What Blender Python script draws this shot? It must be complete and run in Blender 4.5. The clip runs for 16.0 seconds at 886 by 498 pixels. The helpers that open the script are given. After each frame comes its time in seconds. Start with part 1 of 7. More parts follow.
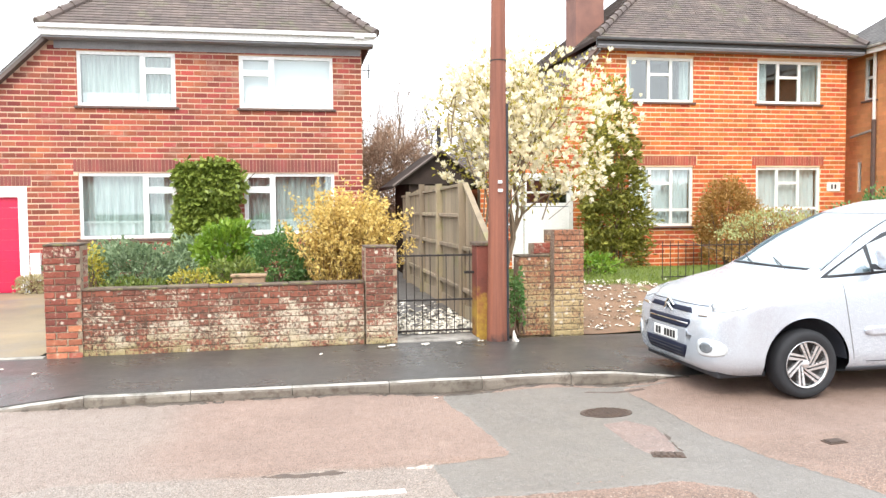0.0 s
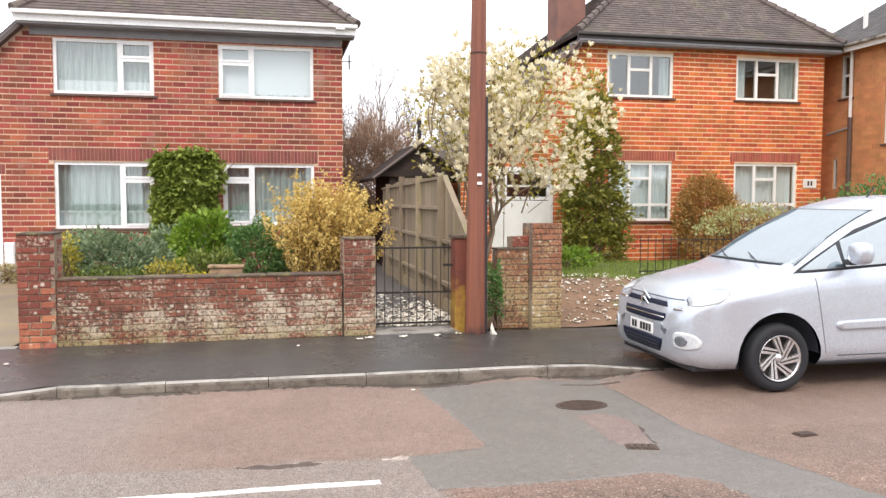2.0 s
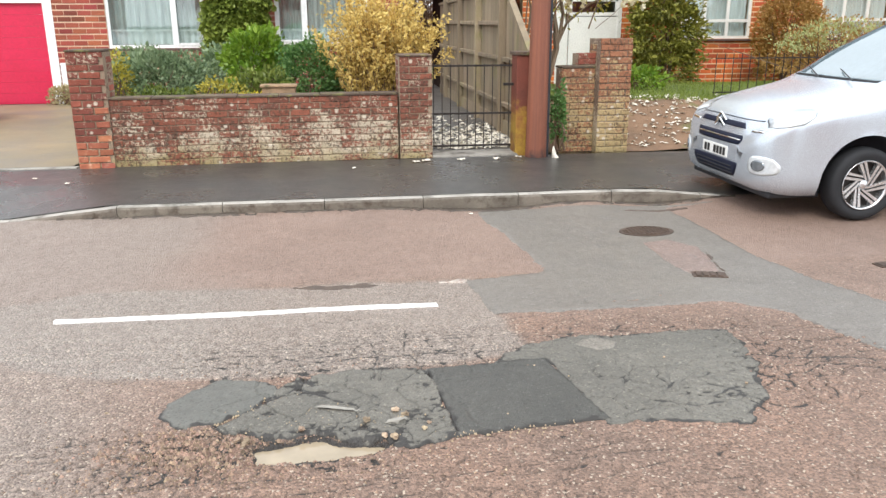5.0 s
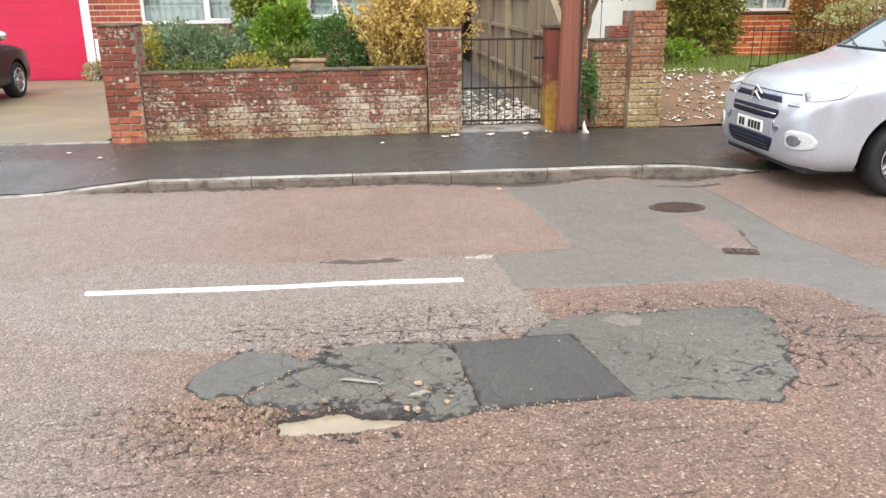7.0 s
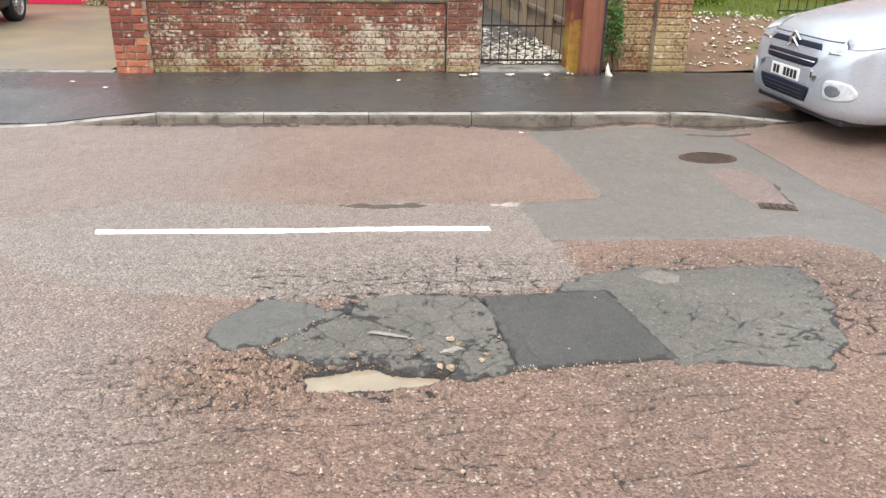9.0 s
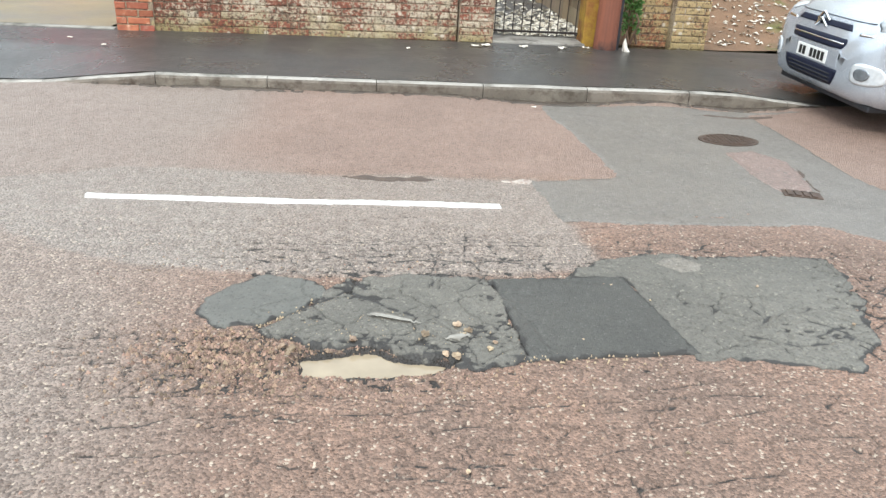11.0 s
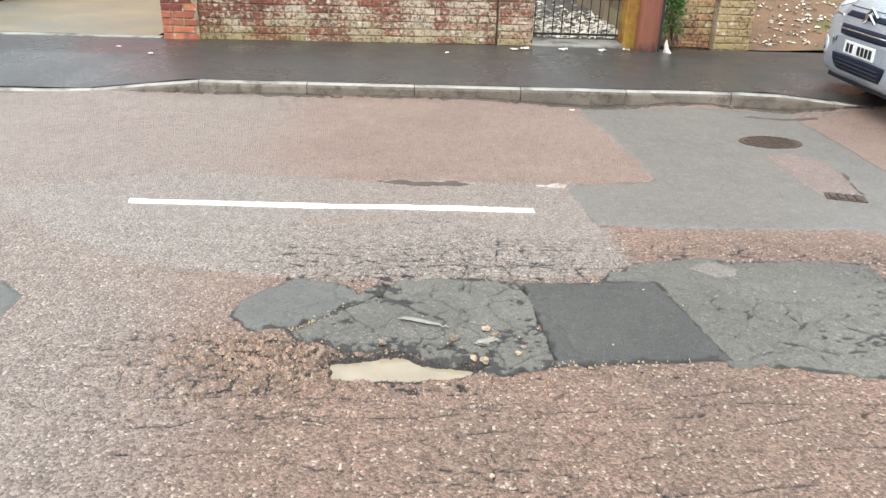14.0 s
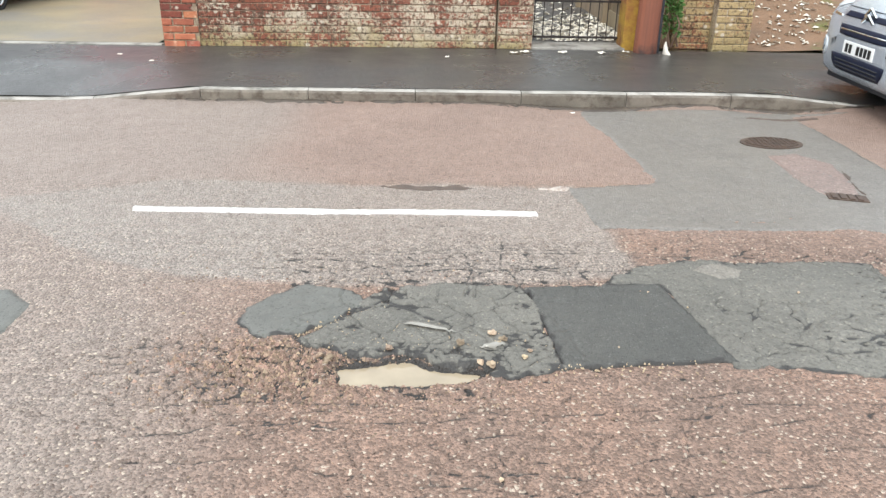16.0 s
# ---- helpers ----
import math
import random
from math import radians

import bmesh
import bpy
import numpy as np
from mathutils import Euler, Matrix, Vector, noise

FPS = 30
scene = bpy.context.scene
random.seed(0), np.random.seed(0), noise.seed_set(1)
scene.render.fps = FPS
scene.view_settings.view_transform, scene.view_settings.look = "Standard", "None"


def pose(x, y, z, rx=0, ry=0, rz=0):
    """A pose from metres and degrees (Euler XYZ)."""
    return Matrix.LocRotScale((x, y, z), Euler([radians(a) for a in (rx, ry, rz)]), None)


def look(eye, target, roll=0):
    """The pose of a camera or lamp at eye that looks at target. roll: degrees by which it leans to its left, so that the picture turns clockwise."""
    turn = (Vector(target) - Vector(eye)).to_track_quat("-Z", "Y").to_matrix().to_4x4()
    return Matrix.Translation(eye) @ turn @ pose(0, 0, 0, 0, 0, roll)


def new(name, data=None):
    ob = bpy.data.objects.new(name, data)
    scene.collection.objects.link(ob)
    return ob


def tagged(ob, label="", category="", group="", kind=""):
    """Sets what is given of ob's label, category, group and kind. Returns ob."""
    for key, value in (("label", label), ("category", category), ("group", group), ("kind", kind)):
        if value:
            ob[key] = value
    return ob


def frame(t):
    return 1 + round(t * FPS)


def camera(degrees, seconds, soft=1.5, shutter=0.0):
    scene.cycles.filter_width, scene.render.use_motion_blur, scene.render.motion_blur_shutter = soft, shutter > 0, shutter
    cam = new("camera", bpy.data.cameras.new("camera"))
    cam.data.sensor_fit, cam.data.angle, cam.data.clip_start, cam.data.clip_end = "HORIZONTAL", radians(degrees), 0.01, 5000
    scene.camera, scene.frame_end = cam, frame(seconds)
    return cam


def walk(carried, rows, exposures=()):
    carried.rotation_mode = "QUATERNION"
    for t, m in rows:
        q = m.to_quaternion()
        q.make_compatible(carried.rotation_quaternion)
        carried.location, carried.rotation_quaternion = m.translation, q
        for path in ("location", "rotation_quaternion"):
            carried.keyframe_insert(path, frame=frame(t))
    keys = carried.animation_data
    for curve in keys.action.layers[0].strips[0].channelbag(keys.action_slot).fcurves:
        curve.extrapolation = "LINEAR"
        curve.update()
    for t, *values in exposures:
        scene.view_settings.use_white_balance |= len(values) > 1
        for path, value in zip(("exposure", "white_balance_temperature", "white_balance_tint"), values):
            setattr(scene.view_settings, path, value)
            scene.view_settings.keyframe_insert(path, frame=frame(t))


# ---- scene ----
cam = camera(59.3, 16.0, soft=1.4)
PATH = [
    (0, (0.049, -0.581, 1.773), (0.420, 1.381, 1.666), -0.46),
    (0.5, (0.039, -0.682, 1.775), (0.452, 1.275, 1.780), 0.01),
    (1, (0.035, -0.691, 1.795), (0.471, 1.261, 1.785), 0.24),
    (1.5, (0.047, -0.640, 1.774), (0.486, 1.310, 1.714), 0.16),
    (2, (0.074, -0.588, 1.766), (0.493, 1.364, 1.641), 0.11),
    (2.5, (0.102, -0.515, 1.750), (0.492, 1.438, 1.562), -0.02),
    (3, (0.117, -0.432, 1.734), (0.479, 1.519, 1.482), -0.08),
    (3.5, (0.125, -0.371, 1.718), (0.458, 1.576, 1.402), -0.15),
    (4, (0.127, -0.312, 1.698), (0.433, 1.626, 1.311), -0.21),
    (4.5, (0.124, -0.314, 1.692), (0.404, 1.609, 1.218), -0.24),
    (5, (0.117, -0.312, 1.685), (0.378, 1.589, 1.122), -0.21),
    (7.5, (0.155, -0.283, 1.666), (0.326, 1.607, 1.032), -0.55),
    (8, (0.110, -0.245, 1.666), (0.284, 1.633, 1.001), -0.28),
    (8.5, (0.054, -0.167, 1.658), (0.232, 1.692, 0.941), 0.31),
    (9, (0.011, -0.074, 1.637), (0.189, 1.766, 0.873), 1.13),
    (11.5, (-0.002, 0.148, 1.568), (0.171, 1.960, 0.740), 3.35),
    (12, (0.028, 0.124, 1.588), (0.191, 1.937, 0.758), 3.20),
    (12.5, (0.032, 0.123, 1.589), (0.174, 1.938, 0.760), 2.93),
    (13, (0.040, 0.116, 1.593), (0.155, 1.933, 0.765), 2.56),
    (13.5, (0.043, 0.113, 1.598), (0.134, 1.931, 0.769), 2.22),
    (14, (0.059, 0.121, 1.590), (0.119, 1.942, 0.765), 1.76),
    (14.5, (0.056, 0.116, 1.599), (0.100, 1.937, 0.773), 1.43),
    (15, (0.055, 0.118, 1.595), (0.087, 1.941, 0.772), 0.93),
    (15.5, (0.051, 0.110, 1.604), (0.087, 1.933, 0.781), 0.85),
    (16, (0.037, 0.112, 1.602), (0.097, 1.936, 0.784), 1.14),
]
walk(cam, [(t, look(eye, target, roll)) for t, eye, target, roll in PATH], exposures=[(0.0, 1.54, 6450, 8), (0.5, 1.34, 6480, 9), (1.0, 1.06, 6520, 11), (1.5, 0.92, 6550, 12), (2.5, 0.92, 6650, 13), (3.5, 1.15, 6600, 11.5), (4.4, 1.05, 6550, 9.5), (5.0, 0.97, 6450, 7.5), (8.0, 0.95, 6570, 11), (9.0, 0.93, 6500, 9.5), (11.5, 1.04, 6190, 3), (13.0, 1.05, 6270, 5), (16.0, 1.05, 6280, 5)])

# ---- world and light ----
world = bpy.data.worlds.new("overcast_sky")
scene.world = world
world.use_nodes = True
wn = world.node_tree.nodes
wl = world.node_tree.links
sky = wn.new("ShaderNodeTexSky")
sky.sky_type = 'NISHITA'
sky.sun_disc = False
sky.sun_elevation = radians(48)
sky.sun_rotation = radians(200)
sky.dust_density = 4.0
cloud = wn.new("ShaderNodeTexNoise")
cloud.inputs["Scale"].default_value = 2.2
cloud.inputs["Detail"].default_value = 5
cloud_ramp = wn.new("ShaderNodeValToRGB")
cloud_ramp.color_ramp.elements[0].color = (8.2, 8.6, 9.2, 1)
cloud_ramp.color_ramp.elements[1].color = (10.6, 10.7, 10.9, 1)
sky_mix = wn.new("ShaderNodeMix")
sky_mix.data_type = 'RGBA'
sky_mix.inputs[0].default_value = 0.85
wl.new(cloud.outputs["Fac"], cloud_ramp.inputs[0])
wl.new(sky.outputs[0], sky_mix.inputs[6])
wl.new(cloud_ramp.outputs[0], sky_mix.inputs[7])
wl.new(sky_mix.outputs[2], wn["Background"].inputs[0])
wn["Background"].inputs[1].default_value = 0.11
sun_data = bpy.data.lights.new("sun", 'SUN')
sun_data.energy = 0.9
sun_data.angle = radians(20)
sun_data.color = (1.0, 0.96, 0.9)
sun_ob = new("sun", sun_data)
sun_ob.matrix_basis = look((-6, -18, 26), (0, 4, 0))
tagged(sun_ob, kind="structure")


# ---- materials ----
def grain(name, c1, c2, scale=6.0, rough=0.8, bump=0.3, fine=60.0, vary=0.0, rand="", metal=0.0, stain=None, stain_scale=1.2, stain_amount=0.5,
          rough_vary=0.1, spec=0.5, stretch=(1, 1, 1), bump_dist=0.01, stain_top=None):
    """Two-scale grain: c1 to c2 by a broad noise, fine noise for relief and value, optional stain colour and random value by island or object."""
    m = bpy.data.materials.new(name)
    m.use_nodes = True
    n, l = m.node_tree.nodes, m.node_tree.links
    b = n["Principled BSDF"]
    geo = n.new("ShaderNodeNewGeometry")
    mp = n.new("ShaderNodeMapping")
    mp.inputs["Scale"].default_value = stretch
    l.new(geo.outputs["Position"], mp.inputs["Vector"])
    a = n.new("ShaderNodeTexNoise")
    a.inputs["Scale"].default_value = scale
    a.inputs["Detail"].default_value = 6
    f = n.new("ShaderNodeTexNoise")
    f.inputs["Scale"].default_value = fine
    f.inputs["Detail"].default_value = 4
    for t in (a, f):
        l.new(mp.outputs[0], t.inputs["Vector"])
    ramp = n.new("ShaderNodeValToRGB")
    ramp.color_ramp.elements[0].position, ramp.color_ramp.elements[1].position = 0.32, 0.68
    ramp.color_ramp.elements[0].color, ramp.color_ramp.elements[1].color = (*c1, 1), (*c2, 1)
    l.new(a.outputs["Fac"], ramp.inputs[0])
    col = ramp.outputs[0]
    if stain:
        s = n.new("ShaderNodeTexNoise")
        s.inputs["Scale"].default_value = stain_scale
        s.inputs["Detail"].default_value = 7
        s.inputs["Roughness"].default_value = 0.65
        l.new(geo.outputs["Position"], s.inputs["Vector"])
        sr = n.new("ShaderNodeMapRange")
        sr.inputs[1].default_value, sr.inputs[2].default_value = 0.62 - 0.25 * stain_amount, 0.78 - 0.25 * stain_amount
        l.new(s.outputs["Fac"], sr.inputs[0])
        mx = n.new("ShaderNodeMix")
        mx.data_type = 'RGBA'
        l.new(sr.outputs[0], mx.inputs[0])
        if stain_top:
            # growth that dies out upwards
            sp = n.new("ShaderNodeSeparateXYZ")
            l.new(geo.outputs["Position"], sp.inputs[0])
            zr = n.new("ShaderNodeMapRange")
            zr.inputs[1].default_value, zr.inputs[2].default_value = stain_top - 0.7, stain_top + 0.15
            zr.inputs[3].default_value, zr.inputs[4].default_value = 0.0, 0.3
            l.new(sp.outputs[2], zr.inputs[0])
            sb = n.new("ShaderNodeMath")
            sb.operation = 'SUBTRACT'
            l.new(s.outputs["Fac"], sb.inputs[0])
            l.new(zr.outputs[0], sb.inputs[1])
            l.new(sb.outputs[0], sr.inputs[0])
        l.new(col, mx.inputs[6])
        mx.inputs[7].default_value = (*stain, 1)
        col = mx.outputs[2]
    val = n.new("ShaderNodeHueSaturation")
    l.new(col, val.inputs["Color"])
    fr = n.new("ShaderNodeMapRange")
    fr.inputs[3].default_value, fr.inputs[4].default_value = 0.78, 1.22
    l.new(f.outputs["Fac"], fr.inputs[0])
    value = fr.outputs[0]
    if rand:
        if rand == "object":
            r = n.new("ShaderNodeObjectInfo").outputs["Random"]
        else:
            r = geo.outputs["Random Per Island"]
        rr = n.new("ShaderNodeMapRange")
        rr.inputs[3].default_value, rr.inputs[4].default_value = 1 - vary, 1 + vary
        l.new(r, rr.inputs[0])
        mu = n.new("ShaderNodeMath")
        mu.operation = 'MULTIPLY'
        l.new(value, mu.inputs[0])
        l.new(rr.outputs[0], mu.inputs[1])
        value = mu.outputs[0]
        hr = n.new("ShaderNodeMapRange")
        hr.inputs[3].default_value, hr.inputs[4].default_value = 0.5 - 0.04 * vary, 0.5 + 0.04 * vary
        w = n.new("ShaderNodeTexWhiteNoise")
        w.noise_dimensions = '1D'
        l.new(r, w.inputs["W"])
        l.new(w.outputs["Value"], hr.inputs[0])
        l.new(hr.outputs[0], val.inputs["Hue"])
    l.new(value, val.inputs["Value"])
    l.new(val.outputs[0], b.inputs["Base Color"])
    ro = n.new("ShaderNodeMapRange")
    ro.inputs[3].default_value, ro.inputs[4].default_value = rough - rough_vary, rough + rough_vary
    l.new(a.outputs["Fac"], ro.inputs[0])
    l.new(ro.outputs[0], b.inputs["Roughness"])
    b.inputs["Metallic"].default_value = metal
    b.inputs["Specular IOR Level"].default_value = spec
    if bump:
        bp = n.new("ShaderNodeBump")
        bp.inputs["Strength"].default_value = bump
        bp.inputs["Distance"].default_value = bump_dist
        l.new(f.outputs["Fac"], bp.inputs["Height"])
        l.new(bp.outputs[0], b.inputs["Normal"])
    return m


def leafy(name, c1, c2, rough=0.55, through_light=0.25):
    """Leaf or petal: two tones by island, with some light passing."""
    m = bpy.data.materials.new(name)
    m.use_nodes = True
    n, l = m.node_tree.nodes, m.node_tree.links
    b = n["Principled BSDF"]
    geo = n.new("ShaderNodeNewGeometry")
    ramp = n.new("ShaderNodeValToRGB")
    ramp.color_ramp.elements[0].color, ramp.color_ramp.elements[1].color = (*c1, 1), (*c2, 1)
    no = n.new("ShaderNodeTexNoise")
    no.inputs["Scale"].default_value = 2.5
    l.new(geo.outputs["Position"], no.inputs["Vector"])
    mx = n.new("ShaderNodeMath")
    mx.operation = 'MULTIPLY_ADD'
    mx.inputs[1].default_value = 0.6
    l.new(geo.outputs["Random Per Island"], mx.inputs[0])
    ns = n.new("ShaderNodeMath")
    ns.operation = 'MULTIPLY'
    ns.inputs[1].default_value = 0.4
    l.new(no.outputs["Fac"], ns.inputs[0])
    l.new(ns.outputs[0], mx.inputs[2])
    l.new(mx.outputs[0], ramp.inputs[0])
    l.new(ramp.outputs[0], b.inputs["Base Color"])
    b.inputs["Roughness"].default_value = rough
    if through_light:
        tr = n.new("ShaderNodeBsdfTranslucent")
        l.new(ramp.outputs[0], tr.inputs["Color"])
        mix = n.new("ShaderNodeMixShader")
        mix.inputs[0].default_value = through_light
        l.new(b.outputs[0], mix.inputs[1])
        l.new(tr.outputs[0], mix.inputs[2])
        l.new(mix.outputs[0], n["Material Output"].inputs[0])
    return m


def clear_glass(name, tint, rough=0.0, gloss=0.13):
    m = bpy.data.materials.new(name)
    m.use_nodes = True
    n, l = m.node_tree.nodes, m.node_tree.links
    n.remove(n["Principled BSDF"])
    g = n.new("ShaderNodeBsdfGlossy")
    g.inputs["Roughness"].default_value = rough + 0.02
    t = n.new("ShaderNodeBsdfTransparent")
    t.inputs["Color"].default_value = (*tint, 1)
    mix = n.new("ShaderNodeMixShader")
    mix.inputs[0].default_value = gloss
    l.new(t.outputs[0], mix.inputs[1])
    l.new(g.outputs[0], mix.inputs[2])
    l.new(mix.outputs[0], n["Material Output"].inputs[0])
    return m


def asphalt(name, c1, c2, chip, chip_size=0.011, chip_share=0.12, rough=0.5, bump=0.6, crack_tint=(0.03, 0.027, 0.025), lane_tint=None, grey_tint=None,
            sheen=0.5, mottle=(0.82, 1.16)):
    """Road surface: stone chips in a binder, broad stains, dirt in the cracks (attribute 'crack'), a second tone (attribute 'lane'), worn grey (attribute 'worn')."""
    m = bpy.data.materials.new(name)
    m.use_nodes = True
    n, l = m.node_tree.nodes, m.node_tree.links
    b = n["Principled BSDF"]
    geo = n.new("ShaderNodeNewGeometry")

    def tex(kind, scale, **kw):
        t = n.new(kind)
        t.inputs["Scale"].default_value = scale
        for k, v in kw.items():
            t.inputs[k].default_value = v
        l.new(geo.outputs["Position"], t.inputs["Vector"])
        return t

    def mixc(fac, one, two, kind='MIX'):
        x = n.new("ShaderNodeMix")
        x.data_type = 'RGBA'
        x.blend_type = kind
        for sock, v in ((x.inputs[0], fac), (x.inputs[6], one), (x.inputs[7], two)):
            if isinstance(v, (int, float)):
                sock.default_value = v
            elif isinstance(v, tuple):
                sock.default_value = (*v, 1)
            else:
                l.new(v, sock)
        return x.outputs[2]

    def rng(v, a0, a1, b0, b1):
        x = n.new("ShaderNodeMapRange")
        x.inputs[1].default_value, x.inputs[2].default_value, x.inputs[3].default_value, x.inputs[4].default_value = a0, a1, b0, b1
        l.new(v, x.inputs[0])
        return x.outputs[0]

    def attr(key):
        x = n.new("ShaderNodeAttribute")
        x.attribute_name = key
        return x.outputs["Fac"]

    broad = tex("ShaderNodeTexNoise", 1.3, Detail=7, Roughness=0.6)
    mid = tex("ShaderNodeTexNoise", 14, Detail=5, Roughness=0.65)
    vor = tex("ShaderNodeTexVoronoi", 1 / chip_size)
    col = mixc(rng(broad.outputs["Fac"], 0.35, 0.65, 0, 1), c1, c2)
    if lane_tint:
        col = mixc(attr("lane"), col, mixc(rng(broad.outputs["Fac"], 0.35, 0.65, 0, 1), lane_tint, tuple(0.82 * v for v in lane_tint)))
    if grey_tint:
        col = mixc(attr("worn"), col, grey_tint)
    sep = n.new("ShaderNodeSeparateColor")
    l.new(vor.outputs["Color"], sep.inputs[0])
    col = mixc(rng(attr("lane"), 0, 1, 1, 0.35), col, mixc(sep.outputs[1], (mottle[0],) * 3, (mottle[1],) * 3), 'MULTIPLY')
    share = rng(sep.outputs[0], 1 - chip_share, 1 - chip_share + 0.02, 0, 0.85)
    if lane_tint:
        keep = rng(attr("lane"), 0, 1, 1, 0.15)
        mu = n.new("ShaderNodeMath")
        mu.operation = 'MULTIPLY'
        l.new(share, mu.inputs[0])
        l.new(keep, mu.inputs[1])
        share = mu.outputs[0]
    col = mixc(share, col, chip)
    dark = rng(sep.outputs[2], 0.9, 0.92, 0, 0.6)
    col = mixc(dark, col, tuple(0.3 * v for v in c1))
    col = mixc(rng(mid.outputs["Fac"], 0.3, 0.75, 0.0, 0.45), col, tuple(0.6 * v for v in c2))
    ragged = n.new("ShaderNodeMath")
    ragged.operation = 'ADD'
    l.new(attr("crack"), ragged.inputs[0])
    l.new(rng(mid.outputs["Fac"], 0.3, 0.7, -0.06, 0.06), ragged.inputs[1])
    col = mixc(rng(ragged.outputs[0], 0.14, 0.5, 0, 0.3), col, crack_tint)
    col = mixc(rng(ragged.outputs[0], 0.44, 0.6, 0, 0.95), col, crack_tint)
    l.new(col, b.inputs["Base Color"])
    l.new(rng(broad.outputs["Fac"], 0.3, 0.7, rough - 0.12, rough + 0.12), b.inputs["Roughness"])
    b.inputs["Specular IOR Level"].default_value = sheen
    bp = n.new("ShaderNodeBump")
    bp.inputs["Strength"].default_value = bump
    bp.inputs["Distance"].default_value = 0.006
    l.new(vor.outputs["Distance"], bp.inputs["Height"])
    bp.invert = True
    bp2 = n.new("ShaderNodeBump")
    bp2.inputs["Strength"].default_value = 0.5
    bp2.inputs["Distance"].default_value = 0.012
    l.new(mid.outputs["Fac"], bp2.inputs["Height"])
    l.new(bp.outputs[0], bp2.inputs["Normal"])
    l.new(bp2.outputs[0], b.inputs["Normal"])
    return m



def old_brick(name, c1, c2, pale, pale_cover, dark_cover, spots, wash=None):
    """Weathered brick face: fired colour by piece, flaking pale limewash and lichen, dark algae blotches and round lichen spots, running over the joints."""
    m = bpy.data.materials.new(name)
    m.use_nodes = True
    n, l = m.node_tree.nodes, m.node_tree.links
    b = n["Principled BSDF"]
    pos = n.new("ShaderNodeNewGeometry").outputs["Position"]

    def noise_tex(scale, detail, rough, shift):
        mp = n.new("ShaderNodeMapping")
        mp.inputs["Location"].default_value = (shift, shift * 0.7, -shift)
        l.new(pos, mp.inputs["Vector"])
        t = n.new("ShaderNodeTexNoise")
        t.inputs["Scale"].default_value, t.inputs["Detail"].default_value, t.inputs["Roughness"].default_value = scale, detail, rough
        l.new(mp.outputs[0], t.inputs["Vector"])
        return t.outputs["Fac"]

    def remap(v, a0, a1, b0, b1):
        x = n.new("ShaderNodeMapRange")
        for i, k in enumerate((a0, a1, b0, b1)):
            x.inputs[i + 1].default_value = k
        l.new(v, x.inputs[0])
        return x.outputs[0]

    def add(u, v):
        x = n.new("ShaderNodeMath")
        l.new(u, x.inputs[0])
        l.new(v, x.inputs[1])
        return x.outputs[0]

    def mix(fac, u, v):
        x = n.new("ShaderNodeMix")
        x.data_type = 'RGBA'
        l.new(fac, x.inputs[0])
        for sock, k in ((x.inputs[6], u), (x.inputs[7], v)):
            if isinstance(k, tuple):
                sock.default_value = (*k, 1)
            else:
                l.new(k, sock)
        return x.outputs[2]
    rnd = n.new("ShaderNodeObjectInfo").outputs["Random"]
    broad = noise_tex(2.6, 3, 0.5, 3.0)
    flake = noise_tex(30, 8, 0.76, 11.0)
    algae = noise_tex(30, 7, 0.7, 29.0)
    fine = noise_tex(110, 3, 0.6, 5.0)
    col = mix(remap(rnd, 0, 1, 0, 1), c1, c2)
    thr = 0.66 - 0.25 * pale_cover
    shifted = add(flake, add(remap(broad, 0.3, 0.7, -0.09, 0.09), remap(rnd, 0, 1, -0.05, 0.05)))
    if wash:
        # limewash left below a wavering height, turning mossy at the foot
        sp = n.new("ShaderNodeSeparateXYZ")
        l.new(pos, sp.inputs[0])
        high = add(sp.outputs[2], remap(noise_tex(2.6, 6, 0.65, 17.0), 0.3, 0.7, -0.17, 0.17))
        shifted = add(shifted, remap(high, wash - 0.2, wash + 0.22, 0.085, -0.07))
        pale = mix(remap(high, 0.1, 0.42, 0, 1), (0.38, 0.31, 0.15), pale)
    col = mix(remap(shifted, thr - 0.02, thr + 0.05, 0, 0.9), col, pale)
    thr = 0.68 - 0.22 * dark_cover
    col = mix(remap(add(algae, remap(broad, 0.3, 0.7, 0.04, -0.04)), thr - 0.02, thr + 0.04, 0, 0.8), col, (0.06, 0.042, 0.028))
    vor = n.new("ShaderNodeTexVoronoi")
    vor.inputs["Scale"].default_value = 13
    l.new(pos, vor.inputs["Vector"])
    sep = n.new("ShaderNodeSeparateColor")
    l.new(vor.outputs["Color"], sep.inputs[0])
    pick = remap(sep.outputs[0], 1 - spots, 1 - spots + 0.02, 0, 1)
    disc = remap(add(vor.outputs["Distance"], remap(fine, 0, 1, -0.15, 0.15)), 0.22, 0.34, 0.85, 0)
    both = n.new("ShaderNodeMath")
    both.operation = 'MULTIPLY'
    l.new(pick, both.inputs[0])
    l.new(disc, both.inputs[1])
    col = mix(both.outputs[0], col, (0.62, 0.55, 0.45))
    val = n.new("ShaderNodeHueSaturation")
    l.new(col, val.inputs["Color"])
    l.new(remap(fine, 0.2, 0.8, 0.7, 1.3), val.inputs["Value"])
    l.new(val.outputs[0], b.inputs["Base Color"])
    b.inputs["Roughness"].default_value = 0.9
    bp = n.new("ShaderNodeBump")
    bp.inputs["Strength"].default_value, bp.inputs["Distance"].default_value = 0.8, 0.008
    l.new(add(flake, fine), bp.inputs["Height"])
    l.new(bp.outputs[0], b.inputs["Normal"])
    return m


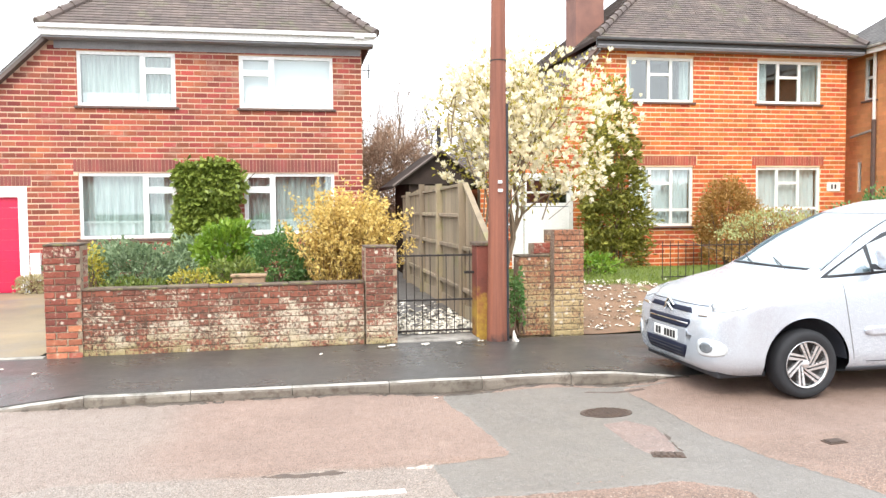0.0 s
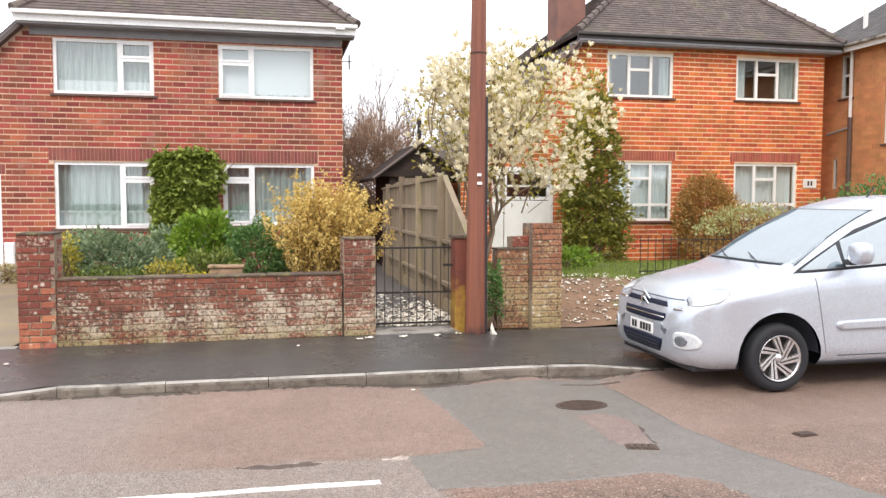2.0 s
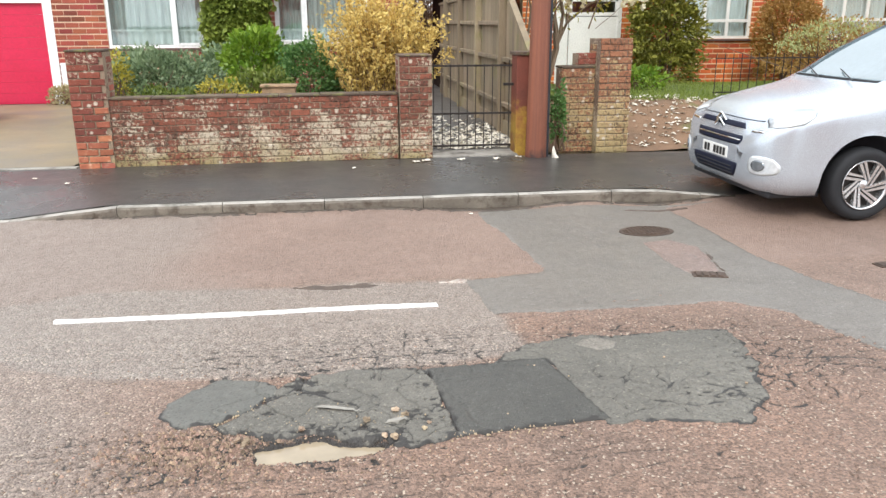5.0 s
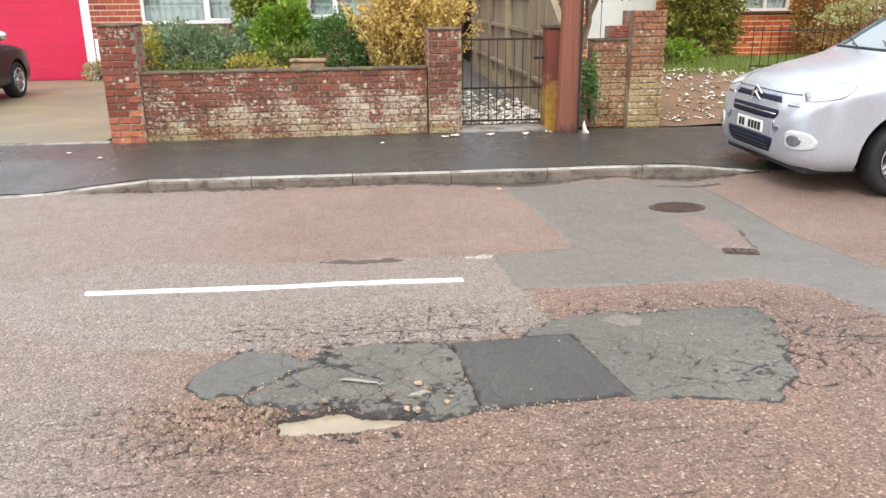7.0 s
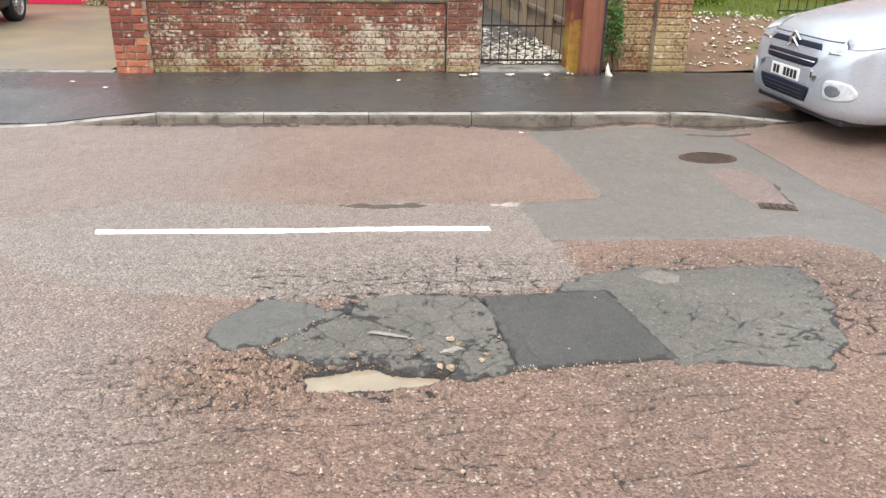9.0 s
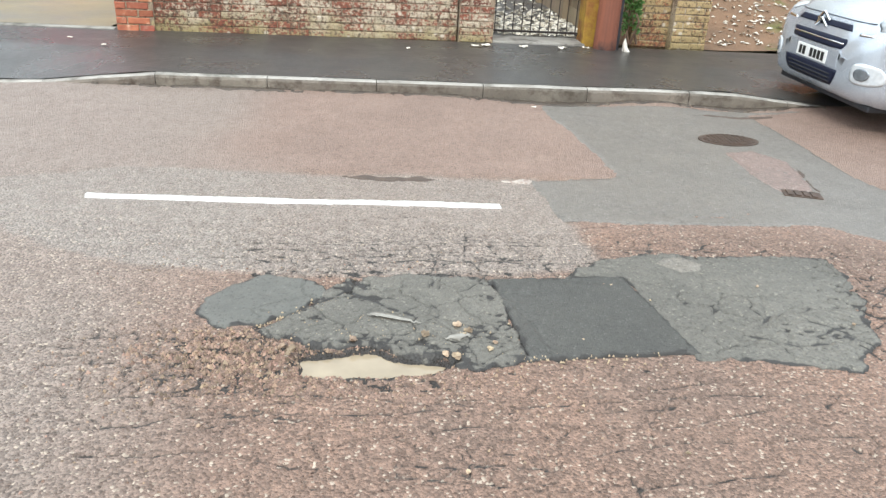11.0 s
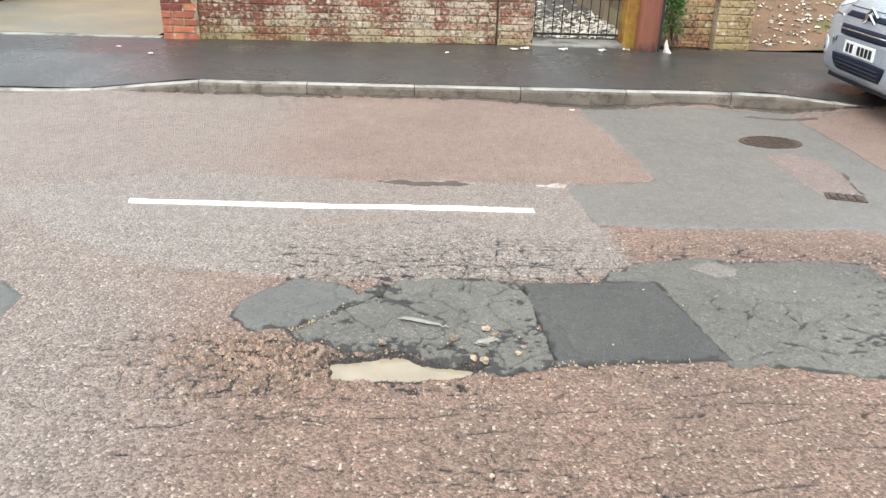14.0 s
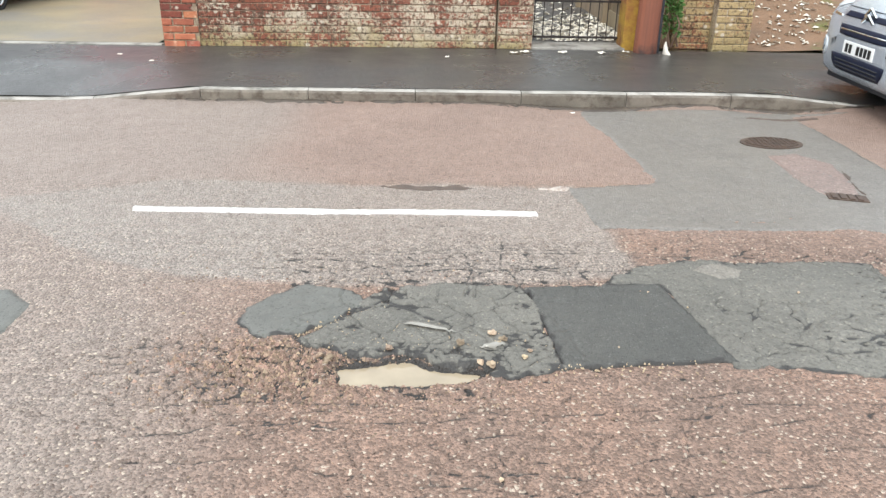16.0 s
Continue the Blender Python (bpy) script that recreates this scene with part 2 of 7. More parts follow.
M = {}
M["road"] = asphalt("road_chippings", (0.305, 0.192, 0.14), (0.225, 0.152, 0.118), (0.6, 0.5, 0.4), 0.0095, 0.055, 0.5, 1.2,
                    lane_tint=(0.34, 0.237, 0.192), grey_tint=(0.32, 0.279, 0.246), mottle=(0.5, 1.34))
M["patch_grey"] = asphalt("smooth_grey_asphalt", (0.21, 0.188, 0.166), (0.178, 0.16, 0.142), (0.3, 0.28, 0.26), 0.008, 0.04, 0.42, 0.3)
M["patch_dark"] = asphalt("new_dark_asphalt", (0.084, 0.081, 0.072), (0.068, 0.066, 0.06), (0.135, 0.13, 0.12), 0.007, 0.04, 0.55, 0.35)
M["patch_old"] = asphalt("old_cracked_asphalt", (0.172, 0.16, 0.136), (0.118, 0.111, 0.096), (0.26, 0.24, 0.2), 0.009, 0.05, 0.5, 0.4)
M["patch_smooth"] = asphalt("smooth_blue_grey_asphalt", (0.15, 0.147, 0.13), (0.122, 0.12, 0.108), (0.2, 0.19, 0.165), 0.008, 0.02, 0.5, 0.15, mottle=(0.94, 1.05))
M["patch_pale"] = asphalt("pale_plug_asphalt", (0.25, 0.225, 0.19), (0.2, 0.18, 0.155), (0.3, 0.28, 0.25), 0.008, 0.04, 0.5, 0.3)
M["patch_red"] = asphalt("red_brown_asphalt", (0.27, 0.19, 0.165), (0.22, 0.165, 0.145), (0.4, 0.33, 0.28), 0.01, 0.06, 0.45, 0.4)
M["pavement"] = asphalt("damp_pavement_asphalt", (0.078, 0.074, 0.07), (0.056, 0.053, 0.051), (0.135, 0.128, 0.118), 0.008, 0.05, 0.32, 0.25)
M["kerb"] = grain("weathered_concrete", (0.42, 0.395, 0.36), (0.3, 0.28, 0.25), 5, 0.7, 0.4, 70, 0.12, "object", stain=(0.1, 0.09, 0.075), stain_amount=0.5, stain_scale=3)
# kerb's road side: grime, with its weaker skylight painted in as a darker base
M["kerb_face"] = grain("shaded_grimy_wet_concrete", (0.225, 0.195, 0.16), (0.14, 0.12, 0.098), 4, 0.5, 0.5, 60, 0.15, "object", stain=(0.085, 0.066, 0.05), stain_scale=9, stain_amount=0.5)
M["patch_scar"] = grain("faded_paint_scrap", (0.5, 0.45, 0.4), (0.36, 0.3, 0.26), 30, 0.7, 0.5, 90, stain=(0.28, 0.2, 0.17), stain_scale=30, stain_amount=0.5)
M["tar"] = grain("tarred_felt", (0.04, 0.03, 0.026), (0.055, 0.04, 0.034), 5, 0.95, 0.3, 40, spec=0.15)
M["haze_twig"] = leafy("thin_brown_twig", (0.3, 0.2, 0.14), (0.5, 0.36, 0.26), 0.9, 0.1)
M["silt"] = grain("damp_gutter_silt", (0.09, 0.07, 0.053), (0.055, 0.043, 0.035), 9, 0.45, 0.6, 70, stain=(0.15, 0.115, 0.085), stain_scale=14, stain_amount=0.3)
M["scar"] = grain("worn_brown_asphalt", (0.11, 0.078, 0.06), (0.075, 0.055, 0.045), 12, 0.6, 0.6, 70)
M["concrete"] = grain("drive_concrete", (0.3, 0.235, 0.14), (0.2, 0.175, 0.125), 0.9, 0.55, 0.3, 30, stain=(0.2, 0.18, 0.15), stain_scale=0.8, stain_amount=0.55)
M["white_line"] = grain("worn_road_paint", (0.8, 0.8, 0.78), (0.62, 0.61, 0.58), 9, 0.6, 0.5, 90, stain=(0.4, 0.36, 0.33), stain_scale=16, stain_amount=0.12)
M["brick1"] = grain("red_house_brick", (0.35, 0.082, 0.046), (0.22, 0.055, 0.042), 1.3, 0.85, 0.5, 45, 0.32, "island", stain=(0.4, 0.2, 0.15), stain_scale=1.6, stain_amount=0.15)
M["mortar1"] = grain("pale_mortar", (0.72, 0.51, 0.37), (0.46, 0.31, 0.23), 1.6, 0.95, 0.4, 60)
M["soldier1"] = grain("plum_header_brick", (0.26, 0.075, 0.06), (0.2, 0.065, 0.055), 4, 0.85, 0.4, 45, 0.18, "island")
M["brick2"] = grain("orange_house_brick", (0.6, 0.14, 0.036), (0.44, 0.098, 0.032), 1.6, 0.85, 0.5, 45, 0.26, "island")
M["mortar2"] = grain("sandy_mortar", (0.9, 0.7, 0.48), (0.7, 0.48, 0.29), 1.6, 0.95, 0.4, 60)
M["soldier2"] = grain("red_header_brick", (0.4, 0.1, 0.06), (0.32, 0.085, 0.055), 4, 0.85, 0.4, 45, 0.18, "island")
M["brick3"] = grain("brown_house_brick", (0.66, 0.3, 0.13), (0.55, 0.25, 0.11), 2.5, 0.9, 0.5, 45, 0.12, "island")
M["mortar3"] = grain("brown_mortar", (0.6, 0.32, 0.17), (0.5, 0.26, 0.14), 6, 0.95, 0.4, 60)
M["chimney_brick"] = grain("sooty_brick", (0.26, 0.13, 0.1), (0.19, 0.1, 0.085), 2.5, 0.9, 0.5, 45)
M["garden_brick"] = old_brick("old_red_garden_brick", (0.27, 0.072, 0.045), (0.16, 0.048, 0.036), (0.52, 0.41, 0.31), 0.3, 0.32, 0.3)
M["wall_brick"] = old_brick("limewashed_wall_brick", (0.27, 0.09, 0.055), (0.16, 0.058, 0.04), (0.58, 0.5, 0.38), 0.54, 0.64, 0.26, 0.6)
M["mossy_brick"] = old_brick("mossy_garden_brick", (0.36, 0.15, 0.08), (0.23, 0.105, 0.06), (0.47, 0.35, 0.18), 0.62, 0.6, 0.3, 0.85)
M["pier_orange"] = grain("bright_orange_pier_brick", (0.44, 0.15, 0.08), (0.3, 0.095, 0.055), 8, 0.85, 0.8, 50, 0.28, "object", stain=(0.62, 0.42, 0.3), stain_scale=12, stain_amount=0.25)
M["garden_mortar"] = old_brick("lichen_mortar", (0.32, 0.24, 0.17), (0.19, 0.135, 0.1), (0.5, 0.42, 0.32), 0.5, 0.45, 0.1, 0.58)
M["coping"] = grain("mossy_coping", (0.12, 0.08, 0.058), (0.08, 0.058, 0.044), 9, 0.9, 0.7, 60, 0.15, "object", stain=(0.2, 0.19, 0.07), stain_scale=8, stain_amount=0.4)
M["upvc"] = grain("white_plastic", (0.84, 0.85, 0.86), (0.8, 0.81, 0.82), 2, 0.35, 0.02, 20)
M["white_paint"] = grain("white_paintwork", (0.82, 0.81, 0.78), (0.74, 0.73, 0.7), 3, 0.45, 0.06, 30, stain=(0.55, 0.5, 0.43), stain_scale=2.5, stain_amount=0.1)
M["sill"] = grain("dark_tile_sill", (0.13, 0.075, 0.06), (0.09, 0.06, 0.05), 8, 0.6, 0.3, 60)
M["soffit"] = grain("grey_soffit", (0.3, 0.3, 0.32), (0.24, 0.24, 0.26), 4, 0.7, 0.05, 30)
M["tile"] = grain("brown_roof_tile", (0.15, 0.115, 0.1), (0.1, 0.08, 0.075), 1.5, 0.75, 0.4, 40, 0.2, "island", stain=(0.13, 0.12, 0.08), stain_scale=2, stain_amount=0.3)
M["tile_grey"] = grain("grey_roof_tile", (0.15, 0.14, 0.135), (0.1, 0.095, 0.095), 1.5, 0.7, 0.4, 40, 0.15, "island")
M["gutter"] = grain("dark_gutter", (0.05, 0.045, 0.045), (0.035, 0.033, 0.033), 5, 0.4, 0.03, 30)
M["glass"] = clear_glass("window_glass", (0.86, 0.9, 0.9))
M["car_glass"] = clear_glass("tinted_car_glass", (0.66, 0.76, 0.8), 0.0, 0.46)
M["net"] = grain("net_curtain", (0.86, 0.9, 0.9), (0.74, 0.79, 0.79), 6, 0.9, 0.1, 120, stretch=(6, 1, 0.6))
M["drape"] = grain("grey_green_curtain", (0.6, 0.68, 0.65), (0.36, 0.43, 0.42), 6, 0.9, 0.1, 120, stretch=(6, 1, 0.4))
# near-white sheet that puts a window's sky reflection into colour
M["blind"] = grain("white_sky_reflection_sheet", (0.9, 0.92, 0.95), (0.86, 0.88, 0.92), 1.5, 0.8, 0.02, 60)
M["room"] = grain("dim_room_wall", (0.36, 0.36, 0.36), (0.3, 0.3, 0.3), 2, 0.9, 0, 20)
M["red_door"] = grain("red_door_paint", (0.62, 0.024, 0.08), (0.55, 0.018, 0.062), 1.5, 0.35, 0.04, 30)
M["fence_wood"] = grain("weathered_fence_wood", (0.31, 0.245, 0.165), (0.23, 0.18, 0.125), 3, 0.85, 0.4, 40, 0.18, "object", stretch=(2, 2, 0.25), stain=(0.25, 0.22, 0.1), stain_scale=1.6, stain_amount=0.3)
M["pole_wood"] = grain("creosoted_pole_wood", (0.27, 0.095, 0.055), (0.17, 0.062, 0.04), 2.2, 0.6, 0.5, 40, stretch=(9, 9, 0.35), stain=(0.045, 0.028, 0.026), stain_scale=2.4, stain_amount=0.85, stain_top=0.75)
M["post_paint"] = grain("mossy_red_gate_pier", (0.2, 0.05, 0.03), (0.12, 0.038, 0.026), 3, 0.75, 0.5, 40, 0.15, "object", stain=(0.36, 0.22, 0.03), stain_scale=2.2, stain_amount=0.9, stain_top=1.15)
M["iron"] = grain("black_iron", (0.022, 0.02, 0.02), (0.04, 0.03, 0.026), 12, 0.5, 0.2, 70, metal=0.3)
M["trough"] = grain("buff_stone", (0.42, 0.27, 0.17), (0.26, 0.18, 0.11), 9, 0.9, 0.8, 40, stain=(0.1, 0.09, 0.04), stain_scale=7, stain_amount=0.45)
M["soil"] = grain("dark_soil", (0.075, 0.052, 0.036), (0.05, 0.036, 0.026), 6, 0.95, 0.8, 40, bump_dist=0.03)
M["path"] = grain("damp_path", (0.11, 0.1, 0.09), (0.08, 0.074, 0.07), 2.5, 0.5, 0.5, 50)
M["bank"] = grain("leafy_earth_bank", (0.25, 0.15, 0.09), (0.18, 0.115, 0.075), 4, 0.9, 0.8, 40, stain=(0.13, 0.15, 0.04), stain_scale=2.2, stain_amount=0.3, bump_dist=0.03)
M["turf"] = grain("turf", (0.09, 0.13, 0.03), (0.13, 0.16, 0.04), 4, 0.95, 0.8, 60, bump_dist=0.03)
M["grass"] = leafy("grass_blade", (0.09, 0.15, 0.02), (0.28, 0.33, 0.06))
M["petal"] = leafy("magnolia_petal", (0.78, 0.68, 0.43), (0.94, 0.91, 0.78), 0.5, 0.3)
M["fallen"] = leafy("fallen_petal", (0.66, 0.6, 0.5), (0.86, 0.82, 0.74), 0.6, 0.0)
M["bark"] = grain("grey_brown_bark", (0.24, 0.17, 0.115), (0.16, 0.115, 0.08), 6, 0.9, 0.6, 50, stretch=(3, 3, 0.5))
M["twig"] = grain("brown_twig", (0.2, 0.125, 0.085), (0.13, 0.085, 0.06), 3, 0.9, 0.1, 40)
M["ivy"] = leafy("ivy_leaf", (0.045, 0.09, 0.012), (0.38, 0.45, 0.085), 0.4)
M["ivy_bright"] = leafy("spring_leaf", (0.1, 0.22, 0.02), (0.3, 0.42, 0.05), 0.45)
M["evergreen"] = leafy("evergreen_leaf", (0.055, 0.07, 0.011), (0.42, 0.4, 0.075), 0.5)
M["shrub_teal"] = leafy("blue_green_leaf", (0.05, 0.105, 0.045), (0.36, 0.45, 0.25), 0.45)
M["shrub_olive"] = leafy("olive_leaf", (0.04, 0.075, 0.012), (0.3, 0.36, 0.08), 0.45)
M["shrub_green"] = leafy("mid_green_leaf", (0.045, 0.13, 0.035), (0.2, 0.34, 0.1), 0.45)
M["forsythia"] = leafy("forsythia_flower", (0.42, 0.26, 0.05), (0.88, 0.7, 0.25), 0.6, 0.3)
M["golden_leaf"] = leafy("golden_leaf", (0.2, 0.2, 0.025), (0.6, 0.5, 0.08), 0.55, 0.25)
M["yellow"] = leafy("yellow_flower", (0.55, 0.42, 0.02), (0.85, 0.7, 0.06), 0.6, 0.25)
M["brown_leaf"] = leafy("coppery_leaf", (0.27, 0.15, 0.035), (0.5, 0.3, 0.09), 0.6)
M["bud_green"] = leafy("green_bud", (0.26, 0.28, 0.1), (0.6, 0.62, 0.3), 0.6)
M["buff_leaf"] = leafy("buff_budding_leaf", (0.34, 0.28, 0.13), (0.62, 0.56, 0.34), 0.6)
M["car_silver"] = grain("silver_car_paint", (0.57, 0.62, 0.69), (0.55, 0.6, 0.67), 300, 0.27, 0.0, 2500, metal=0.55, rough_vary=0.03)
M["car_dark"] = grain("dark_purple_car_paint", (0.03, 0.025, 0.04), (0.026, 0.022, 0.035), 300, 0.25, 0.0, 400, metal=0.4, rough_vary=0.03)
M["grille"] = grain("dark_blue_black_grille", (0.008, 0.012, 0.03), (0.014, 0.018, 0.04), 20, 0.5, 0.1, 90, spec=0.25)
M["plastic"] = grain("black_plastic", (0.018, 0.02, 0.026), (0.025, 0.027, 0.032), 10, 0.5, 0.1, 90)
M["arch"] = grain("grey_arch_plastic", (0.035, 0.042, 0.055), (0.045, 0.052, 0.065), 10, 0.6, 0.1, 90)
M["rubber"] = grain("tyre_rubber", (0.012, 0.013, 0.016), (0.02, 0.021, 0.025), 10, 0.75, 0.2, 90)
M["alloy"] = grain("bright_alloy", (0.75, 0.76, 0.78), (0.68, 0.69, 0.7), 10, 0.25, 0.02, 60, metal=0.85)
M["dark_alloy"] = grain("dark_wheel_barrel", (0.022, 0.017, 0.015), (0.03, 0.024, 0.022), 10, 0.6, 0.02, 60)
M["chrome"] = grain("chrome", (0.85, 0.86, 0.87), (0.8, 0.81, 0.82), 10, 0.08, 0.0, 60, metal=1.0, rough_vary=0.02)
M["lamp_clear"] = grain("headlamp_lens", (0.75, 0.78, 0.8), (0.62, 0.66, 0.7), 14, 0.12, 0.1, 40, metal=0.3, rough_vary=0.03)
M["lamp_dark"] = grain("deep_lamp_glass", (0.3, 0.33, 0.36), (0.16, 0.18, 0.2), 30, 0.1, 0.2, 60, metal=0.6, rough_vary=0.03)
M["seam"] = grain("grey_panel_seam", (0.12, 0.125, 0.13), (0.1, 0.105, 0.11), 10, 0.7, 0.0, 60)
M["plate"] = grain("number_plate_white", (0.84, 0.84, 0.82), (0.8, 0.8, 0.78), 10, 0.4, 0.0, 60)
M["ink"] = grain("black_ink", (0.015, 0.015, 0.016), (0.02, 0.02, 0.02), 10, 0.5, 0.0, 60)
M["iron_cover"] = grain("rusty_iron_cover", (0.12, 0.08, 0.06), (0.075, 0.055, 0.045), 14, 0.55, 0.5, 80, metal=0.4)
M["water"] = grain("muddy_water", (0.35, 0.285, 0.2), (0.31, 0.25, 0.172), 5, 0.06, 0.02, 12, rough_vary=0.02)
M["pale_water"] = grain("shallow_water", (0.33, 0.315, 0.28), (0.22, 0.205, 0.18), 14, 0.05, 0.02, 12, rough_vary=0.02)
M["stone"] = grain("loose_stone", (0.46, 0.36, 0.25), (0.24, 0.17, 0.12), 25, 0.85, 0.4, 90, 0.35, "object")
M["gravel"] = grain("loose_chippings", (0.36, 0.245, 0.18), (0.2, 0.145, 0.11), 25, 0.85, 0.3, 120, 0.5, "island")
M["field"] = grain("far_ground", (0.1, 0.12, 0.05), (0.08, 0.09, 0.045), 0.3, 0.95, 0.2, 6)


# ---- building helpers ----
OFF = {}


def thing(name, at, label, category, group="", kind=""):
    """An Empty at the base of a thing; its parts are built in world coordinates and shifted to it."""
    ob = new(name)
    ob.location = at
    OFF[ob] = Vector(at)
    return tagged(ob, label, category, group, kind)


def link(name, mesh, material, parent=None, label=""):
    ob = new(name, mesh)
    if material and not mesh.materials:
        mesh.materials.append(material)
    if parent is not None:
        ob.parent = parent
        OFF[ob] = OFF.get(parent, Vector())
    if label:
        ob["label"] = label
    return ob


def part(name, bm, material, parent=None, label="", smooth=False):
    """ONE mesh object out of a bmesh, under a thing or a part."""
    if parent is not None:
        o = OFF.get(parent, Vector())
        if o.length:
            bmesh.ops.translate(bm, verts=bm.verts, vec=-o)
    me = bpy.data.meshes.new(name)
    bm.to_mesh(me)
    bm.free()
    if smooth:
        me.polygons.foreach_set("use_smooth", [True] * len(me.polygons))
    return link(name, me, material, parent, label)


def raw(name, verts, faces, material, parent=None, label="", smooth=False):
    """ONE mesh object out of lists that a loop made."""
    v = np.asarray(verts, dtype=float)
    if parent is not None:
        v = v - np.array(OFF.get(parent, Vector()))
    me = bpy.data.meshes.new(name)
    me.from_pydata(v.tolist(), [], faces)
    if smooth:
        me.polygons.foreach_set("use_smooth", [True] * len(me.polygons))
    me.update()
    return link(name, me, material, parent, label)


def box(x0, x1, y0, y1, z0, z1, bevel=0.0, bm=None):
    bm = bm or bmesh.new()
    c = [bm.verts.new((x, y, z)) for x in (x0, x1) for y in (y0, y1) for z in (z0, z1)]
    made = [bm.faces.new([c[i] for i in f]) for f in ((0, 1, 3, 2), (4, 6, 7, 5), (0, 4, 5, 1), (2, 3, 7, 6), (0, 2, 6, 4), (1, 5, 7, 3))]
    if bevel:
        ed = {e for f in made for e in f.edges}
        bmesh.ops.bevel(bm, geom=list(ed), offset=bevel, segments=2, affect='EDGES', profile=0.6)
    return bm


def rod(p, q, r, sides=8, r2=None, bm=None):
    """A round bar from p to q."""
    bm = bm or bmesh.new()
    p, q = Vector(p), Vector(q)
    turn = (q - p).to_track_quat('Z', 'Y').to_matrix().to_4x4()
    bmesh.ops.create_cone(bm, cap_ends=True, segments=sides, radius1=r, radius2=r if r2 is None else r2, depth=(q - p).length,
                          matrix=Matrix.Translation((p + q) / 2) @ turn)
    return bm


def tubes(lines, sides=5):
    """Tapered tubes along polylines of (point, radius); returns verts and faces."""
    vs, fs = [], []
    for line in lines:
        base = len(vs)
        for i, (p, r) in enumerate(line):
            a = line[max(i - 1, 0)][0]
            b = line[min(i + 1, len(line) - 1)][0]
            d = (b - a).normalized() if (b - a).length > 1e-6 else Vector((0, 0, 1))
            s = d.orthogonal().normalized()
            t = d.cross(s)
            for k in range(sides):
                an = 2 * math.pi * k / sides
                vs.append(p + (s * math.cos(an) + t * math.sin(an)) * r)
        for i in range(len(line) - 1):
            for k in range(sides):
                k2 = (k + 1) % sides
                fs.append((base + i * sides + k, base + i * sides + k2, base + (i + 1) * sides + k2, base + (i + 1) * sides + k))
    return vs, fs


def leaves(points, size, rng, up=0.3, aspect=0.55, fold=0.25):
    """Folded diamond leaves at points (with an outward direction each); returns verts and faces."""
    vs, fs = [], []
    for p, d in points:
        s = size * rng.uniform(0.6, 1.35)
        d = (d + Vector((rng.gauss(0, 0.6), rng.gauss(0, 0.6), rng.gauss(0, 0.6) + up))).normalized()
        side = d.cross(Vector((rng.gauss(0, 1), rng.gauss(0, 1), rng.gauss(0, 1)))).normalized()
        n = d.cross(side)
        b = len(vs)
        vs += [p, p + d * s * 0.5 + side * s * aspect * 0.5 + n * s * fold * 0.5, p + d * s, p + d * s * 0.5 - side * s * aspect * 0.5 + n * s * fold * 0.5]
        fs += [(b, b + 1, b + 2), (b, b + 2, b + 3)]
    return vs, fs


def mound(rng, n, centre, radii, lump=0.25, freq=1.6, inner=0.55, low=-1.0):
    """Points with outward directions in a lumpy ellipsoid, most of them near its skin."""
    out = []
    c, r = Vector(centre), Vector(radii)
    while len(out) < n:
        d = Vector((rng.gauss(0, 1), rng.gauss(0, 1), rng.gauss(0, 1))).normalized()
        if d.z < low:
            continue
        k = 1 + lump * 2 * noise.noise(d * freq + c * 0.7)
        k *= rng.uniform(inner, 1) ** 0.5
        out.append((c + Vector((d.x * r.x, d.y * r.y, d.z * r.z)) * k, Vector((d.x / r.x, d.y / r.y, d.z / r.z)).normalized()))
    return out


# ---- the ground: road, pavement, drive, gardens ----
rng_road = random.Random(5)


def poly_sd(px, py, poly):
    """Signed distance to a polygon, negative inside, for arrays of points."""
    d = np.full(px.shape, 1e9)
    inside = np.zeros(px.shape, bool)
    for i in range(len(poly)):
        (ax, ay), (bx, by) = poly[i], poly[(i + 1) % len(poly)]
        ex, ey = bx - ax, by - ay
        wx, wy = px - ax, py - ay
        t = np.clip((wx * ex + wy * ey) / (ex * ex + ey * ey), 0, 1)
        d = np.minimum(d, np.hypot(wx - ex * t, wy - ey * t))
        cross = (ay > py) != (by > py)
        with np.errstate(divide='ignore', invalid='ignore'):
            xi = ax + (py - ay) * ex / (ey if ey else 1e-9)
        inside ^= cross & (px < xi)
    return np.where(inside, -d, d)


# value noise on arrays, for edges and relief
GRID = np.random.RandomState(3).rand(256, 256)


def vnoise(x, y, f, seed=0):
    x, y = x * f + 31.7 * seed + 50, y * f + 17.3 * seed + 50
    xi, yi = np.floor(x).astype(int), np.floor(y).astype(int)
    u, v = x - xi, y - yi
    u, v = u * u * (3 - 2 * u), v * v * (3 - 2 * v)
    g = lambda a, b: GRID[a % 256, b % 256]
    return (g(xi, yi) * (1 - u) + g(xi + 1, yi) * u) * (1 - v) + (g(xi, yi + 1) * (1 - u) + g(xi + 1, yi + 1) * u) * v - 0.5


# cracks drawn as wandering lines into a raster of the depth of the road's surface
RX0, RX1, RY0, RY1, RS = -2.4, 3.6, 1.6, 6.6, 0.004
crack_map = np.zeros((int((RY1 - RY0) / RS), int((RX1 - RX0) / RS)), np.float32)


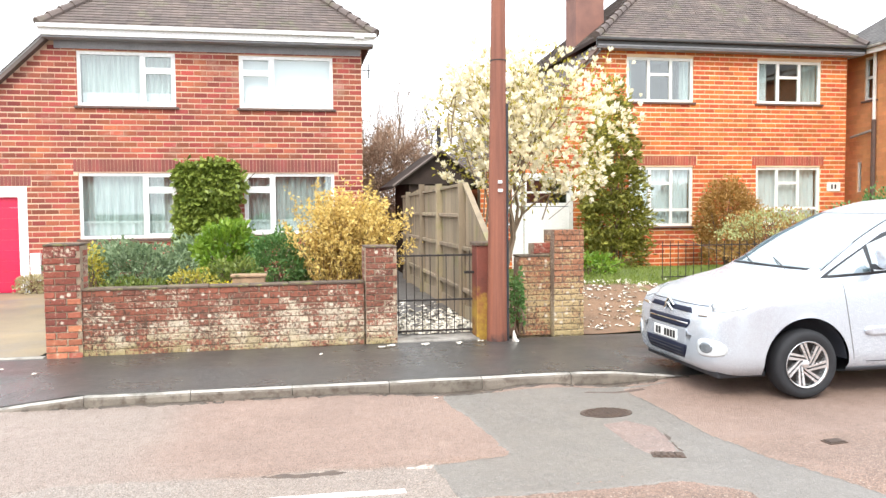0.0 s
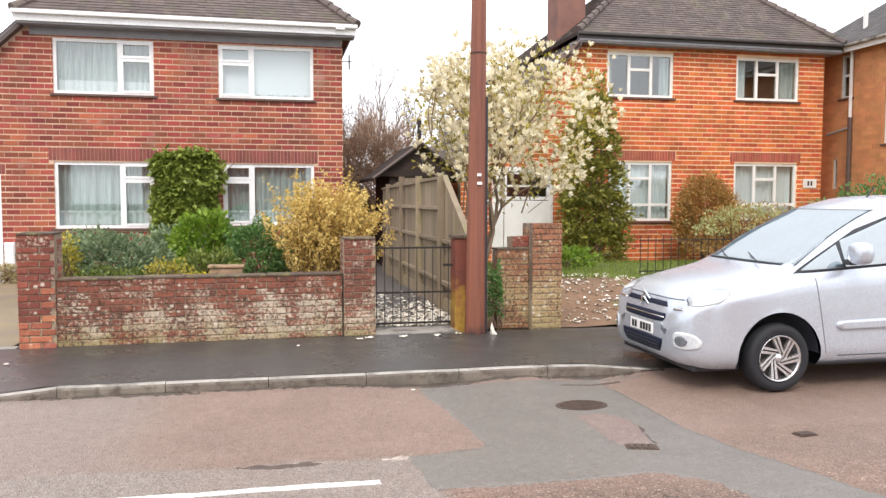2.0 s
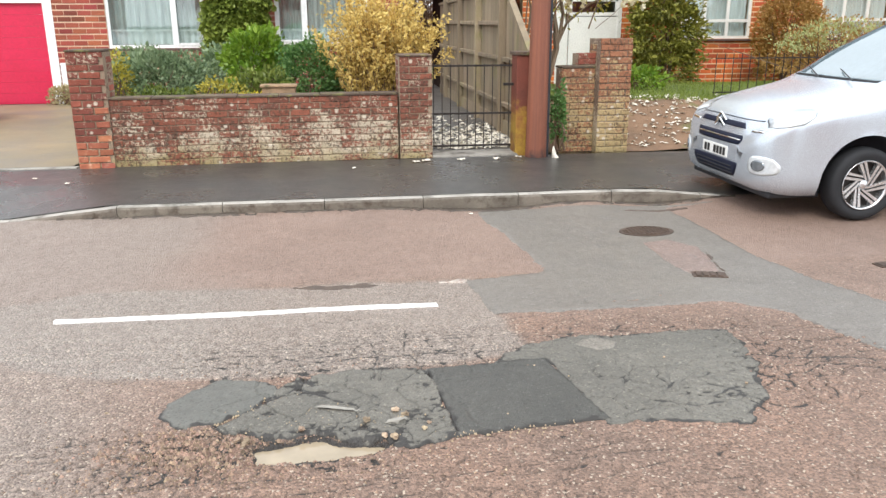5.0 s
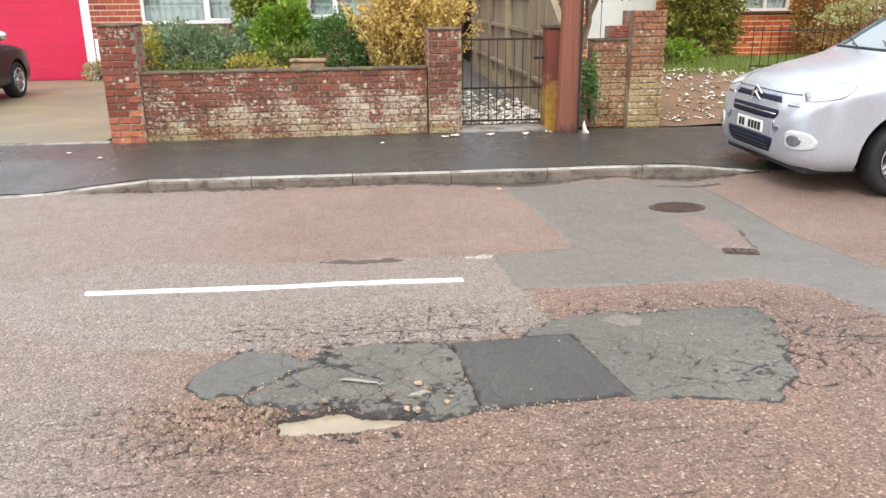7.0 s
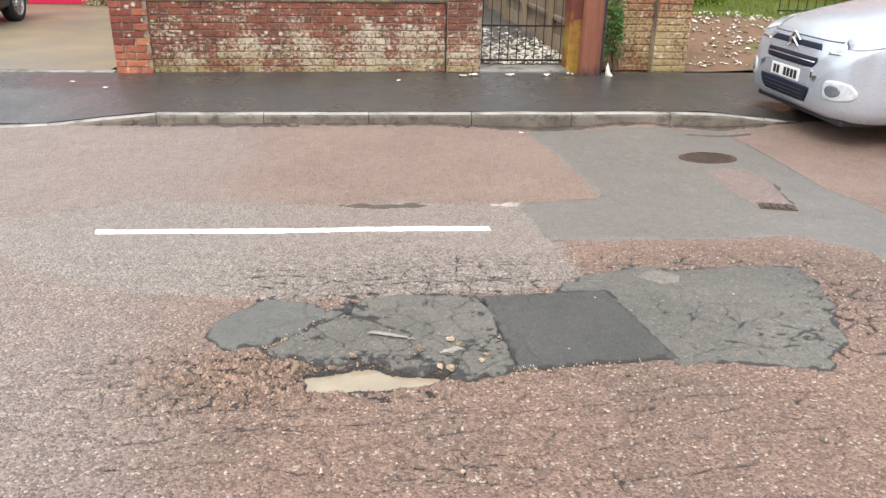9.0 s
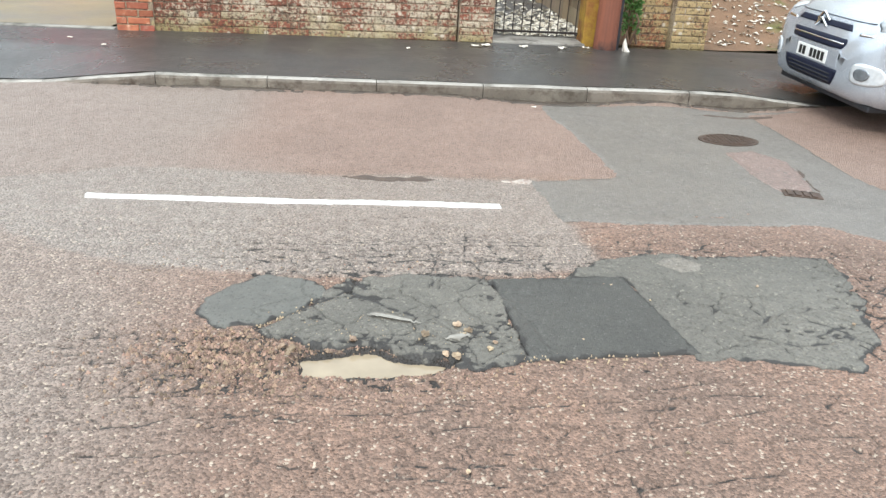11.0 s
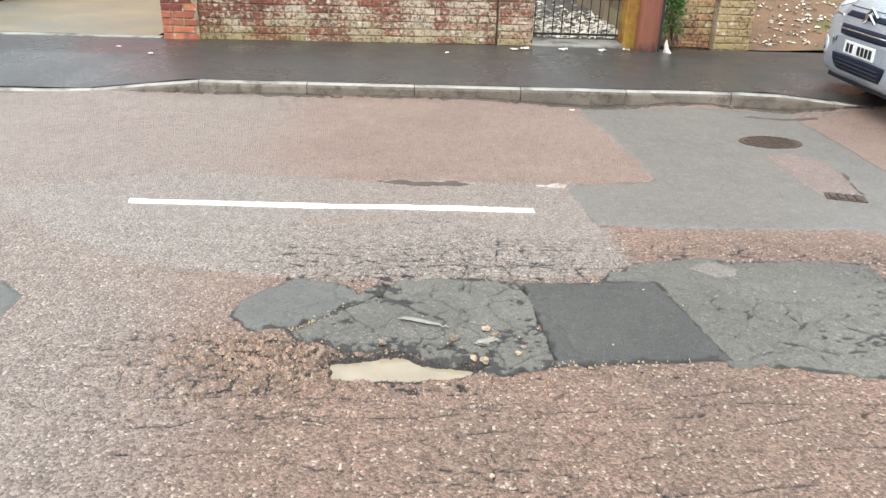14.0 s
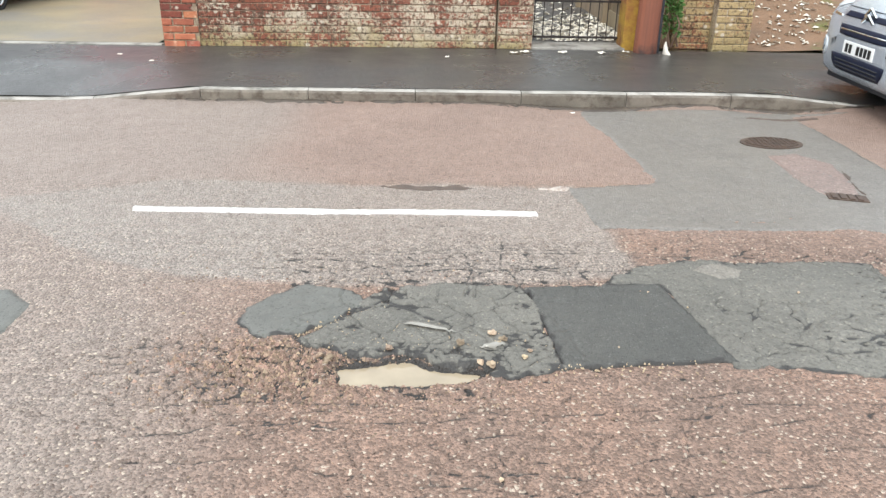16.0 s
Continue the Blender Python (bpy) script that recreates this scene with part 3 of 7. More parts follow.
def scratch(p, q, width, strength):
    x0, x1 = sorted((p[0], q[0]))
    y0, y1 = sorted((p[1], q[1]))
    i0, i1 = int((x0 - 3 * width - RX0) / RS), int((x1 + 3 * width - RX0) / RS) + 1
    j0, j1 = int((y0 - 3 * width - RY0) / RS), int((y1 + 3 * width - RY0) / RS) + 1
    i0, j0, i1, j1 = max(i0, 0), max(j0, 0), min(i1, crack_map.shape[1]), min(j1, crack_map.shape[0])
    if i1 <= i0 or j1 <= j0:
        return
    gx, gy = np.meshgrid(RX0 + RS * np.arange(i0, i1), RY0 + RS * np.arange(j0, j1))
    ex, ey = q[0] - p[0], q[1] - p[1]
    t = np.clip(((gx - p[0]) * ex + (gy - p[1]) * ey) / max(ex * ex + ey * ey, 1e-9), 0, 1)
    d = np.hypot(gx - p[0] - ex * t, gy - p[1] - ey * t)
    crack_map[j0:j1, i0:i1] = np.maximum(crack_map[j0:j1, i0:i1], strength * np.clip(1.35 - d / width, 0, 1))


def wander(x, y, heading, length, width, strength=1.0, turn=0.5, fork=0.12):
    """A crack that wanders from (x, y), now and then forking."""
    step, gone, base = 0.035, 0.0, heading
    while gone < length:
        heading += rng_road.gauss(0, turn)
        heading += (base - heading) * 0.35
        nx, ny = x + step * math.cos(heading), y + step * math.sin(heading)
        w = width * rng_road.uniform(0.5, 1.3)
        if rng_road.random() > 0.1:
            scratch((x, y), (nx, ny), w, strength * rng_road.uniform(0.6, 1))
        if rng_road.random() < fork:
            wander(nx, ny, base + rng_road.choice((-1, 1)) * rng_road.uniform(0.8, 1.6), length * 0.18, width * 0.8, strength * 0.9, turn, 0)
        x, y, gone = nx, ny, gone + step


# long cracks along the worn strip beside the repairs, and beneath them
for k in range(13):
    wander(rng_road.uniform(-0.7, 0.5), 3.42 + 0.035 * k + rng_road.uniform(-0.02, 0.02), rng_road.uniform(-0.08, 0.06), rng_road.uniform(0.5, 1.3), 0.005, 0.8, 0.25, 0.06)
for k in range(16):
    wander(rng_road.uniform(-1.5, 0.9), rng_road.uniform(1.7, 2.45), rng_road.uniform(-0.1, 0.1), rng_road.uniform(0.3, 0.9), 0.005, 0.8, 0.3, 0.05)
for k in range(9):
    wander(rng_road.uniform(-1.3, -0.5), rng_road.uniform(2.3, 2.75), rng_road.uniform(-0.2, 0.2), rng_road.uniform(0.3, 0.7), 0.006, 0.9)
for k in range(7):
    wander(rng_road.uniform(1.0, 1.4), 3.55 + 0.05 * k, rng_road.uniform(-0.05, 0.1), rng_road.uniform(0.5, 1.3), 0.006, 0.8)
for k in range(6):
    wander(rng_road.uniform(2.15, 2.5), rng_road.uniform(2.6, 3.5), rng_road.uniform(-0.6, 0.4), 0.5, 0.008, 0.9)
# crazed pieces inside the old repair and the broken middle
for k in range(12):
    wander(rng_road.uniform(1.3, 2.2), rng_road.uniform(2.65, 3.1), rng_road.uniform(0, 6.28), rng_road.uniform(0.25, 0.6), 0.006, 0.75, 0.4)
for k in range(6):
    wander(rng_road.uniform(-0.15, 0.5), rng_road.uniform(2.65, 3.25), rng_road.choice((0.3, 2.0, -0.7)) + rng_road.gauss(0, 0.4), rng_road.uniform(0.25, 0.55), 0.007, 0.9, 0.35)
for x, y, h, length in ((-0.85, 3.54, 0.03, 1.2), (0.0, 3.4, 0.02, 0.9), (0.3, 3.72, 0.0, 0.9), (-0.7, 3.36, 0.05, 0.6), (-1.1, 2.18, 0.03, 1.0), (0.5, 2.3, 0.02, 1.2), (0.9, 2.42, 0.02, 1.0), (0.7, 2.05, 0.03, 0.9), (-0.5, 3.66, 0.02, 1.3), (-0.2, 3.56, -0.03, 1.0), (-0.75, 3.45, 0.0, 1.1), (0.2, 3.46, 0.05, 0.7), (1.0, 3.64, -0.03, 1.2), (2.2, 3.3, -0.25, 0.8), (2.1, 3.5, -0.15, 0.7),
                        (-0.9, 2.36, 0.03, 1.5), (-0.6, 2.25, 0.0, 1.6), (0.0, 2.14, 0.03, 1.5), (-0.9, 2.06, 0.02, 1.3), (0.1, 1.95, 0.0, 1.2), (-1.2, 2.55, -0.05, 0.7)):
    wander(x, y, h, length, 0.0056 if y > 3 else 0.0062, 0.9, 0.2, 0.06)
wander(-0.5, 2.79, 0.68, 0.5, 0.016, 1.0, 0.12, 0.05)
wander(-0.12, 3.13, -0.75, 0.35, 0.016, 1.0, 0.2)
wander(-0.14, 3.1, 0.6, 0.2, 0.01, 1.0, 0.4)
wander(0.5, 3.26, -1.35, 0.62, 0.012, 1.0, 0.2)
for x, y, h in ((1.62, 2.86, 0.2), (1.75, 2.75, -0.15), (1.95, 2.82, -0.6), (1.5, 2.78, 0.1), (1.85, 2.9, -0.9)):
    wander(x, y, h, 0.32, 0.011, 1.0, 0.5, 0.25)
wander(2.3, 3.2, -0.4, 0.6, 0.012, 1.0, 0.3)
wander(2.46, 4.66, -0.75, 0.3, 0.012, 1.0, 0.1)
wander(2.63, 5.02, -1.1, 0.3, 0.009, 0.9, 0.1)
wander(0.9, 6.34, 0.0, 0.9, 0.01, 0.7, 0.3)
wander(2.6, 6.3, 0.1, 0.8, 0.014, 0.9, 0.3)


def alligator(x0, x1, y0, y1, cx, cy, width, strength, seed, ragged=0.25):
    """Crazing into blocks: the borders between scattered cells, cx by cy metres, in an uneven field."""
    r = np.random.RandomState(seed)
    i0, i1, j0, j1 = int((x0 - RX0) / RS), int((x1 - RX0) / RS), int((y0 - RY0) / RS), int((y1 - RY0) / RS)
    gx, gy = np.meshgrid(RX0 + RS * np.arange(i0, i1), RY0 + RS * np.arange(j0, j1))
    wx = gx + 0.07 * vnoise(gx, gy, 7, seed) + 0.04 * vnoise(gx, gy, 22, seed + 1)
    wy = gy + 0.04 * vnoise(gx, gy, 7, seed + 5) + 0.03 * vnoise(gx, gy, 24, seed + 6)
    u, v = (wx - x0) / cx + 2, (wy - y0) / cy + 2
    n, m = int((x1 - x0) / cx) + 6, int((y1 - y0) / cy) + 6
    jx, jy = r.rand(m, n), r.rand(m, n)
    ui, vi = np.floor(u).astype(int), np.floor(v).astype(int)
    f1, f2 = np.full(u.shape, 9.0), np.full(u.shape, 9.0)
    ax, ay, bx, by = (np.zeros(u.shape) for _ in range(4))
    for a in (-1, 0, 1):
        for b in (-1, 0, 1):
            p, q = np.clip(ui + a, 0, n - 1), np.clip(vi + b, 0, m - 1)
            qx, qy = (p + jx[q, p] - u) * cx, (q + jy[q, p] - v) * cy
            d = np.hypot(qx, qy)
            first, second = d < f1, (d >= f1) & (d < f2)
            bx, by, f2 = np.where(first, ax, np.where(second, qx, bx)), np.where(first, ay, np.where(second, qy, by)), np.where(first, f1, np.where(second, d, f2))
            ax, ay, f1 = np.where(first, qx, ax), np.where(first, qy, ay), np.where(first, d, f1)
    rim = (f2 * f2 - f1 * f1) / (2 * np.maximum(np.hypot(ax - bx, ay - by), 0.02))
    edge = np.minimum(np.minimum(gx - x0, x1 - gx) / (0.3 * (x1 - x0)), np.minimum(gy - y0, y1 - gy) / (0.3 * (y1 - y0)))
    field = np.clip((edge + ragged * 2 * vnoise(gx, gy, 5, seed + 9) + 0.3 * vnoise(gx, gy, 18, seed + 11)) * 2.2, 0, 1)
    line = np.clip((1.35 - rim / (width * (0.8 + 0.9 * vnoise(gx, gy, 20, seed + 13)))) * 1.6, 0, 1) * field * strength * np.clip(0.95 + 1.5 * vnoise(gx, gy, 7, seed + 14), 0, 1)
    crack_map[j0:j1, i0:i1] = np.maximum(crack_map[j0:j1, i0:i1], line)


for y, x0, x1 in ((3.37, -0.25, 1.05), (3.43, -0.55, 1.1), (3.49, -0.1, 1.05), (3.55, -0.6, 1.15), (3.62, -0.65, 0.6), (3.64, 0.45, 1.35), (3.31, -0.1, 0.5)):
    wander(x0, y, rng_road.uniform(-0.02, 0.02), x1 - x0, 0.0078, 1.0, 0.17, 0.05)
alligator(-0.85, 1.2, 3.24, 3.72, 0.5, 0.05, 0.0045, 0.75, 61)
alligator(0.9, 2.5, 3.48, 3.78, 0.3, 0.05, 0.005, 1.0, 62)
alligator(2.1, 3.0, 2.5, 3.75, 0.18, 0.07, 0.0055, 0.85, 63, 0.5)
alligator(-0.55, 0.66, 2.48, 3.34, 0.24, 0.2, 0.0058, 0.8, 64, 0.15)
alligator(1.2, 2.45, 2.5, 3.25, 0.22, 0.15, 0.0055, 0.85, 65)
alligator(-1.7, 2.3, 1.62, 2.66, 0.5, 0.055, 0.0042, 0.72, 66, 0.6)
alligator(-1.2, -0.3, 2.3, 2.9, 0.2, 0.05, 0.006, 0.7, 67)


def crumble(cx, cy, rx, ry, share, seed):
    """A spot where the surface has broken into crumbs and black gaps."""
    i0, i1, j0, j1 = (int(v / RS) for v in (cx - 1.3 * rx - RX0, cx + 1.3 * rx - RX0, cy - 1.3 * ry - RY0, cy + 1.3 * ry - RY0))
    gx, gy = np.meshgrid(RX0 + RS * np.arange(i0, i1), RY0 + RS * np.arange(j0, j1))
    field = np.clip(1.25 - np.hypot((gx - cx) / rx, (gy - cy) / ry), 0, 1)
    pit = vnoise(gx, gy * 1.6, 24, seed) + 0.7 * vnoise(gx, gy * 1.5, 55, seed + 1) + 0.5 * vnoise(gx, gy, 8, seed + 2)
    crack_map[j0:j1, i0:i1] = np.maximum(crack_map[j0:j1, i0:i1], np.clip((pit + share * field - 0.45) * 7, 0, 1) * np.clip(field * 4, 0, 1))


for cx, cy, rx, ry, share in ((-0.1, 3.17, 0.09, 0.1, 0.75), (0.0, 3.06, 0.13, 0.035, 0.6), (-0.32, 2.94, 0.16, 0.1, 0.25), (0.22, 2.675, 0.3, 0.055, 0.55), (-0.1, 2.72, 0.2, 0.045, 0.4),
                              (0.4, 2.78, 0.1, 0.07, 0.4), (0.5, 2.95, 0.05, 0.32, 0.35), (0.1, 3.31, 0.6, 0.05, 0.35), (-0.45, 3.3, 0.3, 0.05, 0.35), (0.25, 3.47, 0.85, 0.17, 0.0),
                              (-0.5, 2.6, 0.4, 0.16, 0.22), (0.2, 2.44, 0.3, 0.05, 0.25), (0.75, 2.54, 0.4, 0.05, 0.1),
                              (1.75, 2.8, 0.3, 0.12, 0.08), (2.2, 3.05, 0.18, 0.4, 0.1), (1.5, 3.6, 0.6, 0.07, 0.2)):
    crumble(cx, cy, rx, ry, share, 300 + int(100 * abs(cx) + 10 * cy))


def cracked(x, y):
    i = np.clip(((x - RX0) / RS), 0, crack_map.shape[1] - 2)
    j = np.clip(((y - RY0) / RS), 0, crack_map.shape[0] - 2)
    i0, j0 = i.astype(int), j.astype(int)
    u, v = i - i0, j - j0
    c = (crack_map[j0, i0] * (1 - u) + crack_map[j0, i0 + 1] * u) * (1 - v) + (crack_map[j0 + 1, i0] * (1 - u) + crack_map[j0 + 1, i0 + 1] * u) * v
    return np.where((x < RX0) | (x > RX1) | (y < RY0) | (y > RY1), 0, c)


HOLE = [(-0.27, 2.605), (-0.13, 2.635), (0.0, 2.65), (0.09, 2.6), (0.28, 2.57), (0.21, 2.52), (0.06, 2.49), (-0.1, 2.485), (-0.23, 2.515)]


def road_z(x, y):
    z = 0.008 * vnoise(x, y, 1.1, 1) + 0.004 * vnoise(x, y, 6, 2) + 0.003 * vnoise(x, y, 40, 3)
    hollow = np.clip(1 - ((x - 1.45) / 0.75) ** 2, 0, 1) + np.clip(1 - ((x - 3.1) / 0.6) ** 2, 0, 1)
    z = z + (0.04 - 0.035 * np.clip(hollow, 0, 1)) * np.clip((y - 5.7) / 0.9, 0, 1) * np.clip((x + 3.4) / 0.8, 0, 1)
    sd = poly_sd(x, y, HOLE) + 0.03 * vnoise(x, y, 12, 4)
    z = z - 0.05 * np.clip(0.55 - sd / 0.06, 0, 1)
    # ravelled stones round the hole
    near = np.clip(1 - np.hypot((x + 0.3) / 0.8, (y - 2.55) / 0.35), 0, 1)
    z = z + near * 0.012 * (vnoise(x, y, 35, 6) + vnoise(x, y, 70, 7))
    return z - 0.012 * cracked(x, y)


def sheet_mesh(name, xs, ys, zfun, material, parent=None, label=""):
    gx, gy = np.meshgrid(xs, ys)
    z = zfun(gx, gy)
    nx, ny = len(xs), len(ys)
    idx = np.arange(nx * ny).reshape(ny, nx)
    faces = np.stack([idx[:-1, :-1], idx[:-1, 1:], idx[1:, 1:], idx[1:, :-1]], -1).reshape(-1, 4)
    verts = np.stack([gx, gy, z], -1).reshape(-1, 3)
    me = bpy.data.meshes.new(name)
    me.from_pydata(verts.tolist(), [], faces.tolist())
    me.polygons.foreach_set("use_smooth", [True] * len(me.polygons))
    return link(name, me, material, parent, label), gx, gy


def floats(ob, key, values):
    a = ob.data.attributes.new(key, 'FLOAT', 'POINT')
    a.data.foreach_set("value", np.asarray(values, np.float32).ravel())


def steps(a, b, s):
    return list(np.arange(a, b - s / 2, s))


def smoothstep(a, b, v):
    t = np.clip((v - a) / (b - a), 0, 1)
    return t * t * (3 - 2 * t)


KERB_Y = 6.62
ground, _, _ = sheet_mesh("ground", steps(-600, 601, 40), steps(-300, 901, 40), lambda x, y: 0 * x - 0.12, M["field"])
tagged(ground, "flat ground running out to the horizon", "ground", kind="structure")

xs = steps(-40, -8, 1.5) + steps(-8, -2.2, 0.08) + steps(-2.2, -1.6, 0.025) + steps(-1.6, 2.6, 0.0085) + steps(2.6, 3.2, 0.025) + steps(3.2, 8, 0.08) + steps(8, 42, 1.5)
ys = steps(-9, 0, 0.5) + steps(0, 1.75, 0.06) + steps(1.75, 3.95, 0.0085) + steps(3.95, 4.3, 0.02) + steps(4.3, KERB_Y + 0.1, 0.035)
road, gx, gy = sheet_mesh("road", xs, ys, road_z, M["road"])
tagged(road, "worn red-brown chipped asphalt road, damp and cracked", "road", kind="structure")
ravel = np.clip(1.15 - np.hypot((gx + 0.38) / 0.62, (gy - 2.58) / 0.24), 0, 1)
floats(road, "crack", np.clip(np.clip(cracked(gx, gy), 0, 1) ** 1.3 * 0.95 + 0.8 * smoothstep(0.045, 0.0, poly_sd(gx, gy, HOLE) + 0.04 * vnoise(gx, gy, 16, 73)) + 0.6 * ravel * smoothstep(0.02, 0.2, vnoise(gx, gy, 26, 71) + 0.5 * vnoise(gx, gy, 60, 72)), 0, 0.95))
floats(road, "lane", np.maximum(smoothstep(4.52, 4.78, gy + 0.12 * vnoise(gx, gy, 3, 9) + 0.05 * vnoise(gx, gy, 14, 10)), 0.5 * smoothstep(3.65, 4.05, gy + 0.2 * vnoise(gx, gy, 3, 19))))
floats(road, "worn", 0.85 * smoothstep(0.05, -0.05, poly_sd(gx, gy, [(-1.5, 3.5), (-0.6, 3.3), (0.3, 3.3), (1.08, 3.36), (1.06, 3.9), (0.97, 4.62), (-1.5, 4.65), (-2.4, 4.3)]) + 0.1 * vnoise(gx, gy, 2.5, 11) + 0.05 * vnoise(gx, gy, 12, 12)) + 0.65 * smoothstep(-0.35, -1.45, gx + 0.5 * vnoise(gx, gy, 2, 15)))


def repair(name, poly, material, label, step, rise=0.006, rag=0.02, crack=1.0):
    """An asphalt repair: a thin slab with a ragged outline, following the road's relief."""
    px, py = [p[0] for p in poly], [p[1] for p in poly]
    gx, gy = np.meshgrid(np.arange(min(px) - 0.1, max(px) + 0.1, step), np.arange(min(py) - 0.1, max(py) + 0.1, step))

    def sd(x, y):
        return poly_sd(x, y, poly) + rag * (1.6 * vnoise(x, y, 9, 21) + 0.8 * vnoise(x, y, 28, 22))
    d = sd(gx, gy)
    e = step * 0.5
    ddx, ddy = (sd(gx + e, gy) - sd(gx - e, gy)) / (2 * e), (sd(gx, gy + e) - sd(gx, gy - e)) / (2 * e)
    ln = np.maximum(np.hypot(ddx, ddy), 0.3)
    out = d > 0
    move = np.where(out, np.clip(d, 0, step * 1.5), 0)
    vx, vy = gx - move * ddx / ln / ln, gy - move * ddy / ln / ln
    z = road_z(vx, vy) + np.where(out, -0.004, rise * np.clip(-d / 0.012, 0.4, 1))
    ny, nx = gx.shape
    idx = np.arange(nx * ny).reshape(ny, nx)
    faces = np.stack([idx[:-1, :-1], idx[:-1, 1:], idx[1:, 1:], idx[1:, :-1]], -1).reshape(-1, 4)
    keep = (~out).ravel()[faces].any(1)
    faces = faces[keep]
    used, inv = np.unique(faces, return_inverse=True)
    verts = np.stack([vx, vy, z], -1).reshape(-1, 3)[used]
    me = bpy.data.meshes.new(name)
    me.from_pydata(verts.tolist(), [], inv.reshape(-1, 4).tolist())
    me.polygons.foreach_set("use_smooth", [True] * len(me.polygons))
    ob = link(name, me, material)
    vd = sd(verts[:, 0], verts[:, 1])
    joint = smoothstep(-0.026, -0.004, vd + 0.035 * vnoise(verts[:, 0], verts[:, 1], 25, 23)) * 0.75 if crack and step < 0.02 else 0
    lip = 0.0
    if crack and step < 0.01:
        # crumbled black edge along the pothole
        ux, uy = verts[:, 0], verts[:, 1]
        lip = smoothstep(0.14, 0.02, poly_sd(ux, uy, HOLE) + 0.12 * vnoise(ux, uy, 22, 81)) * smoothstep(-0.12, 0.12, vnoise(ux, uy, 45, 82) + 0.06)
    floats(ob, "crack", np.clip(np.maximum(np.maximum(np.clip(cracked(verts[:, 0], verts[:, 1]), 0, 1) ** 1.5 * crack, joint), lip), 0, 1) * 0.9)
    return tagged(ob, label, "road patch", kind="structure")


repair("asphalt_patch", [(1.36, 6.5), (1.36, 6.25), (1.45, 5.68), (1.5, 5.15), (1.525, 4.71), (1.2, 4.66), (0.94, 4.61), (0.97, 4.3), (0.99, 3.95), (1.49, 3.95), (2.5, 3.97), (2.75, 3.75), (3.0, 3.0), (3.3, 1.9), (4.2, 1.6), (3.75, 3.0), (3.3, 4.3), (3.16, 4.9), (3.17, 5.62), (3.14, 6.4), (3.8, 6.5)],
       M["patch_grey"], "smooth grey asphalt repair running to the kerb", 0.03, 0.005, 0.02)
repair("asphalt_patch", [(2.46, 5.3), (2.7, 5.36), (2.85, 5.12), (2.78, 4.66), (2.68, 4.42), (2.5, 4.5), (2.45, 4.72)], M["patch_red"], "red-brown strip left between grey repairs", 0.02, 0.009, 0.008)
repair("asphalt_patch", [(0.515, 3.255), (1.145, 3.285), (1.265, 2.63), (0.9, 2.605), (0.575, 2.575)], M["patch_dark"], "square of newer dark asphalt", 0.012, 0.0135, 0.008, 0.1)
repair("asphalt_patch", [(0.86, 3.275), (1.05, 3.45), (1.17, 3.51), (1.34, 3.56), (1.6, 3.545), (2.29, 3.555), (2.28, 3.38), (2.21, 3.13), (2.07, 2.75), (1.85, 2.52), (1.7, 2.535), (1.5, 2.585), (1.24, 2.6), (1.13, 3.27)],
       M["patch_old"], "old grey asphalt repair, crazed and breaking up", 0.0075, 0.006, 0.03)
repair("asphalt_patch", [(-0.11, 3.11), (-0.03, 3.26), (0.14, 3.29), (0.54, 3.25), (0.6, 2.58), (0.37, 2.515), (0.28, 2.575), (0.1, 2.63), (-0.01, 2.67), (-0.12, 2.66), (-0.26, 2.665), (-0.32, 2.7), (-0.46, 2.79), (-0.31, 2.93), (-0.22, 3.06), (-0.2, 3.18), (-0.1, 3.24)],
       M["patch_old"], "broken grey asphalt repair beside the pothole", 0.0065, 0.012, 0.03)
repair("asphalt_patch", [(-0.71, 2.93), (-0.71, 3.05), (-0.63, 3.18), (-0.47, 3.27), (-0.3, 3.25), (-0.21, 3.17), (-0.19, 3.09), (-0.28, 2.985), (-0.39, 2.885), (-0.47, 2.82), (-0.6, 2.8)],
       M["patch_smooth"], "oval smooth grey asphalt repair with a crumbled edge", 0.0075, 0.009, 0.026, 0.3)
repair("asphalt_patch", [(-1.78, 3.22), (-1.61, 3.05), (-1.6, 2.84), (-1.68, 2.72), (-2.6, 2.7), (-2.7, 3.2)], M["patch_smooth"], "grey asphalt repair with worn edge", 0.025, 0.007, 0.02)

repair("asphalt_patch", [(1.33, 3.43), (1.41, 3.5), (1.5, 3.515), (1.585, 3.43), (1.54, 3.36), (1.44, 3.335)], M["patch_pale"], "small pale grey plug in an old repair", 0.012, 0.011, 0.012, 0)

# muddy water in the pothole
puddle = repair("puddle", [(-0.3, 2.63), (-0.13, 2.66), (0.02, 2.67), (0.1, 2.62), (0.27, 2.57), (0.22, 2.5), (0.06, 2.47), (-0.1, 2.46), (-0.26, 2.5)], M["water"], "muddy brown water lying in a pothole", 0.02, 0, 0.0)
for v in puddle.data.vertices:
    v.co.z = -0.021
tagged(puddle, category="puddle", kind="structure")
puddle = repair("puddle", [(-0.03, 2.89), (0.0, 2.915), (0.06, 2.895), (0.13, 2.865), (0.2, 2.83), (0.13, 2.838), (0.05, 2.865)], M["pale_water"], "sliver of pale water in a crack of the road", 0.008, 0, 0.004)
for v in puddle.data.vertices:
    v.co.z += 0.024
tagged(puddle, category="puddle", kind="structure")

puddle = repair("puddle", [(0.25, 2.72), (0.33, 2.715), (0.375, 2.74), (0.36, 2.755), (0.29, 2.73)], M["pale_water"], "sliver of pale water on broken asphalt", 0.006, 0, 0.004)
for v in puddle.data.vertices:
    v.co.z += 0.022
tagged(puddle, category="puddle", kind="structure")

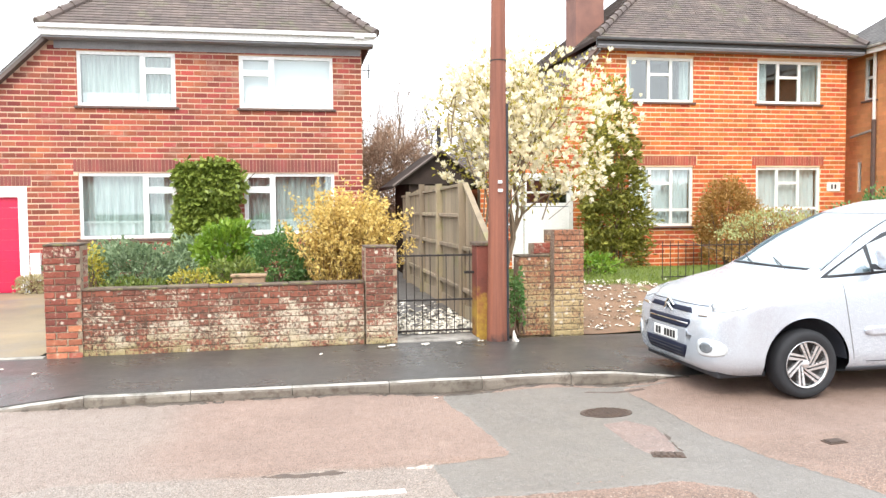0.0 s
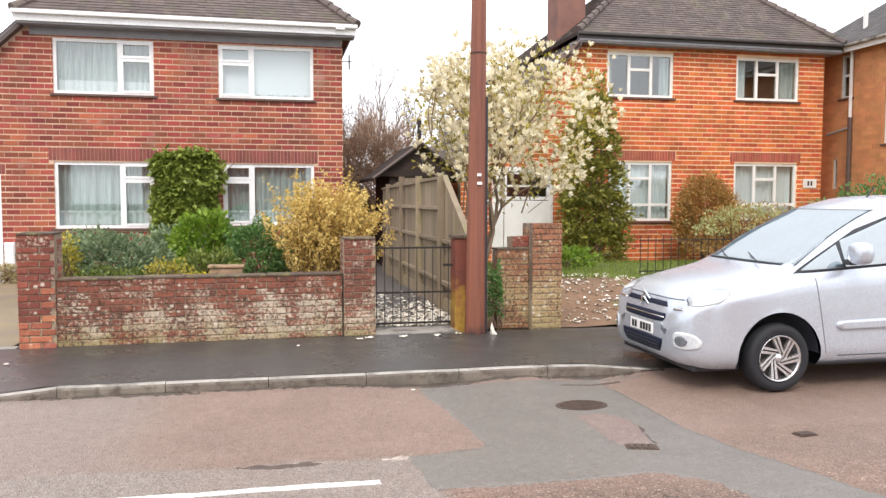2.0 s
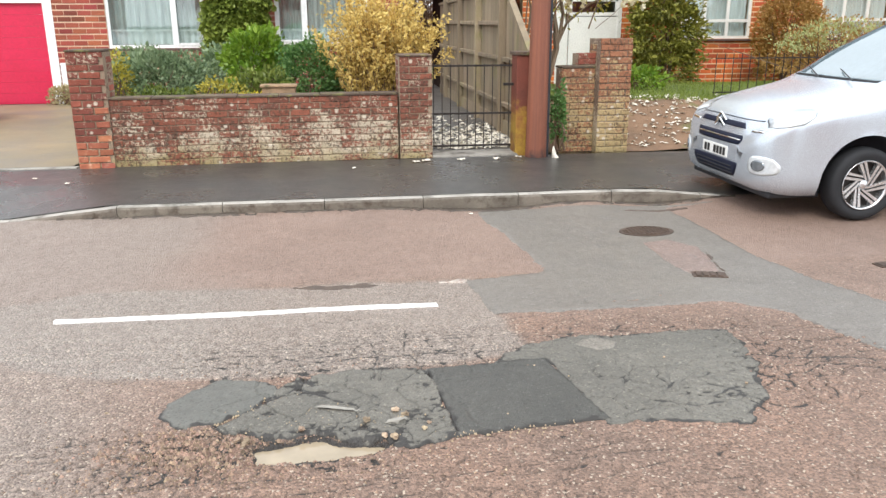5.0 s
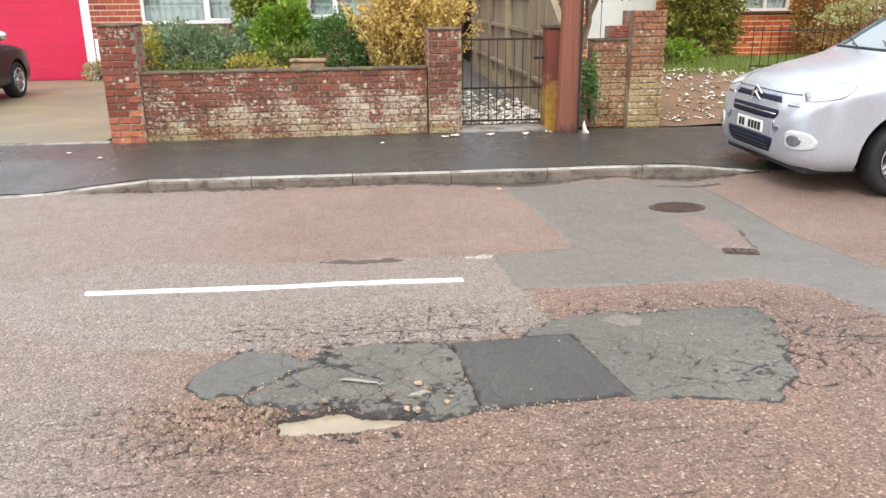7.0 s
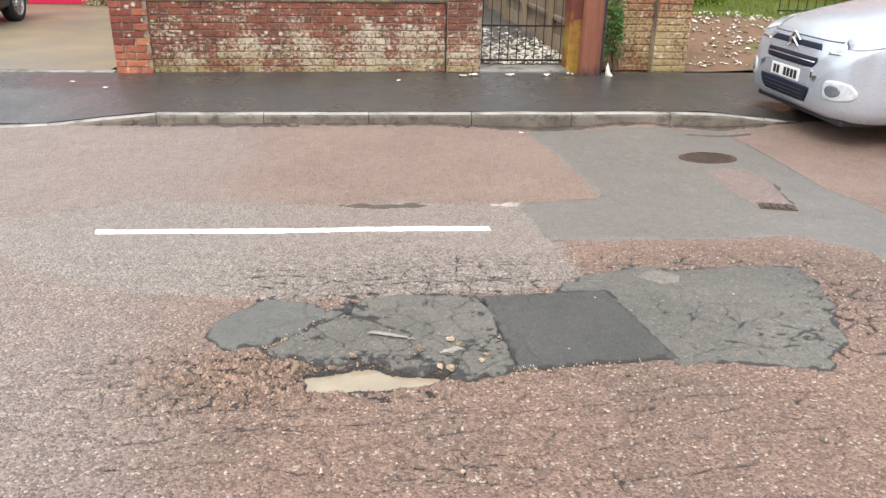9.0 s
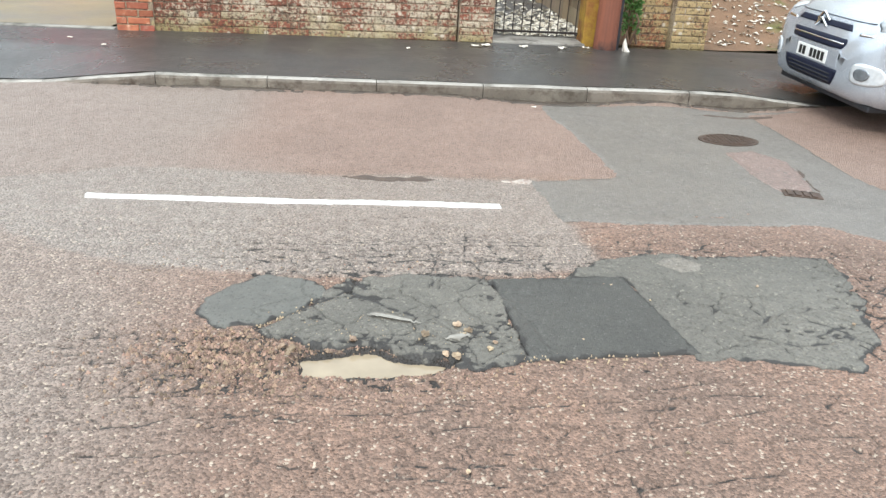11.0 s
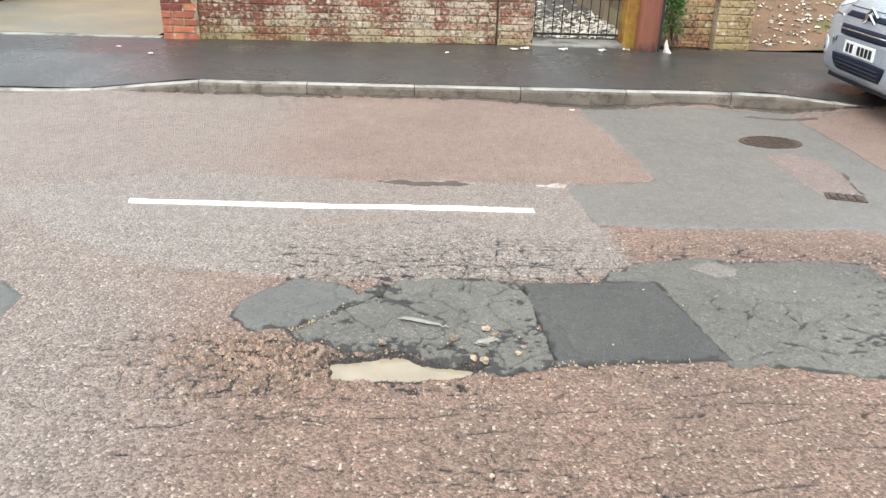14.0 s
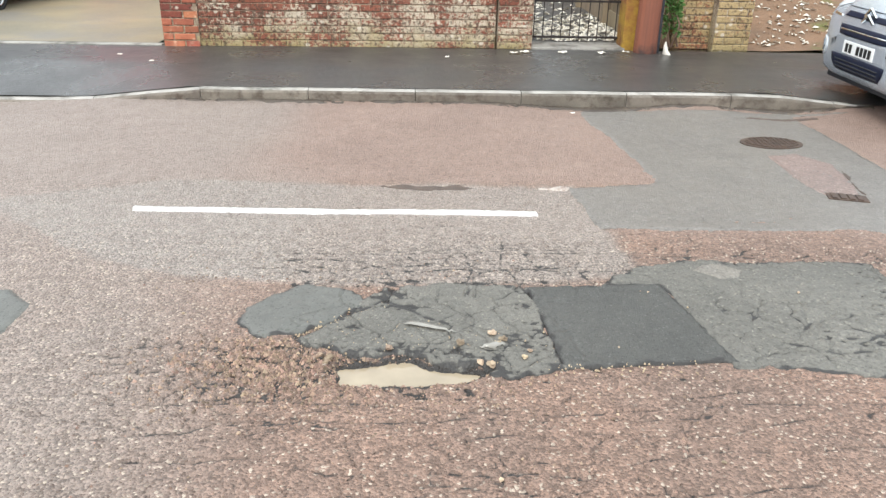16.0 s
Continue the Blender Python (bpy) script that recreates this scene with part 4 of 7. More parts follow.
# centre line
line = repair("road_marking", [(-1.57, 4.235), (-0.4, 4.225), (0.7, 4.205), (0.705, 4.135), (-0.4, 4.15), (-1.555, 4.16)], M["white_line"], "white thermoplastic dash of the centre line, worn at its edges", 0.012, 0.008, 0.006, 0.3)
tagged(line, category="road marking")
for x0 in (-5.8, 5.1):
    mark = repair("road_marking", [(x0, 4.25), (x0 + 2.24, 4.2), (x0 + 2.24, 4.13), (x0, 4.18)], M["white_line"], "white thermoplastic dash of the centre line, worn at its edges", 0.03, 0.008, 0.006, 0.3)
    tagged(mark, category="road marking")
scar = repair("road_marking", [(0.75, 4.595), (0.84, 4.605), (0.9, 4.64), (0.955, 4.6), (0.92, 4.555), (0.84, 4.55), (0.76, 4.57)], M["patch_scar"], "scrap of old white road paint", 0.012, 0.008, 0.015)
tagged(scar, category="road marking")
scar = repair("asphalt_patch", [(-0.2, 4.61), (0.1, 4.635), (0.41, 4.6), (0.3, 4.54), (0.08, 4.515), (-0.12, 4.57)], M["scar"], "brown shallow scar in the road surface", 0.008, 0.006, 0.03)

# loose stones and chippings round the pothole
rng_st = random.Random(8)


def pebble(name, at, r, label):
    bm = bmesh.new()
    bmesh.ops.create_icosphere(bm, subdivisions=2, radius=r)
    for v in bm.verts:
        v.co *= 0.8 + 0.6 * noise.noise(v.co / r * 1.3 + Vector(at) * 5)
        v.co.z *= 0.7
    ob = part(name, bm, M["stone"])
    ob.location = at
    return tagged(ob, label, "stone", "stones in the pothole")


for x, y, r in ((0.2, 2.74, 0.022), (0.33, 2.815, 0.02), (0.37, 2.77, 0.02), (0.355, 2.745, 0.012), (-0.08, 2.7, 0.017), (0.44, 2.64, 0.014), (0.465, 2.685, 0.012), (0.27, 2.6, 0.016), (0.31, 2.585, 0.02), (-0.3, 2.63, 0.02), (-0.34, 2.65, 0.016), (-0.31, 2.6, 0.014)):
    pebble("loose_stone", (x, y, 0.018 + r * 0.3), r, "loose buff stone lying on broken asphalt")
for x, y, r in ((1.06, 3.19, 0.008), (1.03, 3.205, 0.006), (0.82, 2.72, 0.007), (1.2, 3.06, 0.006), (0.29, 1.98, 0.01), (1.0, 2.05, 0.009), (-0.55, 2.2, 0.009), (-1.05, 2.62, 0.008), (0.72, 2.3, 0.007), (1.75, 3.2, 0.008), (2.02, 2.86, 0.009), (-0.95, 3.0, 0.008)):
    ob = pebble("road_chip", (x, y, float(road_z(np.array([x]), np.array([y]))[0]) + 0.012 if x > 0.5 and y > 2.6 else float(road_z(np.array([x]), np.array([y]))[0]) + 0.3 * r), r, "small pale stone chip lying on the road")
    ob["group"] = "chips on the road"
vs, fs = [], []
for k in range(4200):
    a = rng_st.random()
    if a < 0.6:
        x, y = rng_st.gauss(-0.45, 0.22), rng_st.gauss(2.62, 0.11)
    elif a < 0.85:
        x, y = rng_st.gauss(0.0, 0.4), rng_st.gauss(2.45, 0.09)
    else:
        x, y = rng_st.uniform(-1.2, 1.2), rng_st.uniform(1.9, 3.6)
    if poly_sd(np.array([x]), np.array([y]), HOLE)[0] < 0.01:
        continue
    r = rng_st.uniform(0.0025, 0.0075) * (1.7 if a < 0.6 and rng_st.random() < 0.3 else 1)
    z = float(road_z(np.array([x]), np.array([y]))[0])
    b = len(vs)
    for k2 in range(4):
        an = k2 * 1.57 + rng_st.random()
        vs.append((x + r * math.cos(an), y + r * math.sin(an), z - 0.001))
    vs.append((x + rng_st.uniform(-.3, .3) * r, y + rng_st.uniform(-.3, .3) * r, z + r * rng_st.uniform(0.7, 1.3)))
    fs += [(b, b + 1, b + 4), (b + 1, b + 2, b + 4), (b + 2, b + 3, b + 4), (b + 3, b, b + 4)]
ob = raw("chippings", vs, fs, M["gravel"])
tagged(ob, "loose reddish chippings ravelled from the road", "gravel", kind="stuff")
vs, fs = [], []
for k in range(260):
    if k < 130:
        x, y = rng_st.uniform(-0.35, 0.55), rng_st.gauss(2.76, 0.1)
    elif k < 190:
        f = rng_st.random()
        x, y = -0.45 + 0.33 * f + rng_st.gauss(0, 0.02), 2.82 + 0.27 * f + rng_st.gauss(0, 0.02)
    else:
        x, y = rng_st.uniform(0.5, 1.1), rng_st.gauss(2.58, 0.03)
    if poly_sd(np.array([x]), np.array([y]), HOLE)[0] < 0.04:
        continue
    r = rng_st.uniform(0.003, 0.007)
    z = float(road_z(np.array([x]), np.array([y]))[0]) + 0.011
    b = len(vs)
    for k2 in range(4):
        an = k2 * 1.57 + rng_st.random()
        vs.append((x + r * math.cos(an), y + r * math.sin(an), z - 0.003))
    vs.append((x, y, z + r * rng_st.uniform(0.5, 1.0)))
    fs += [(b, b + 1, b + 4), (b + 1, b + 2, b + 4), (b + 2, b + 3, b + 4), (b + 3, b, b + 4)]
ob = raw("grit", vs, fs, M["stone"])
tagged(ob, "pale grit scattered over the broken repair", "gravel", kind="stuff")


# iron covers in the road
def round_cover(x, y, r):
    t = thing("manhole_cover", (x, y, 0.0), "oval rusty iron cover set in asphalt", "manhole cover")
    bm = bmesh.new()
    bmesh.ops.create_cone(bm, cap_ends=True, segments=40, radius1=r, radius2=r, depth=0.03, matrix=Matrix.Translation((x, y, -0.003)))
    part("frame", bm, M["iron_cover"], t)
    bm = bmesh.new()
    bmesh.ops.create_cone(bm, cap_ends=True, segments=40, radius1=r * 0.86, radius2=r * 0.85, depth=0.016, matrix=Matrix.Translation((x, y, 0.011)))
    lid = part("lid", bm, M["iron_cover"], t)
    bm = bmesh.new()
    for i in range(-5, 6):
        for j in range(-5, 6):
            if math.hypot(i, j) < 5.2:
                box(x + i * r * 0.15 - 0.01, x + i * r * 0.15 + 0.01, y + j * r * 0.15 - 0.008, y + j * r * 0.15 + 0.008, 0.018, 0.023, bm=bm)
    part("tread", bm, M["iron_cover"], lid)
    t.matrix_basis = pose(x, y, 0.0) @ Matrix.Diagonal((1, 0.66, 1, 1))


round_cover(2.63, 5.62, 0.228)


def square_cover(x, y, w, h, rz):
    t = thing("stopcock_cover", (0, 0, 0), "small rectangular iron cover sunk in the road", "iron cover")
    part("frame", box(-w, w, -h, h, -0.01, 0.008, 0.002), M["iron_cover"], t)
    for k in range(4):
        part("rib", box(-w * 0.8 + k * w * 0.42, -w * 0.8 + k * w * 0.42 + 0.03, -h * 0.8, h * 0.8, 0.008, 0.014), M["iron_cover"], t)
    t.matrix_basis = pose(x, y, 0.001, 0, 0, rz)


square_cover(2.62, 4.47, 0.115, 0.055, -14)
square_cover(3.97, 4.5, 0.08, 0.05, 6)


# open joints round the red-brown strip, and silt along the kerb
for poly in ([(2.465, 4.85), (2.475, 4.85), (2.478, 4.68), (2.61, 4.46), (2.6, 4.43), (2.455, 4.66)], [(2.83, 5.1), (2.86, 5.05), (2.79, 4.65), (2.765, 4.52), (2.74, 4.6), (2.835, 5.03)],
             [(2.7, 6.3), (3.0, 6.24), (3.35, 6.33), (3.3, 6.36), (3.0, 6.3), (2.75, 6.34)]):
    repair("open_joint", poly, M["scar"], "dark open joint in the asphalt", 0.008, 0.0115, 0.012, 0)
silt = repair("gutter_silt", [(-2.3, KERB_Y + 0.02), (3.9, KERB_Y + 0.02), (3.9, KERB_Y - 0.03), (3.4, KERB_Y - 0.05), (3.1, KERB_Y - 0.14), (2.75, KERB_Y - 0.05), (2.4, KERB_Y - 0.02), (2.0, KERB_Y - 0.06), (1.5, KERB_Y - 0.15), (1.1, KERB_Y - 0.07), (0.4, KERB_Y - 0.02), (-0.6, KERB_Y - 0.04), (-1.2, KERB_Y - 0.06), (-2.3, KERB_Y - 0.01)], M["silt"], "damp dark silt lying along the kerb", 0.012, 0.012, 0.05, 0)
tagged(silt, category="silt")


# kerb stones, dropped at the drives
def kerb_top(x):
    return 0.03 + 0.105 * min(max((x + 2.78) / 0.9, 0), 1) * min(max((4.0 - x) / 1.0, 0), 1)


pave_bm_xs = steps(-40, -6, 2.0) + steps(-6, 6, 0.12) + steps(6, 42, 2.0)


def pave_z(x, y):
    k = np.vectorize(kerb_top)(x)
    t = np.clip((y - KERB_Y) / 1.0, 0, 1)
    return k + 0.004 + (0.151 - k) * t + 0.005 * (vnoise(x, y, 1.5, 31) + 0.5) * np.clip(t * 4, 0, 1)


pavement, gx, gy = sheet_mesh("pavement", pave_bm_xs, steps(KERB_Y + 0.07, 8.74, 0.1), pave_z, M["pavement"])
tagged(pavement, "dark damp asphalt pavement", "pavement", kind="structure")
floats(pavement, "crack", 0 * gx)
kerb = thing("kerb", (0, KERB_Y, 0), "weathered concrete kerb, lowered at the drives", "kerb", kind="structure")
rng_k = random.Random(4)
for k in range(-12, 14):
    x0 = -1.80 + 0.897 * k
    x1 = x0 + 0.891
    bm = bmesh.new()
    rows = []
    for x in (x0, (x0 + x1) / 2, x1):
        h = kerb_top(x) + rng_k.uniform(-0.003, 0.003)
        rows.append([bm.verts.new((x, KERB_Y + a, b)) for a, b in ((0.0, -0.12), (0.0, h - 0.03), (0.006, h - 0.01), (0.022, h), (0.125, h + 0.002), (0.125, -0.12))])
    for a, b in zip(rows, rows[1:]):
        for i in range(5):
            bm.faces.new((a[i], b[i], b[i + 1], a[i + 1]))
    bm.faces.new(rows[0])
    bm.faces.new(rows[-1][::-1])
    bmesh.ops.recalc_face_normals(bm, faces=bm.faces)
    # faces turned to the road take the concrete darkened for shade
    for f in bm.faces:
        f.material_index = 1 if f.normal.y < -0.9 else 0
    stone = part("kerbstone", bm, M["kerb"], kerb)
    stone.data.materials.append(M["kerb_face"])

# the drive, its edging, garden soil and path, bank and lawn
drive, _, _ = sheet_mesh("drive", steps(-14, -2.55, 0.25), steps(8.62, 17.3, 0.25), lambda x, y: 0.168 - 0.015 * (y - 8.6) + 0.006 * vnoise(x, y, 0.8, 41), M["concrete"])
tagged(drive, "stained buff concrete drive", "drive", kind="structure")
part("drive_edging", box(-14, -2.68, 8.5, 8.62, -0.05, 0.168, 0.008), M["kerb"])
tagged(bpy.data.objects["drive_edging"], "pale concrete edging strip", "edging", kind="structure")
bed, _, _ = sheet_mesh("garden_bed", steps(-2.5, 1.25, 0.12), steps(8.7, 17.3, 0.12), lambda x, y: 0.5 + 0.08 * vnoise(x, y, 1.2, 42) - 0.04 * (y - 8.7), M["soil"])
tagged(bed, "dark soil of the front garden", "garden bed", kind="structure")
path, _, _ = sheet_mesh("path", steps(1.25, 2.7, 0.15), steps(9.0, 34, 0.3), lambda x, y: 0.17 + 0.006 * vnoise(x, y, 2, 43), M["path"])
tagged(path, "damp garden path strewn with petals", "path", kind="structure")
part("gate_step", box(1.22, 2.24, 8.62, 9.0, -0.05, 0.175, 0.012), M["kerb"])
tagged(bpy.data.objects["gate_step"], "worn concrete step under the gate", "step", kind="structure")


def lawn_z(x, y):
    return 0.16 + 0.42 * smoothstep(8.8, 10.6, y) - 0.35 * smoothstep(12.5, 17.5, y) + 0.05 * vnoise(x, y, 1.1, 44)


bank, _, _ = sheet_mesh("bank", steps(2.6, 40, 0.2), steps(8.75, 10.8, 0.1), lawn_z, M["bank"])
tagged(bank, "bare leafy earth bank beside the pavement", "bank", kind="structure")
lawn, _, _ = sheet_mesh("lawn", steps(2.6, 40, 0.4), steps(10.7, 26, 0.3), lawn_z, M["turf"])
tagged(lawn, "rough green lawn", "lawn", kind="structure")


# ---- brickwork and houses ----
def lay_bricks(rng, width, z0, z1, holes, bl=0.27, ch=0.12, gap=0.03, depth=0.1, proud=0.006, left=0.0, soldiers=(), top=None):
    """Stretcher courses on the plane y = 0, facing -y, u from left to left + width; clipped at the holes (u0, u1, za, zb). Returns verts, faces."""
    vs, fs, svs, sfs = [], [], [], []

    def one(u0, u1, a, b, out_v, out_f):
        y = -proud - rng.uniform(0, 0.003)
        k = len(out_v)
        for (u, z) in ((u0, a), (u1, a), (u1, b), (u0, b)):
            out_v.append((u, y, z))
        for (u, z) in ((u0, a), (u1, a), (u1, b), (u0, b)):
            out_v.append((u, 0.004, z))
        out_f += [(k, k + 1, k + 2, k + 3), (k + 1, k, k + 4, k + 5), (k + 2, k + 1, k + 5, k + 6), (k + 3, k + 2, k + 6, k + 7), (k, k + 3, k + 7, k + 4)]
    row = 0
    z = z0
    while z < z1 - 0.03:
        a, b = z + gap / 2, min(z + ch, z1) - gap / 2
        u = left - (bl / 2 if row % 2 else 0)
        while u < left + width:
            spans = [(max(u + gap / 5, left), min(u + bl - gap / 5, left + width))]
            if top and top((u + bl / 2)) < b:
                spans = []
            for h0, h1, ha, hb in list(holes) + list(soldiers):
                if b > ha + 0.02 and a < hb - 0.02:
                    nxt = []
                    for s0, s1 in spans:
                        if s1 <= h0 or s0 >= h1:
                            nxt.append((s0, s1))
                        else:
                            nxt += [(s0, h0), (h1, s1)]
                    spans = nxt
            for s0, s1 in spans:
                if s1 - s0 > 0.02:
                    one(s0, s1, a, b, vs, fs)
            u += bl
        z += ch
        row += 1
    for h0, h1, ha, hb in soldiers:
        u = h0
        while u < h1 - 0.03:
            one(u + 0.004, min(u + 0.075, h1) - 0.004, ha + 0.006, hb - 0.006, svs, sfs)
            u += 0.075
    return vs, fs, svs, sfs


def turned(vs, m):
    return [tuple(m @ Vector(v)) for v in vs]


def wall_with_holes(width, z0, z1, holes, thick, left=0.0):
    """Wall core in one piece with its openings through it, front on y = 0, back on y = thick."""
    bm = bmesh.new()
    us = sorted({left, left + width, *[h[0] for h in holes], *[h[1] for h in holes]})
    zs = sorted({z0, z1, *[h[2] for h in holes], *[h[3] for h in holes]})
    zs = [z for z in zs if z0 <= z <= z1]

    def solid(i, j):
        if not (0 <= i < len(us) - 1 and 0 <= j < len(zs) - 1):
            return False
        u, z = (us[i] + us[i + 1]) / 2, (zs[j] + zs[j + 1]) / 2
        return not any(h[0] < u < h[1] and h[2] < z < h[3] for h in holes)
    made = {}

    def vert(i, j, k):
        if (i, j, k) not in made:
            made[i, j, k] = bm.verts.new((us[i], thick if k else 0.0, zs[j]))
        return made[i, j, k]
    for i in range(len(us) - 1):
        for j in range(len(zs) - 1):
            if not solid(i, j):
                continue
            c = ((i, j), (i + 1, j), (i + 1, j + 1), (i, j + 1))
            bm.faces.new([vert(*p, 0) for p in c])
            bm.faces.new([vert(*p, 1) for p in reversed(c)])
            for n, (di, dj) in enumerate(((0, -1), (1, 0), (0, 1), (-1, 0))):
                if not solid(i + di, j + dj):
                    p, q = c[n], c[(n + 1) % 4]
                    bm.faces.new((vert(*q, 0), vert(*p, 0), vert(*p, 1), vert(*q, 1)))
    return bm


def window(n, house, m, u0, u1, z0, z1, bars, rails, curtain, label, sill=True, frame_mat="upvc", fw=0.065, opening=()):
    """A window in an opening: frame, bars (at u), rails (u0, u1, z), panes, casement frames, curtain and sill, with m from wall to world."""
    w = thing("window", tuple(m @ Vector(((u0 + u1) / 2, 0.05, z0))), label, "window", "windows of the " + house)
    fm = M[frame_mat]

    def put(name, bm, mat, parent, lab="", smooth=False):
        bmesh.ops.transform(bm, matrix=m, verts=bm.verts)
        return part(name, bm, mat, parent, lab, smooth)
    f = bmesh.new()
    box(u0, u1, 0.03, 0.1, z0, z0 + fw, 0, f)
    box(u0, u1, 0.03, 0.1, z1 - fw, z1, 0, f)
    box(u0, u0 + fw, 0.03, 0.1, z0 + fw, z1 - fw, 0, f)
    box(u1 - fw, u1, 0.03, 0.1, z0 + fw, z1 - fw, 0, f)
    fr = put("frame", f, fm, w)
    for b in bars:
        put("mullion", box(b - 0.04, b + 0.04, 0.032, 0.098, z0 + fw, z1 - fw, 0.005), fm, w)
    for a, b, z in rails:
        put("transom", box(a, b, 0.036, 0.096, z - 0.035, z + 0.035, 0.005), fm, w)
    for a, b, za, zb in opening:
        c = bmesh.new()
        t = 0.05
        box(a, b, 0.012, 0.05, za, za + t, 0, c)
        box(a, b, 0.012, 0.05, zb - t, zb, 0, c)
        box(a, a + t, 0.012, 0.05, za + t, zb - t, 0, c)
        box(b - t, b, 0.012, 0.05, za + t, zb - t, 0, c)
        put("casement", c, fm, w)
    edges = [u0 + fw] + sorted(bars) + [u1 - fw]
    for a, b in zip(edges, edges[1:]):
        pane = put("pane", box(a - 0.01, b + 0.01, 0.062, 0.068, z0 + fw - 0.01, z1 - fw + 0.01), M["glass"], w)
        pane.visible_shadow = False
    # curtain: a wavy sheet behind the glass; a flat white one paints reflected sky
    for key, a, b, za, zb in curtain:
        vs, fs = [], []
        nseg = max(8, int((b - a) / 0.018))
        for i in range(nseg + 1):
            u = a + (b - a) * i / nseg
            full = {"drape": 2.6, "net": 2.0, "blind": 0.05}[key]
            y = 0.2 + full * (0.016 * math.sin(u * 44 + 2 * math.sin(u * 5 + n)) + 0.01 * math.sin(u * 23 + n))
            vs += [tuple(m @ Vector((u, y, za))), tuple(m @ Vector((u, y, zb)))]
        for i in range(nseg):
            fs.append((2 * i, 2 * i + 2, 2 * i + 3, 2 * i + 1))
        raw("curtain", vs, fs, M[key], w, "hanging pleated curtain, or flat sheet painted as reflected sky", True)
        if key == "net" and zb < 1.6:
            # gathered white heading of the half net
            vs, fs = [], []
            for i in range(nseg + 1):
                u = a + (b - a) * i / nseg
                vs += [tuple(m @ Vector((u, 0.15, zb - 0.03))), tuple(m @ Vector((u, 0.15, zb + 0.008 + 0.006 * math.sin(u * 70))))]
            for i in range(nseg):
                fs.append((2 * i, 2 * i + 2, 2 * i + 3, 2 * i + 1))
            raw("curtain_heading", vs, fs, M["net"], w, "white gathered heading of the net", True)
    if sill:
        put("sill", box(u0 - 0.06, u1 + 0.06, -0.06, 0.03, z0 - 0.05, z0 - 0.001, 0.006), M["sill"], w)
    return w


def tiled_slope(rng, p0, p1, q0, q1, gauge=0.11, wide=0.17, thick=0.014):
    """Plain tiles in courses over a slope whose eave runs p0 to p1 and whose top runs q0 to q1. Returns verts, faces."""
    vs, fs = [], []
    p0, p1, q0, q1 = map(Vector, (p0, p1, q0, q1))
    n = (p1 - p0).cross(q0 - p0 if (q0 - p0).length > 0.1 else q1 - p1).normalized()
    if n.z < 0:
        n = -n
    rows = int(((q0 + q1) / 2 - (p0 + p1) / 2).length / gauge)
    for r in range(rows):
        a, b = r / rows, min((r + 1.15) / rows, 1)
        l0, r0 = p0.lerp(q0, a), p1.lerp(q1, a)
        l1, r1 = p0.lerp(q0, b), p1.lerp(q1, b)
        w = (r0 - l0).length
        count = max(1, int(w / wide))
        shift = 0.5 / count if r % 2 else 0
        for c in range(-1 if shift else 0, count):
            s0, s1 = max(c / count + shift, 0), min((c + 0.96) / count + shift, 1)
            if s1 - s0 < 0.1 / count:
                continue
            t = n * (thick + rng.uniform(0, 0.006))
            k = len(vs)
            vs += [l0.lerp(r0, s0) + t, l0.lerp(r0, s1) + t, l1.lerp(r1, s1) + n * 0.002, l1.lerp(r1, s0) + n * 0.002, l0.lerp(r0, s0) - n * 0.01, l0.lerp(r0, s1) - n * 0.01]
            fs += [(k, k + 1, k + 2, k + 3), (k + 1, k, k + 4, k + 5)]
    return vs, fs


def slab(parent, name, pts, n, t, mat):
    """A flat plate under tiles."""
    bm = bmesh.new()
    top = [bm.verts.new(Vector(p) - Vector(n) * 0.012) for p in pts]
    bot = [bm.verts.new(Vector(p) - Vector(n) * t) for p in pts]
    bm.faces.new(top)
    bm.faces.new(bot[::-1])
    for i in range(len(pts)):
        j = (i + 1) % len(pts)
        bm.faces.new((top[i], bot[i], bot[j], top[j]))
    bmesh.ops.recalc_face_normals(bm, faces=bm.faces)
    return part(name, bm, mat, parent)


def hip_tiles(house, p, q, mat, r=0.11):
    p, q = Vector(p), Vector(q)
    n = int((q - p).length / 0.3)
    for i in range(n):
        a, b = p.lerp(q, i / n), p.lerp(q, (i + 1.12) / n)
        part("hip_tile", rod(a + Vector((0, 0, 0.03)), b + Vector((0, 0, 0.015)), r, 8, r * 0.8), mat, house)


def hipped_roof(house, rng, x0, x1, y0, y1, z, ridge_z, ridge_y0, ridge_y1, xm, mat):
    """A hipped roof with plain tiles and hip tiles; the ridge runs back along y at xm."""
    e = [(x0, y0, z), (x1, y0, z), (x1, y1, z), (x0, y1, z)]
    ra, rb = (xm, ridge_y0, ridge_z), (xm, ridge_y1, ridge_z)
    for pts, (p0, p1, q0, q1) in (((e[0], e[1], ra), (e[0], e[1], ra, ra)), ((e[1], e[2], rb, ra), (e[1], e[2], ra, rb)), ((e[3], e[0], ra, rb), (e[3], e[0], rb, ra)), ((e[2], e[3], rb), (e[2], e[3], rb, rb))):
        n = (Vector(pts[1]) - Vector(pts[0])).cross(Vector(pts[2]) - Vector(pts[1])).normalized()
        slope = slab(house, "roof", pts, n if n.z > 0 else -n, 0.08, mat)
        if p0 is not e[2]:
            vs, fs = tiled_slope(rng, p0, p1, q0, q1)
            t = raw("roof_tiles", vs, fs, mat, slope)
            t["kind"] = "stuff"
    hip_tiles(house, e[0], ra, mat)
    hip_tiles(house, e[1], ra, mat)
    hip_tiles(house, ra, rb, mat)


